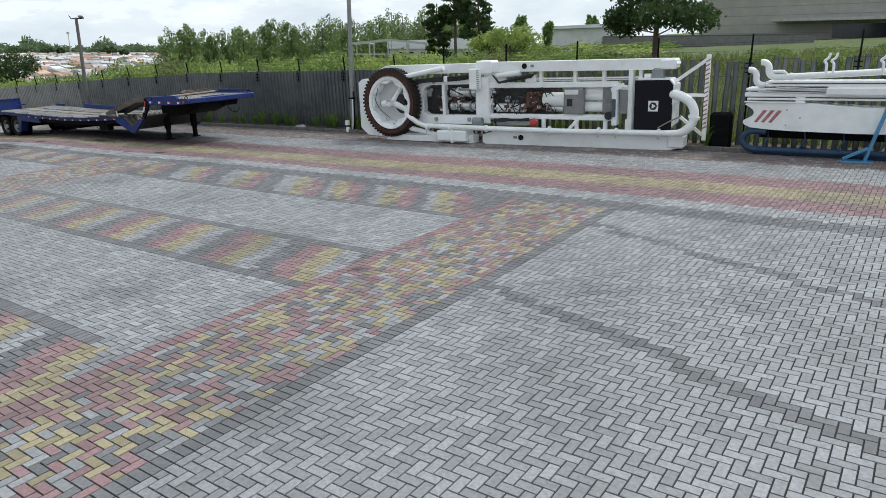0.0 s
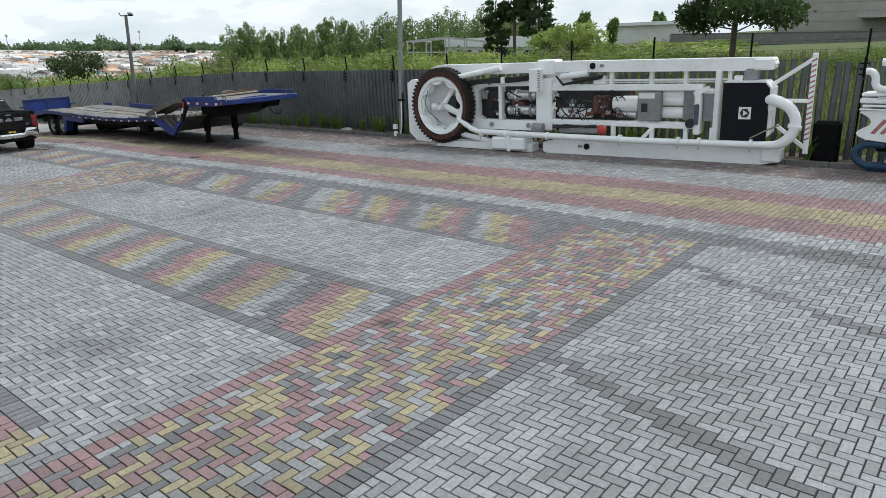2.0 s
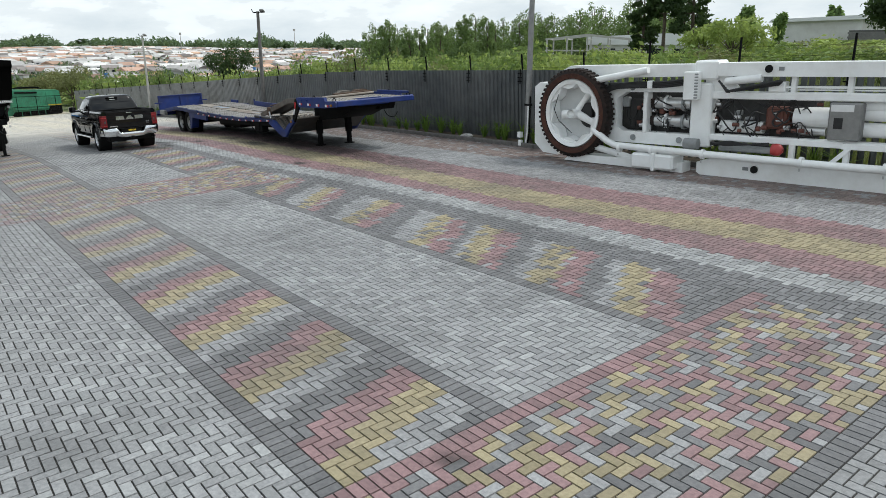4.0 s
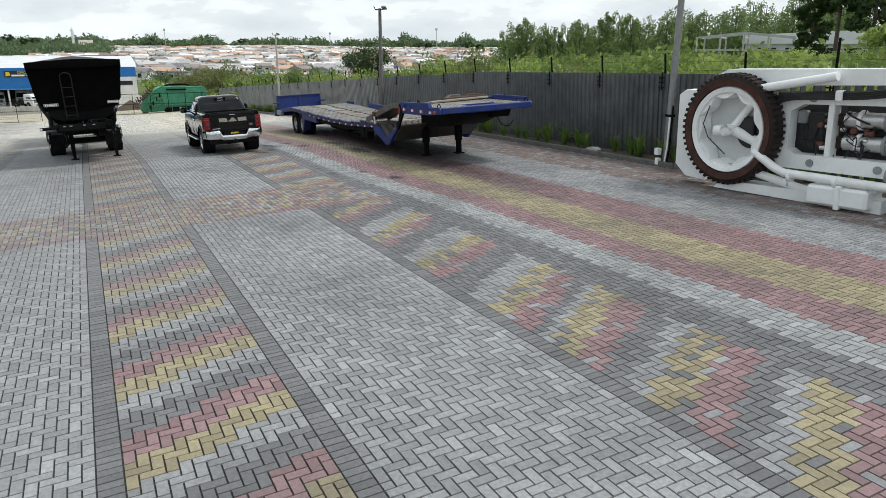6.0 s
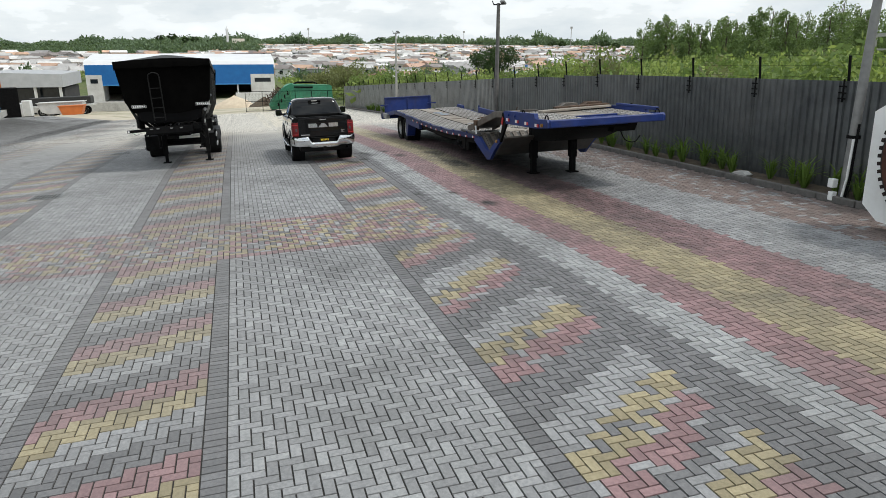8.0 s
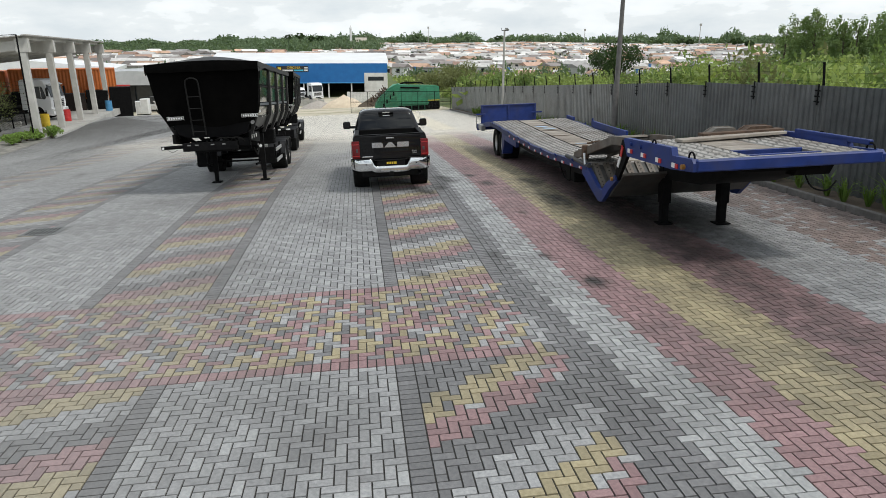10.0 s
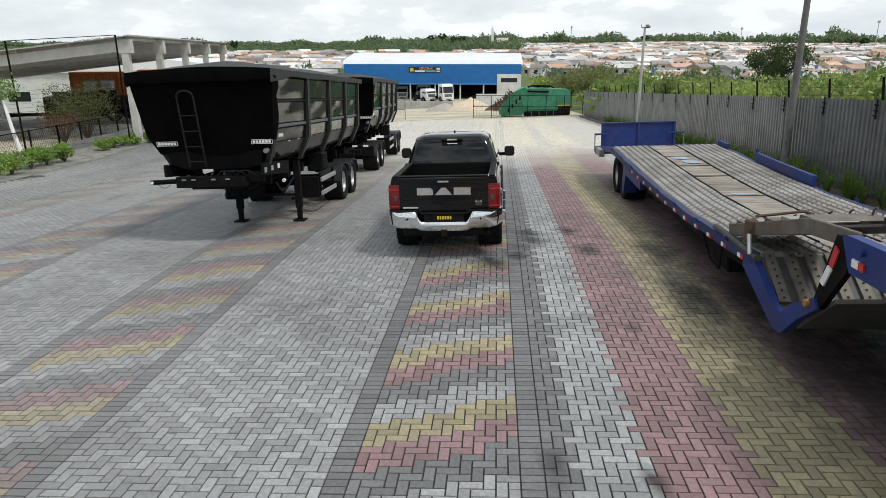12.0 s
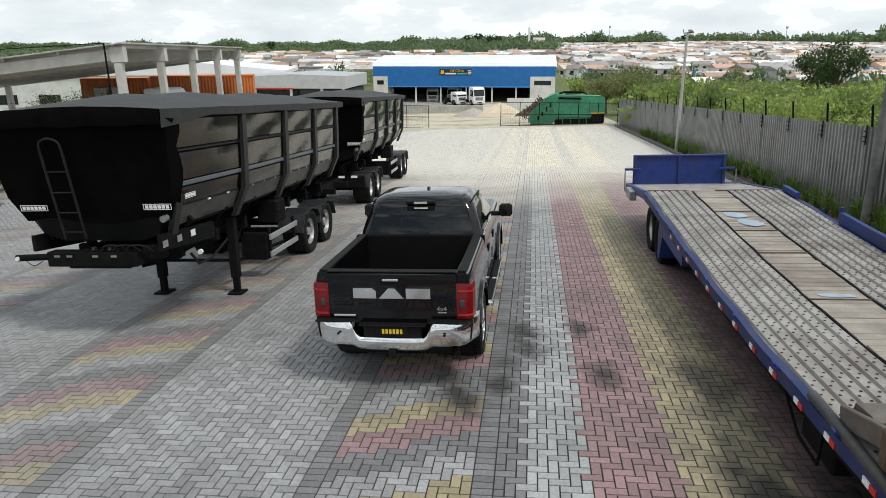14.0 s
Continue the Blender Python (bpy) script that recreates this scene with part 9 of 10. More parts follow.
# trees among the houses and along the skyline
wood = []
rng_w = np.random.default_rng(77)
clump = [leaf_cloud(rng_w, [((rng_w.uniform(-0.4, 0.4), rng_w.uniform(-0.4, 0.4), rng_w.uniform(0.4, 0.8)), (0.5, 0.5, 0.32)) for _ in range(5)], 85, 0.15) for _ in range(5)]
for i in range(900):
    az, r = rng_w.uniform(144, 200), rng_w.uniform(280, 1000)
    if az > 178 and r < 600 and i % 3:
        continue
    x, y, z = spot(az, r)
    wood.append(put_bush(x, y, rng_w.uniform(3, 6), rng_w.uniform(4, 7.5), z, clump))
for i in range(1000):
    az = rng_w.uniform(126, 228)
    r = rng_w.uniform(1080, 1300)
    x, y, z = spot(az, r)
    h = rng_w.uniform(11, 19) * (1.0 + 0.8 * noise.noise((az * 0.5, 2.0, 0.0)) + 0.4 * noise.noise((az * 2.3, 7.0, 0.0)))
    wood.append(put_bush(x, y, rng_w.uniform(13, 24), max(5, h * (1 - 0.5 * step(184, 194, az))), z, clump))
for i in range(900):
    az = rng_w.uniform(177, 222)
    r = rng_w.uniform(600, 1000)
    x, y, z = spot(az, r)
    wood.append(put_bush(x, y, rng_w.uniform(6, 11), rng_w.uniform(8, 13) * (1 - 0.6 * step(184, 192, az)), z, clump))
tagged(part("woods", quads_mesh("woods", wood, LEAF_FAR), None), "dark green trees between the houses and along the skyline", "trees", kind="stuff")
for i, (az, r, h, sp) in enumerate(((183.5, 900, 24, 9), (184.4, 905, 21, 8), (182.6, 880, 19, 7), (181.9, 870, 20, 8), (150.2, 800, 20, 8), (149.4, 790, 17, 7), (153.5, 820, 18, 7), (168, 980, 20, 8), (199, 620, 17, 6), (205, 600, 15, 6))):
    x, y, z = spot(az, r)
    tree("araucaria", x, y, z, h * 0.8, sp * 0.8, "tall umbrella-crowned araucaria on the skyline", LEAF_DARK, 800 + i, 900, 0.95)
tower = thing("church_tower", upright(*spot(179.6, 930)), "white square tower rising over the town", "tower")
part("shaft", Geo().box(-1.5, 1.5, -1.5, 1.5, -4, 23, 0.1), WALLS[0], tower)
part("belfry", Geo().lathe([(1.5, 23), (1.7, 23.6), (1.2, 25.2), (0.4, 26.4), (0.05, 28.0)], (0, 0, 0), (0, 0, 1), 14), WALLS[0], tower)
part("nave", Geo().box(-8, 8, 5, 20, -4, 13), WALLS[1], tower)
for az, r, h in ((173.5, 900, 27), (152.9, 900, 30), (161.3, 900, 24)):
    mast = thing("radio_mast", upright(*spot(az, r)), "thin grey radio mast over the town", "mast")
    part("mast_tube", Geo().tube([(0, 0, -3), (0, 0, h)], [0.5, 0.3], 6), CONCRETE, mast)
    part("antenna", Geo().box(-1.0, 1.0, -1.0, 1.0, h - 2.5, h), CONCRETE, mast)


# ---- the black pickup ----
CAR = surface("black_car_paint", (0.0018, 0.002, 0.0025), (0.003, 0.0032, 0.004), 2.0, 0.05, 0.09, bump=0.0, coat=0.8, spec=0.05)
TINT = surface("tinted_glass", (0.0015, 0.002, 0.0025), (0.002, 0.003, 0.0035), 2.0, 0.015, 0.025, bump=0.0, spec=0.5)
CHROME = surface("chrome", (0.72, 0.73, 0.74), (0.80, 0.81, 0.82), 6, 0.06, 0.12, metal=1.0, bump=0.0)
TRIM = surface("black_trim", (0.004, 0.004, 0.004), (0.009, 0.009, 0.009), 20, 0.55, spec=0.15, bump=0.15, bump_scale=200)
LINER = surface("bed_liner", (0.004, 0.004, 0.004), (0.007, 0.007, 0.007), 30, 0.9, bump=0.4, bump_scale=150, spec=0.1)
LENS = surface("red_lens", (0.11, 0.002, 0.004), (0.15, 0.003, 0.005), 5, 0.25, bump=0, coat=0.15, spec=0.25)
STRIP_LENS = surface("tail_lamp_strip", (0.34, 0.012, 0.014), (0.42, 0.02, 0.02), 6, 0.25, bump=0, coat=0.2)
CLEAR_LENS = surface("clear_lamp_lens", (0.42, 0.40, 0.36), (0.5, 0.48, 0.44), 9, 0.2, bump=0, coat=0.3)

truck = thing("pickup_truck", pose(-31.5, 11.2, ground_z(-31.5), 0, TIP * 0.6, 179.4) @ Matrix.Diagonal((1, 0.98, 1.02, 1)), "black crew-cab pickup truck with chrome bumper and red tail lamps", "pickup truck")
R_W, WB = 0.42, 3.79


def arch(x, low):
    """Lower edge of the body side, lifted over the wheels."""
    for wx in (0.0, WB):
        d = abs(x - wx)
        if d < 0.53:
            return max(low, 0.44 + math.sqrt(0.53 ** 2 - d * d))
    return low


def side_ring(x, s, top, wide, inner, floor):
    lo = arch(x, 0.56)
    out = [(0.90, 0.56), (0.985, 0.60), (1.01, 0.80), (1.012, 1.00), (1.0, 1.18), (0.985, 1.24), (0.975, 1.34), (0.955, top - 0.02), (0.93, top)]
    ring = [(x, s * y * wide, max(z, min(lo, top - 0.2))) for y, z in out]
    ring += [(x, s * inner, top), (x, s * inner, floor), (x, s * (inner + 0.02), max(lo, floor - 0.05)), (x, s * 0.86, lo)]
    return ring


def stations(a, b, n):
    xs = set(np.linspace(a, b, n).round(3))
    for wx in (0.0, WB):
        for k in range(-8, 9):
            x = round(wx + 0.53 * math.sin(k * math.pi / 16), 3)
            if a < x < b:
                xs.add(x)
        for x in (wx - 0.532, wx + 0.532):
            if a < x < b:
                xs.add(round(x, 3))
    return sorted(xs)


for s in (-1, 1):
    rings = [side_ring(x, s, 1.425, 1.0 - 0.02 * step(-0.9, -1.14, x), 0.80, 0.88) for x in stations(-1.14, 0.88, 14)]
    part("bed_side", Geo().loft(rings), CAR, truck, "glossy black bed side", 38)
    part("bed_rail_cap", Geo().box(-1.12, 0.86, s * 0.865 - 0.055, s * 0.865 + 0.055, 1.422, 1.442, 0.012), TRIM, truck)
    # arch flare
    fl = []
    for wx in (0.0, WB):
        ring = []
        for k in range(15):
            a = radians(4 + 172 * k / 14)
            c, q = math.cos(a), math.sin(a)
            ring.append([(wx + 0.52 * c, s * 0.97, 0.44 + 0.52 * q), (wx + 0.52 * c, s * 1.045, 0.44 + 0.52 * q), (wx + 0.585 * c, s * 1.04, 0.44 + 0.585 * q), (wx + 0.60 * c, s * 1.0, 0.44 + 0.60 * q)])
        part("wheel_flare", Geo().loft(ring), CAR, truck)
        part("wheel_well", Geo().lathe([(0.50, -0.15), (0.50, 0.18)], (wx, s * 0.75, 0.46), (0, 1, 0), 24), TRIM, truck)
part("bed_floor", Geo().box(-1.10, 0.86, -0.82, 0.82, 0.84, 0.88), LINER, truck, "ribbed black bed liner")
for k in range(9):
    y = -0.70 + 0.175 * k
    part("liner_rib", Geo().prism([(y - 0.05, 0.878), (y - 0.035, 0.895), (y + 0.035, 0.895), (y + 0.05, 0.878)], "x", -1.08, 0.82), LINER, truck)
part("bed_front", Geo().box(0.82, 0.90, -0.98, 0.98, 0.60, 1.43, 0.015), LINER, truck)
# tailgate
tg = Geo()
rings = []
for y in np.linspace(-0.80, 0.80, 9):
    b = 0.018 * (1 - (y / 0.8) ** 2)
    rings.append([(-1.09, y, 0.80), (-1.165 - b, y, 0.80), (-1.18 - b, y, 0.92), (-1.168 - b, y, 1.02), (-1.19 - b, y, 1.06), (-1.175 - b, y, 1.27), (-1.185 - b, y, 1.31), (-1.215 - b, y, 1.385), (-1.21 - b, y, 1.42), (-1.17 - b, y, 1.435), (-1.09, y, 1.43)])
tail = part("tailgate", tg.loft(rings), CAR, truck, "black tailgate with chrome badge shapes", 40)
part("tailgate_cap", Geo().box(-1.20, -1.075, -0.80, 0.80, 1.432, 1.446, 0.006), TRIM, tail)
hr = part("handle_recess", Geo().box(-1.222, -1.17, -0.13, 0.13, 1.285, 1.375, 0.02), TRIM, tail)
part("handle", Geo().box(-1.236, -1.216, -0.10, 0.10, 1.335, 1.365, 0.008), CHROME, hr, "chrome handle")
# three broad chrome shapes stand for the maker's badge
def badge(outline):
    part("badge", Geo().prism(outline, "x", -1.214, -1.19), CHROME, tail, "broad chrome badge shape")


badge([(0.475, 1.12), (0.475, 1.245), (0.235, 1.245), (0.19, 1.21), (0.185, 1.12)])
badge([(0.155, 1.12), (0.035, 1.245), (-0.045, 1.245), (-0.155, 1.12)])
badge([(-0.185, 1.12), (-0.185, 1.245), (-0.485, 1.245), (-0.485, 1.12)])
part("badge_bar", Geo().box(-1.205, -1.19, 0.46, 0.74, 0.885, 0.915, 0.004), CHROME, tail, "thin chrome badge bar")
writing("badge_letters", "4x4", 0.085, CHROME, tail, pose(-1.204, -0.62, 1.0, 90, 0, -90), "chrome lettering")
part("badge_bar", Geo().box(-1.204, -1.19, -0.68, -0.57, 0.945, 0.958, 0.002), CHROME, tail)
# tail lamps wrap the corners
for s in (-1, 1):
    g = Geo()
    ring = []
    for z, b in ((0.865, 0.01), (0.88, 0.0), (1.27, 0.0), (1.295, 0.012)):
        ring.append([(-1.08, s * 0.79, z), (-1.185 + b, s * 0.80, z), (-1.19 + b, s * 0.93, z), (-1.15 + b, s * (0.995 - b), z), (-1.0, s * (1.012 - b), z), (-0.98, s * 0.99, z)])
    lamp = part("tail_lamp", g.loft(ring), LENS, truck, "red wrap-round tail lamp")
    for z in (1.215, 0.925):
        ring = []
        for dz in (-0.011, 0.011):
            ring.append([(-1.187, s * 0.815, z + dz), (-1.196, s * 0.82, z + dz), (-1.198, s * 0.93, z + dz), (-1.158, s * 0.999, z + dz), (-1.02, s * 1.016, z + dz), (-1.02, s * 1.0, z + dz), (-1.15, s * 0.985, z + dz), (-1.187, s * 0.925, z + dz)])
        part("lens_strip", Geo().loft(ring), STRIP_LENS, lamp, "brighter red strip")
    part("reverse_lamp", Geo().box(-1.198, -1.185, s * 0.87 - 0.026, s * 0.87 + 0.026, 1.02, 1.105, 0.006), GALV_D, lamp, "white reversing lamp")
# chrome rear bumper in one bent piece
def bumper_ring(y):
    t = abs(y)
    x = -1.335 + 0.03 * (t / 0.6) ** 2 + 0.26 * max(0, (t - 0.80) / 0.24) ** 2
    k = step(0.40, 0.52, t)
    top = 0.665 + 0.185 * k
    low = 0.505 + 0.045 * k + 0.03 * step(0.85, 1.04, t)
    return [(x + 0.22, y, top), (x + 0.02, y, top), (x, y, top - 0.025), (x - 0.005, y, (top + low) / 2 + 0.02), (x + 0.012, y, low + 0.04), (x + 0.05, y, low), (x + 0.2, y, low)]


ys = [-1.04, -1.02, -0.97, -0.90, -0.82, -0.7, -0.58, -0.52, -0.48, -0.44, -0.40, -0.3, 0.0]
bump_r = part("rear_bumper", Geo().loft([bumper_ring(y) for y in ys + [-y for y in ys[-2::-1]]]), CHROME, truck, "bright chrome rear bumper", 45)
for s in (-1, 1):
    part("step_pad", Geo().box(-1.30, -1.12, s * 0.72 - 0.24, s * 0.72 + 0.24, 0.845, 0.862, 0.006), TRIM, bump_r, "black tread pad")
    part("sensor", Geo().cyl((-1.325, s * 0.66, 0.72), (-1.34, s * 0.66, 0.72), 0.016, n=12), TRIM, bump_r)
part("step_pad", Geo().box(-1.30, -1.10, -0.42, 0.42, 0.80, 0.815, 0.006), TRIM, bump_r)
plate = part("number_plate", Geo().box(-1.285, -1.265, -0.20, 0.20, 0.672, 0.802, 0.008), TRIM, bump_r, "black display plate with plain yellow bars")
for k in range(6):
    part("plate_bar", Geo().box(-1.290, -1.284, 0.12 - 0.045 * k - 0.03, 0.12 - 0.045 * k, 0.71, 0.765), YELLOW, plate)
part("plate_recess", Geo().box(-1.265, -1.20, -0.36, 0.36, 0.64, 0.80, 0.02), TRIM, bump_r)
part("tow_hitch", Geo().box(-1.32, -0.9, -0.05, 0.05, 0.42, 0.52, 0.01), TRIM, truck)
part("exhaust", Geo().tube([(-0.6, -0.62, 0.5), (-1.0, -0.72, 0.47), (-1.22, -0.80, 0.45)], 0.04, 14), DARK_STEEL, truck, "dark exhaust tip")
part("underbody", Geo().box(-1.05, 4.4, -0.78, 0.78, 0.36, 0.80, 0.04), TRIM, truck)
part("rear_axle", Geo().cyl((0, -0.8, R_W), (0, 0.8, R_W), 0.07, n=12), TRIM, truck)
part("differential", Geo().lathe([(0.02, -0.16), (0.14, -0.1), (0.17, 0.0), (0.14, 0.1), (0.02, 0.16)], (0, 0, R_W), (1, 0, 0), 18), TRIM, truck)

# cab and front body
rings = []
for x in stations(0.90, 4.62, 26):
    f = step(2.9, 3.3, x)
    nose = step(4.2, 4.62, x)
    top = 1.40 - 0.02 * f - 0.16 * nose
    w = 1.0 - 0.07 * nose
    lo = arch(x, 0.54)
    half = [(0.86, lo), (0.985, max(0.60, lo)), (1.008, max(0.82, lo)), (1.01, max(1.0, lo)), (0.995, 1.18), (0.965, 1.30), (0.93, top - 0.03), (0.86, top), (0.45, top + 0.03 * f)]
    rings.append([(x, y * w, z) for y, z in half] + [(x, -y * w, z) for y, z in half[::-1]])
part("cab_body", Geo().loft(rings), CAR, truck, "glossy black cab and bonnet", 38)


def cab_ring(z, x0, x1, y, r):
    """Rounded plan outline of the cab at height z."""
    pts = []
    for cx, cy, a0 in ((x1 - r, y - r, 0), (x0 + r, y - r, 90), (x0 + r, -y + r, 180), (x1 - r, -y + r, 270)):
        for k in range(5):
            a = radians(a0 + 22.5 * k)
            pts.append((cx + r * math.cos(a), cy + r * math.sin(a), z))
    return pts


cab_levels = [(1.38, 0.92, 3.12, 0.945, 0.10), (1.50, 0.95, 2.90, 0.915, 0.12), (1.70, 1.01, 2.55, 0.845, 0.14), (1.84, 1.06, 2.32, 0.785, 0.16), (1.91, 1.12, 2.20, 0.735, 0.18), (1.95, 1.22, 2.10, 0.64, 0.2), (1.965, 1.4, 1.95, 0.45, 0.2)]
roof_ob = part("cab_top", Geo().loft([cab_ring(*c) for c in cab_levels]), CAR, truck, "rounded black cab roof and pillars", 45)


def on_cab(z, out=0.004):
    """Rear face x and side y of the cab at height z."""
    for a, b in zip(cab_levels, cab_levels[1:]):
        if a[0] <= z <= b[0]:
            f = (z - a[0]) / (b[0] - a[0])
            return a[1] + f * (b[1] - a[1]) - out, a[2] + f * (b[2] - a[2]) + out, a[3] + f * (b[3] - a[3]) + out
    return None


def pane(points, n_in, thick=0.012):
    n = Vector(n_in) * thick
    top = [Vector(p) for p in points]
    k = len(top)
    return Geo().add(top + [p - n for p in top], [tuple(range(k)), tuple(range(2 * k - 1, k - 1, -1))] + [(i, i + k, (i + 1) % k + k, (i + 1) % k) for i in range(k)])


z0, z1 = 1.47, 1.80
xa, _, ya = on_cab(z0)
xb, _, yb = on_cab(z1)
for y0, y1 in ((-1.0, -0.30), (-0.29, 0.29), (0.30, 1.0)):
    def rim_y(v, lim):
        return max(-lim, min(lim, v))
    la, lb = ya - 0.13, yb - 0.10
    pts = [(xa, rim_y(y0, la), z0), (xa, rim_y(y1, la), z0), (xb, rim_y(y1, lb), z1), (xb, rim_y(y0, lb), z1)]
    part("rear_window", pane(pts, (-1, 0, 0.2)), TINT, roof_ob, "dark tinted rear window pane")
for s in (-1, 1):
    zz0, zz1 = 1.44, 1.82
    _, xf0, y0 = on_cab(zz0)
    _, xf1, y1 = on_cab(zz1)
    for a0, b0, a1, b1 in ((1.10, 1.82, 1.22, 1.80), (1.90, 2.78, 1.88, 2.24)):
        pts = [(a0, s * y0, zz0), (b0, s * y0, zz0), (b1, s * y1, zz1), (a1, s * y1, zz1)]
        part("side_window", pane(pts if s < 0 else pts[::-1], (0, s, 0.1)), TINT, roof_ob)
    part("drip_rail", Geo().tube([(1.15, s * 0.765, 1.87), (1.7, s * 0.775, 1.88), (2.25, s * 0.775, 1.85)], 0.012, 6), TRIM, roof_ob)
    for x in (1.30, 2.28):
        part("door_handle", Geo().box(x - 0.09, x + 0.09, s * 1.0 - 0.012, s * 1.0 + 0.03, 1.135, 1.17, 0.012), CHROME, truck, "chrome door handle")
        part("handle_cup", Geo().box(x - 0.11, x + 0.11, s * 1.002 - 0.01, s * 1.002 + 0.004, 1.10, 1.19, 0.004), TRIM, truck)
    for x in (0.97, 1.86, 2.86):
        part("door_seam", Geo().box(x - 0.004, x + 0.004, s * 1.0 - 0.02, s * 1.0135, 0.64, 1.02, 0), TRIM, truck)
    part("belt_moulding", Geo().box(1.0, 2.85, s * 0.945 - 0.015, s * 0.945 + 0.012, 1.385, 1.41, 0.006), CHROME, truck, "thin chrome belt moulding")
    mir = part("door_mirror", Geo().box(2.60, 2.76, s * 1.20 - 0.115, s * 1.20 + 0.115, 1.35, 1.57, 0.075), CAR, truck, "large black towing mirror")
    part("mirror_glass", Geo().box(2.592, 2.602, s * 1.20 - 0.095, s * 1.20 + 0.095, 1.385, 1.545, 0.004), TINT, mir, "mirror glass")
    part("mirror_arm", Geo().box(2.64, 2.74, s * 1.02 - 0.1, s * 1.02 + 0.1, 1.36, 1.43, 0.02), TRIM, mir)
    board_ = part("running_board", Geo().box(0.62, 3.18, s * 1.03 - 0.07, s * 1.03 + 0.07, 0.44, 0.50, 0.02), CHROME, truck, "chrome running board")
    for a in (0.75, 1.95):
        part("tread", Geo().box(a, a + 1.05, s * 1.03 - 0.055, s * 1.03 + 0.055, 0.498, 0.51, 0.005), TRIM, board_, "black step tread")
    part("board_bracket", Geo().box(1.7, 1.8, s * 0.9 - 0.08, s * 0.9 + 0.1, 0.44, 0.56, 0.01), TRIM, truck)
_, xw0, yw0 = on_cab(1.46)
_, xw1, yw1 = on_cab(1.86)
part("windscreen", pane([(xw0 + 0.01, -yw0 + 0.1, 1.46), (xw0 + 0.01, yw0 - 0.1, 1.46), (xw1 + 0.01, yw1 - 0.1, 1.86), (xw1 + 0.01, -yw1 + 0.1, 1.86)], (0.6, 0, 0.7)), TINT, roof_ob)
brk = part("high_brake_lamp", Geo().box(1.015, 1.08, -0.22, 0.22, 1.845, 1.895, 0.012), TRIM, roof_ob)
part("brake_lens", Geo().box(1.008, 1.018, -0.10, 0.10, 1.855, 1.885, 0.004), CLEAR_LENS, brk, "clear lamp lens")
part("window_sticker", Geo().box(1.018, 1.026, -0.21, 0.21, 1.755, 1.825, 0.002), TRIM, roof_ob, "dark glass sticker")
part("sticker_bar", Geo().box(1.012, 1.019, -0.11, 0.10, 1.785, 1.80), SIGN_WHITE, roof_ob, "small white bar")
part("roof_fin", Geo().prism([(1.70, 1.95), (1.90, 1.95), (1.78, 1.995), (1.74, 2.0)], "y", -0.03, 0.01), CAR, roof_ob, "small aerial fin")
part("grille", Geo().box(4.58, 4.68, -0.62, 0.62, 0.85, 1.22, 0.03), TRIM, truck)
part("front_bumper", Geo().box(4.55, 4.78, -0.98, 0.98, 0.52, 0.80, 0.06), CHROME, truck)
for s in (-1, 1):
    part("headlamp", Geo().box(4.50, 4.66, s * 0.80 - 0.15, s * 0.80 + 0.15, 0.98, 1.2, 0.04), SIGN_WHITE, truck)

P_TYRE = tyre_geo(R_W, 0.28, 40, 0.60).mesh("tyre", 30)
P_TYRE.materials.append(RUBBER)
rg = Geo().lathe([(0.255, 0.125), (0.245, 0.10), (0.235, 0.02), (0.225, -0.1)], (0, 0, 0), (0, 1, 0), 32)
for k in range(8):
    a = 2 * math.pi * k / 8
    rg.beam((0.05 * math.cos(a), 0.10, 0.05 * math.sin(a)), (0.245 * math.cos(a), 0.095, 0.245 * math.sin(a)), 0.035, 0.055, 0.006, (0, 1, 0))
rg.lathe([(0.07, 0.05), (0.07, 0.115), (0.05, 0.125), (0.001, 0.125)], (0, 0, 0), (0, 1, 0), 20)
P_RIM = rg.mesh("rim", 30)
P_RIM.materials.append(CHROME)
for x in (0.0, WB):
    for s in (-1, 1):
        w = part("wheel", Geo().lathe([(0.24, -0.05), (0.001, -0.04)], (0, 0, 0), (0, 1, 0), 24), TRIM, truck, m=pose(x, s * 0.885, R_W, 0, 17 * s + 8 * x, 0 if s > 0 else 180))
        part("tyre", P_TYRE, None, w)
        part("rim", P_RIM, None, w, "chrome spoked rim")


# ---- the paving: concrete pavers in herringbone, coloured in bands ----
U = 0.1025


def soldier_rows():
    """Bands of pavers laid side by side: (along, first row, colour)."""
    return [(61, 2), (78, 2), (104, 2), (120, 2), (18, 2), (35, 2)]


# far edges of the yellow diagonals in the near stretch of the upper stripe band: x at its lower and at its upper side
NEAR_DIAG = [(-19.0, -20.2), (-16.8, -18.2), (-14.8, -15.8), (-12.55, -13.65), (-11.25, -12.3), (-9.7, -10.6), (-8.2, -9.1)]


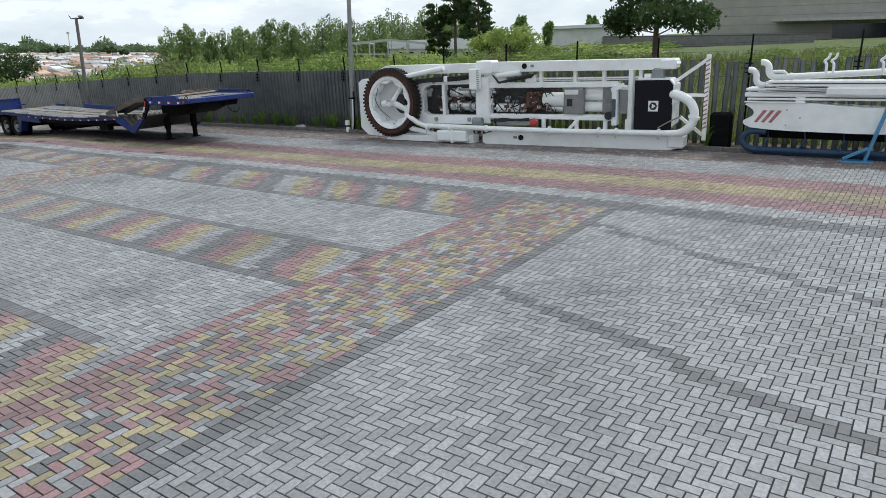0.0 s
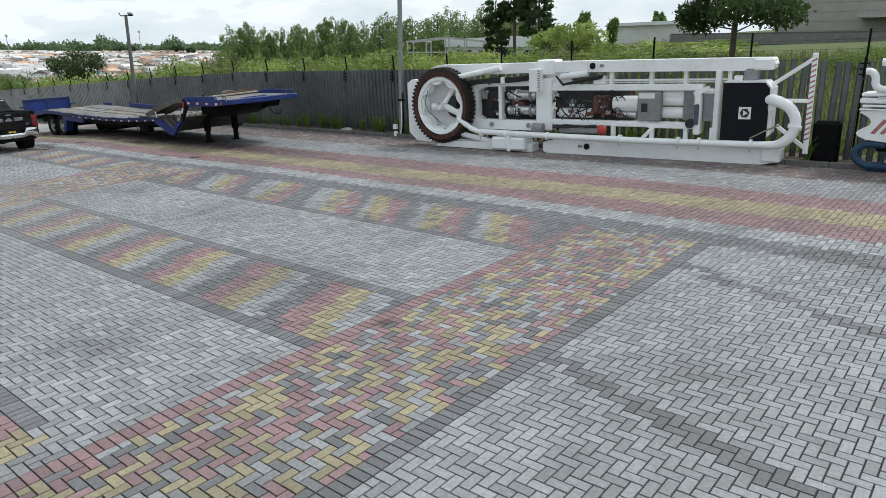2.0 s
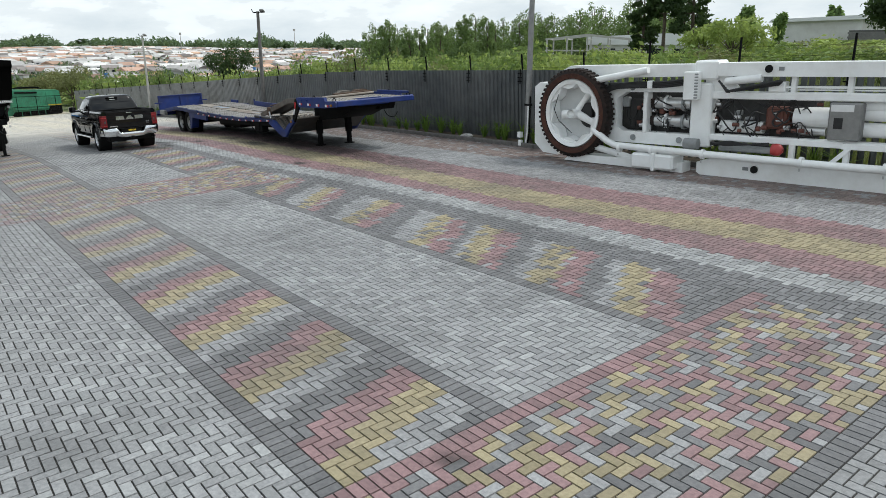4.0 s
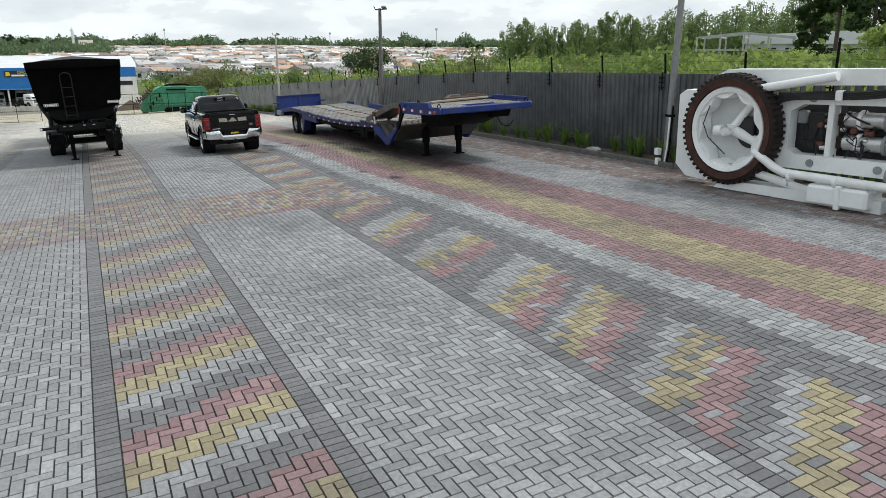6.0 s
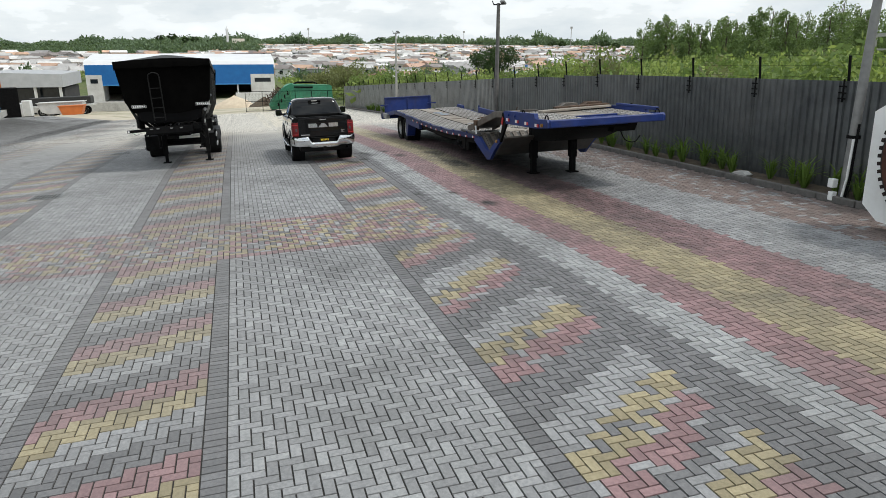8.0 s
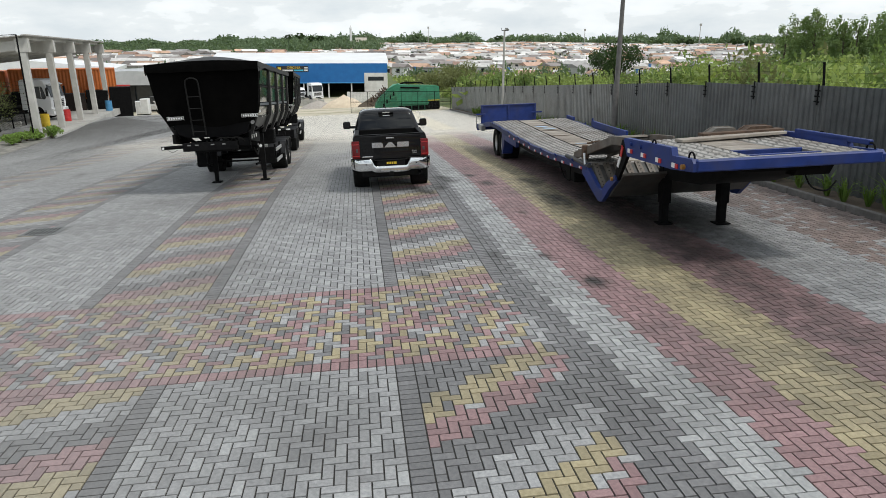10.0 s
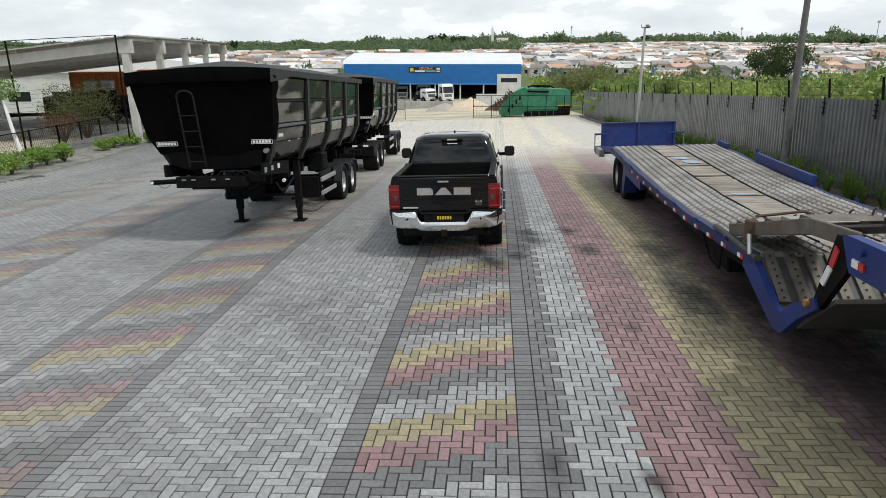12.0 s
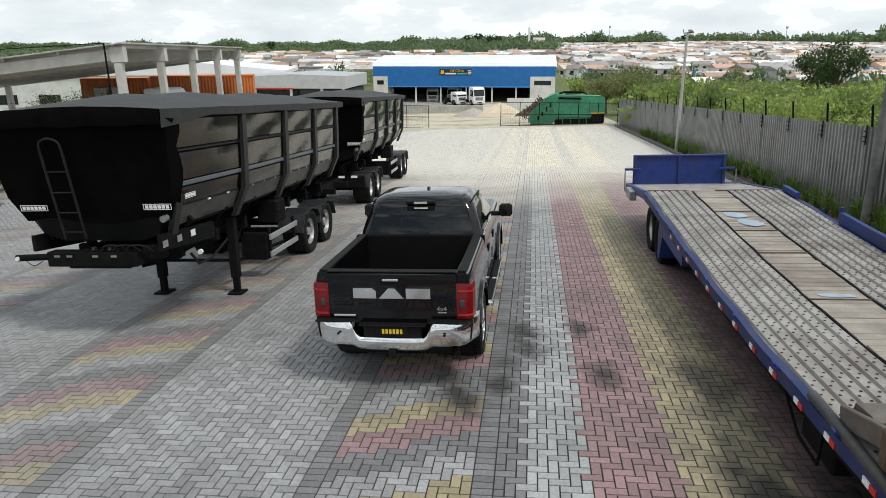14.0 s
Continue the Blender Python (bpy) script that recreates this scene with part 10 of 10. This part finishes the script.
def dye_at(x, y, rnd):
    """Index into PAVERS for a herringbone paver centred at x, y."""
    if y < -4.4:
        return 1 if rnd < 0.6 else 0
    near_cross = -6.97 < x < -5.03 and y < 12.6
    cross2 = -22.34 < x < -20.0 and y < 12.3
    if near_cross or cross2 or (-54.2 < x < -52.0 and y < 18):
        return (0, 2, 4, 3, 2, 4, 3, 0, 3, 4)[int(rnd * 10)]
    o1 = 0.36 * step(-24, -17, x) + 0.06 * step(-13, -7, x)
    o2 = 0.10 * step(-24, -17, x) + 0.30 * step(-14, -7, x)
    if x < -52.0 and y > 2.0:
        if 11.9 < y < 12.15 or 14.27 < y < 14.9:
            return 2
        if 10.3 < y < 16.3:
            return 6 if rnd < 0.9 else 4
        return 0
    if y > 18.2 + o2:
        return 5 if rnd < 0.84 else 0
    if y > 16.45 + o2:
        return 0
    if y > 13.42 + o1:
        return 4 if 14.26 + o2 * 1.3 < y < 15.28 + o2 * 1.3 else 3
    if y > 12.77 + o1:
        return 1
    if y > (12.3 if x < -21 else 12.52):
        return 2
    if x > -5.0:
        d1 = y - (7.5 - 0.36 * (x + 4.4))
        d2 = y - (11.25 - 0.42 * (x + 4.7))
        return 2 if (abs(d1) < 0.14 or abs(d2) < 0.14) and rnd < 0.85 else 0
    if x > -20.0 and y > 10.86:
        f = (y - 11.05) / 1.5
        for (b0, t0), (b1, t1) in zip(NEAR_DIAG, NEAR_DIAG[1:] + [(-5.0, -6.0)]):
            lo, hi = b0 + (t0 - b0) * f, b1 + (t1 - b1) * f
            if lo <= x < hi:
                d = x - lo + 0.10 * (rnd - 0.5)
                if d < 0.46:
                    return 4 if rnd < 0.86 else 2
                if d < 0.92:
                    return 3 if rnd < 0.86 else 0
                return 2 if d - 1.0 < 0.5 * (hi - lo - 1.0) else 0
        return 2
    for lo, hi, kind in ((6.45, 8.0, "a"), (10.86, 12.3, "b"), (2.04, 3.6, "a"), (-2.4, -0.8, "b")):
        if lo < y < hi:
            if kind == "a":
                return (3, 4, 0, 2)[int(((x + 0.45 * (y - 6.45) + 13.05) % 1.68) / 0.42)]
            return (4, 3, 2, 0)[int(((x + 0.42 * (y - 11.5) + 29.84) % 1.70) / 0.425)]
    return 0 if rnd > (0.25 if x > -38 else 0.6) else 1


def lay_pavers():
    """Centre, half size and colour of every paver."""
    rng = np.random.default_rng(11)
    out = []
    bands = soldier_rows()
    taken = {r + k for r, n in bands for k in range(n)}
    j0, j1 = -130, 196
    i0, i1 = -858, 56
    courses = {-70: 3, -49: 2, -220: 3, -195: 3}
    course_cells = {i + k for i in courses for k in (0, 1)}

    def broken(i):
        """Columns where the dark bands stop at a cross band."""
        return -70 <= i <= -48 or -220 <= i <= -194

    for r, n in bands:
        for i in range(i0, i1):
            if r != 120 and (broken(i) or i > -49) or r in (18, 35) and i > -78 or r == 120 and i > -221:
                continue
            x = (i + 0.5) * U
            out.append((x, (r + 1) * U, U / 2, U, 2))
    # cross courses: single rows of pavers laid along x
    for i, c in courses.items():
        for j in range(-20, 123 if i > -100 else 120):
            out.append(((i + 1) * U, (j + 0.5) * U, U, U / 2, c))
    R = rng.random((i1 - i0 + 2, j1 - j0 + 2))
    for i in range(i0, i1):
        for j in range(j0, j1):
            c = (i - j) % 4
            if c == 0:
                cells, hx, hy = ((i, j), (i + 1, j)), U, U / 2
            elif c == 3:
                cells, hx, hy = ((i, j), (i, j + 1)), U / 2, U
            else:
                continue
            x, y = i * U + hx, j * U + hy
            if x > 3.5 and y < 4 or y < -3 and x > -24 or x < -56 and y < -12.4:
                continue
            ok = []
            for p, q in cells:
                in_band = q in taken and (p <= -221 if q >= 120 else not (broken(p) or p > -49 or (q < 40 and p > -78)))
                ok.append(not (in_band or (p in course_cells and -20 <= q < (123 if p > -100 else 120))))
            if not any(ok):
                continue
            if not all(ok):
                p, q = cells[ok.index(True)]
                x, y, hx, hy = (p + 0.5) * U, (q + 0.5) * U, U / 2, U / 2
            out.append((x, y, hx, hy, dye_at(x, y, R[i - i0, j - j0])))
    return np.array(out)


def pavers_mesh(name, rows, raised, rng):
    """Joined pavers: raised ones have chamfered edges and stand a little unevenly."""
    n = len(rows)
    x, y, hx, hy = (rows[:, k] for k in range(4))
    gap = 0.0072
    z = np.array([ground_z(v, w) for v, w in zip(x, y)]) + rng.normal(0, 0.0012, n)
    slope = np.where((x < -31) & (y > -5), 0.036, 0.0)
    tx, ty = rng.normal(0, 0.005, n), rng.normal(0, 0.005, n)
    def corners(inset, dz):
        s = []
        for sx, sy in ((-1, -1), (1, -1), (1, 1), (-1, 1)):
            px, py = sx * (hx - inset), sy * (hy - inset)
            s.append(np.stack([x + px, y + py, z + dz + (slope + tx) * px + ty * py], axis=1))
        return np.stack(s, axis=1)
    if raised:
        v = np.concatenate([corners(0.0076, 0.0), corners(0.0062, -0.014)], axis=1)
        base = [(0, 1, 2, 3)]
        for a, b in ((0, 4),):
            base += [(a + k, b + k, b + (k + 1) % 4, a + (k + 1) % 4) for k in range(4)]
    else:
        v = corners(np.where(x < -52, 0.0036, gap), 0.0)
        base = [(0, 1, 2, 3)]
    k = v.shape[1]
    f = (np.array(base)[None] + (np.arange(n) * k)[:, None, None]).reshape(-1, 4)
    me = bpy.data.meshes.new(name)
    me.vertices.add(n * k)
    me.vertices.foreach_set("co", v.reshape(-1).astype(np.float32))
    me.loops.add(f.size)
    me.loops.foreach_set("vertex_index", f.reshape(-1).astype(np.int32))
    me.polygons.add(len(f))
    me.polygons.foreach_set("loop_start", np.arange(0, f.size, 4, dtype=np.int32))
    for m in PAVERS:
        me.materials.append(m)
    me.polygons.foreach_set("material_index", np.repeat(rows[:, 4].astype(np.int32), len(base)))
    me.update(calc_edges=True)
    me.shade_flat()
    return me


laid = lay_pavers()
rng_p = np.random.default_rng(12)
pavement = thing("pavement", pose(0, 0, 0), "yard paved with grey, red and yellow concrete pavers in herringbone with dark bands", "pavement", kind="structure")
px, py = laid[:, 0], laid[:, 1]
own = (px > -25.6) & (px < -23.6) & (py > 10.9) & (py < 14.2)
close = (px > -50) & (py > -2.0) & ~own
picked = laid[own]
if len(picked) > 300:
    picked, rest = picked[:300], picked[300:]
else:
    rest = picked[:0]
unit = {}
for row in picked:
    key = (round(row[2], 4), round(row[3], 4), int(row[4]))
    if key not in unit:
        one = np.array([[0.0, 0.0, row[2], row[3], row[4]]])
        me = pavers_mesh("paver", one, True, rng_p)
        unit[key] = me
    ob = new("paver", unit[key])
    ob.parent = pavement
    ob.location = (row[0], row[1], 0.0)
near_pavers = part("pavers", pavers_mesh("pavers", np.concatenate([laid[close], rest]), True, rng_p), None, pavement)
tagged(near_pavers, kind="stuff")
far_pavers = part("pavers", pavers_mesh("pavers", laid[~close & ~own], False, rng_p), None, pavement)
tagged(far_pavers, kind="stuff")
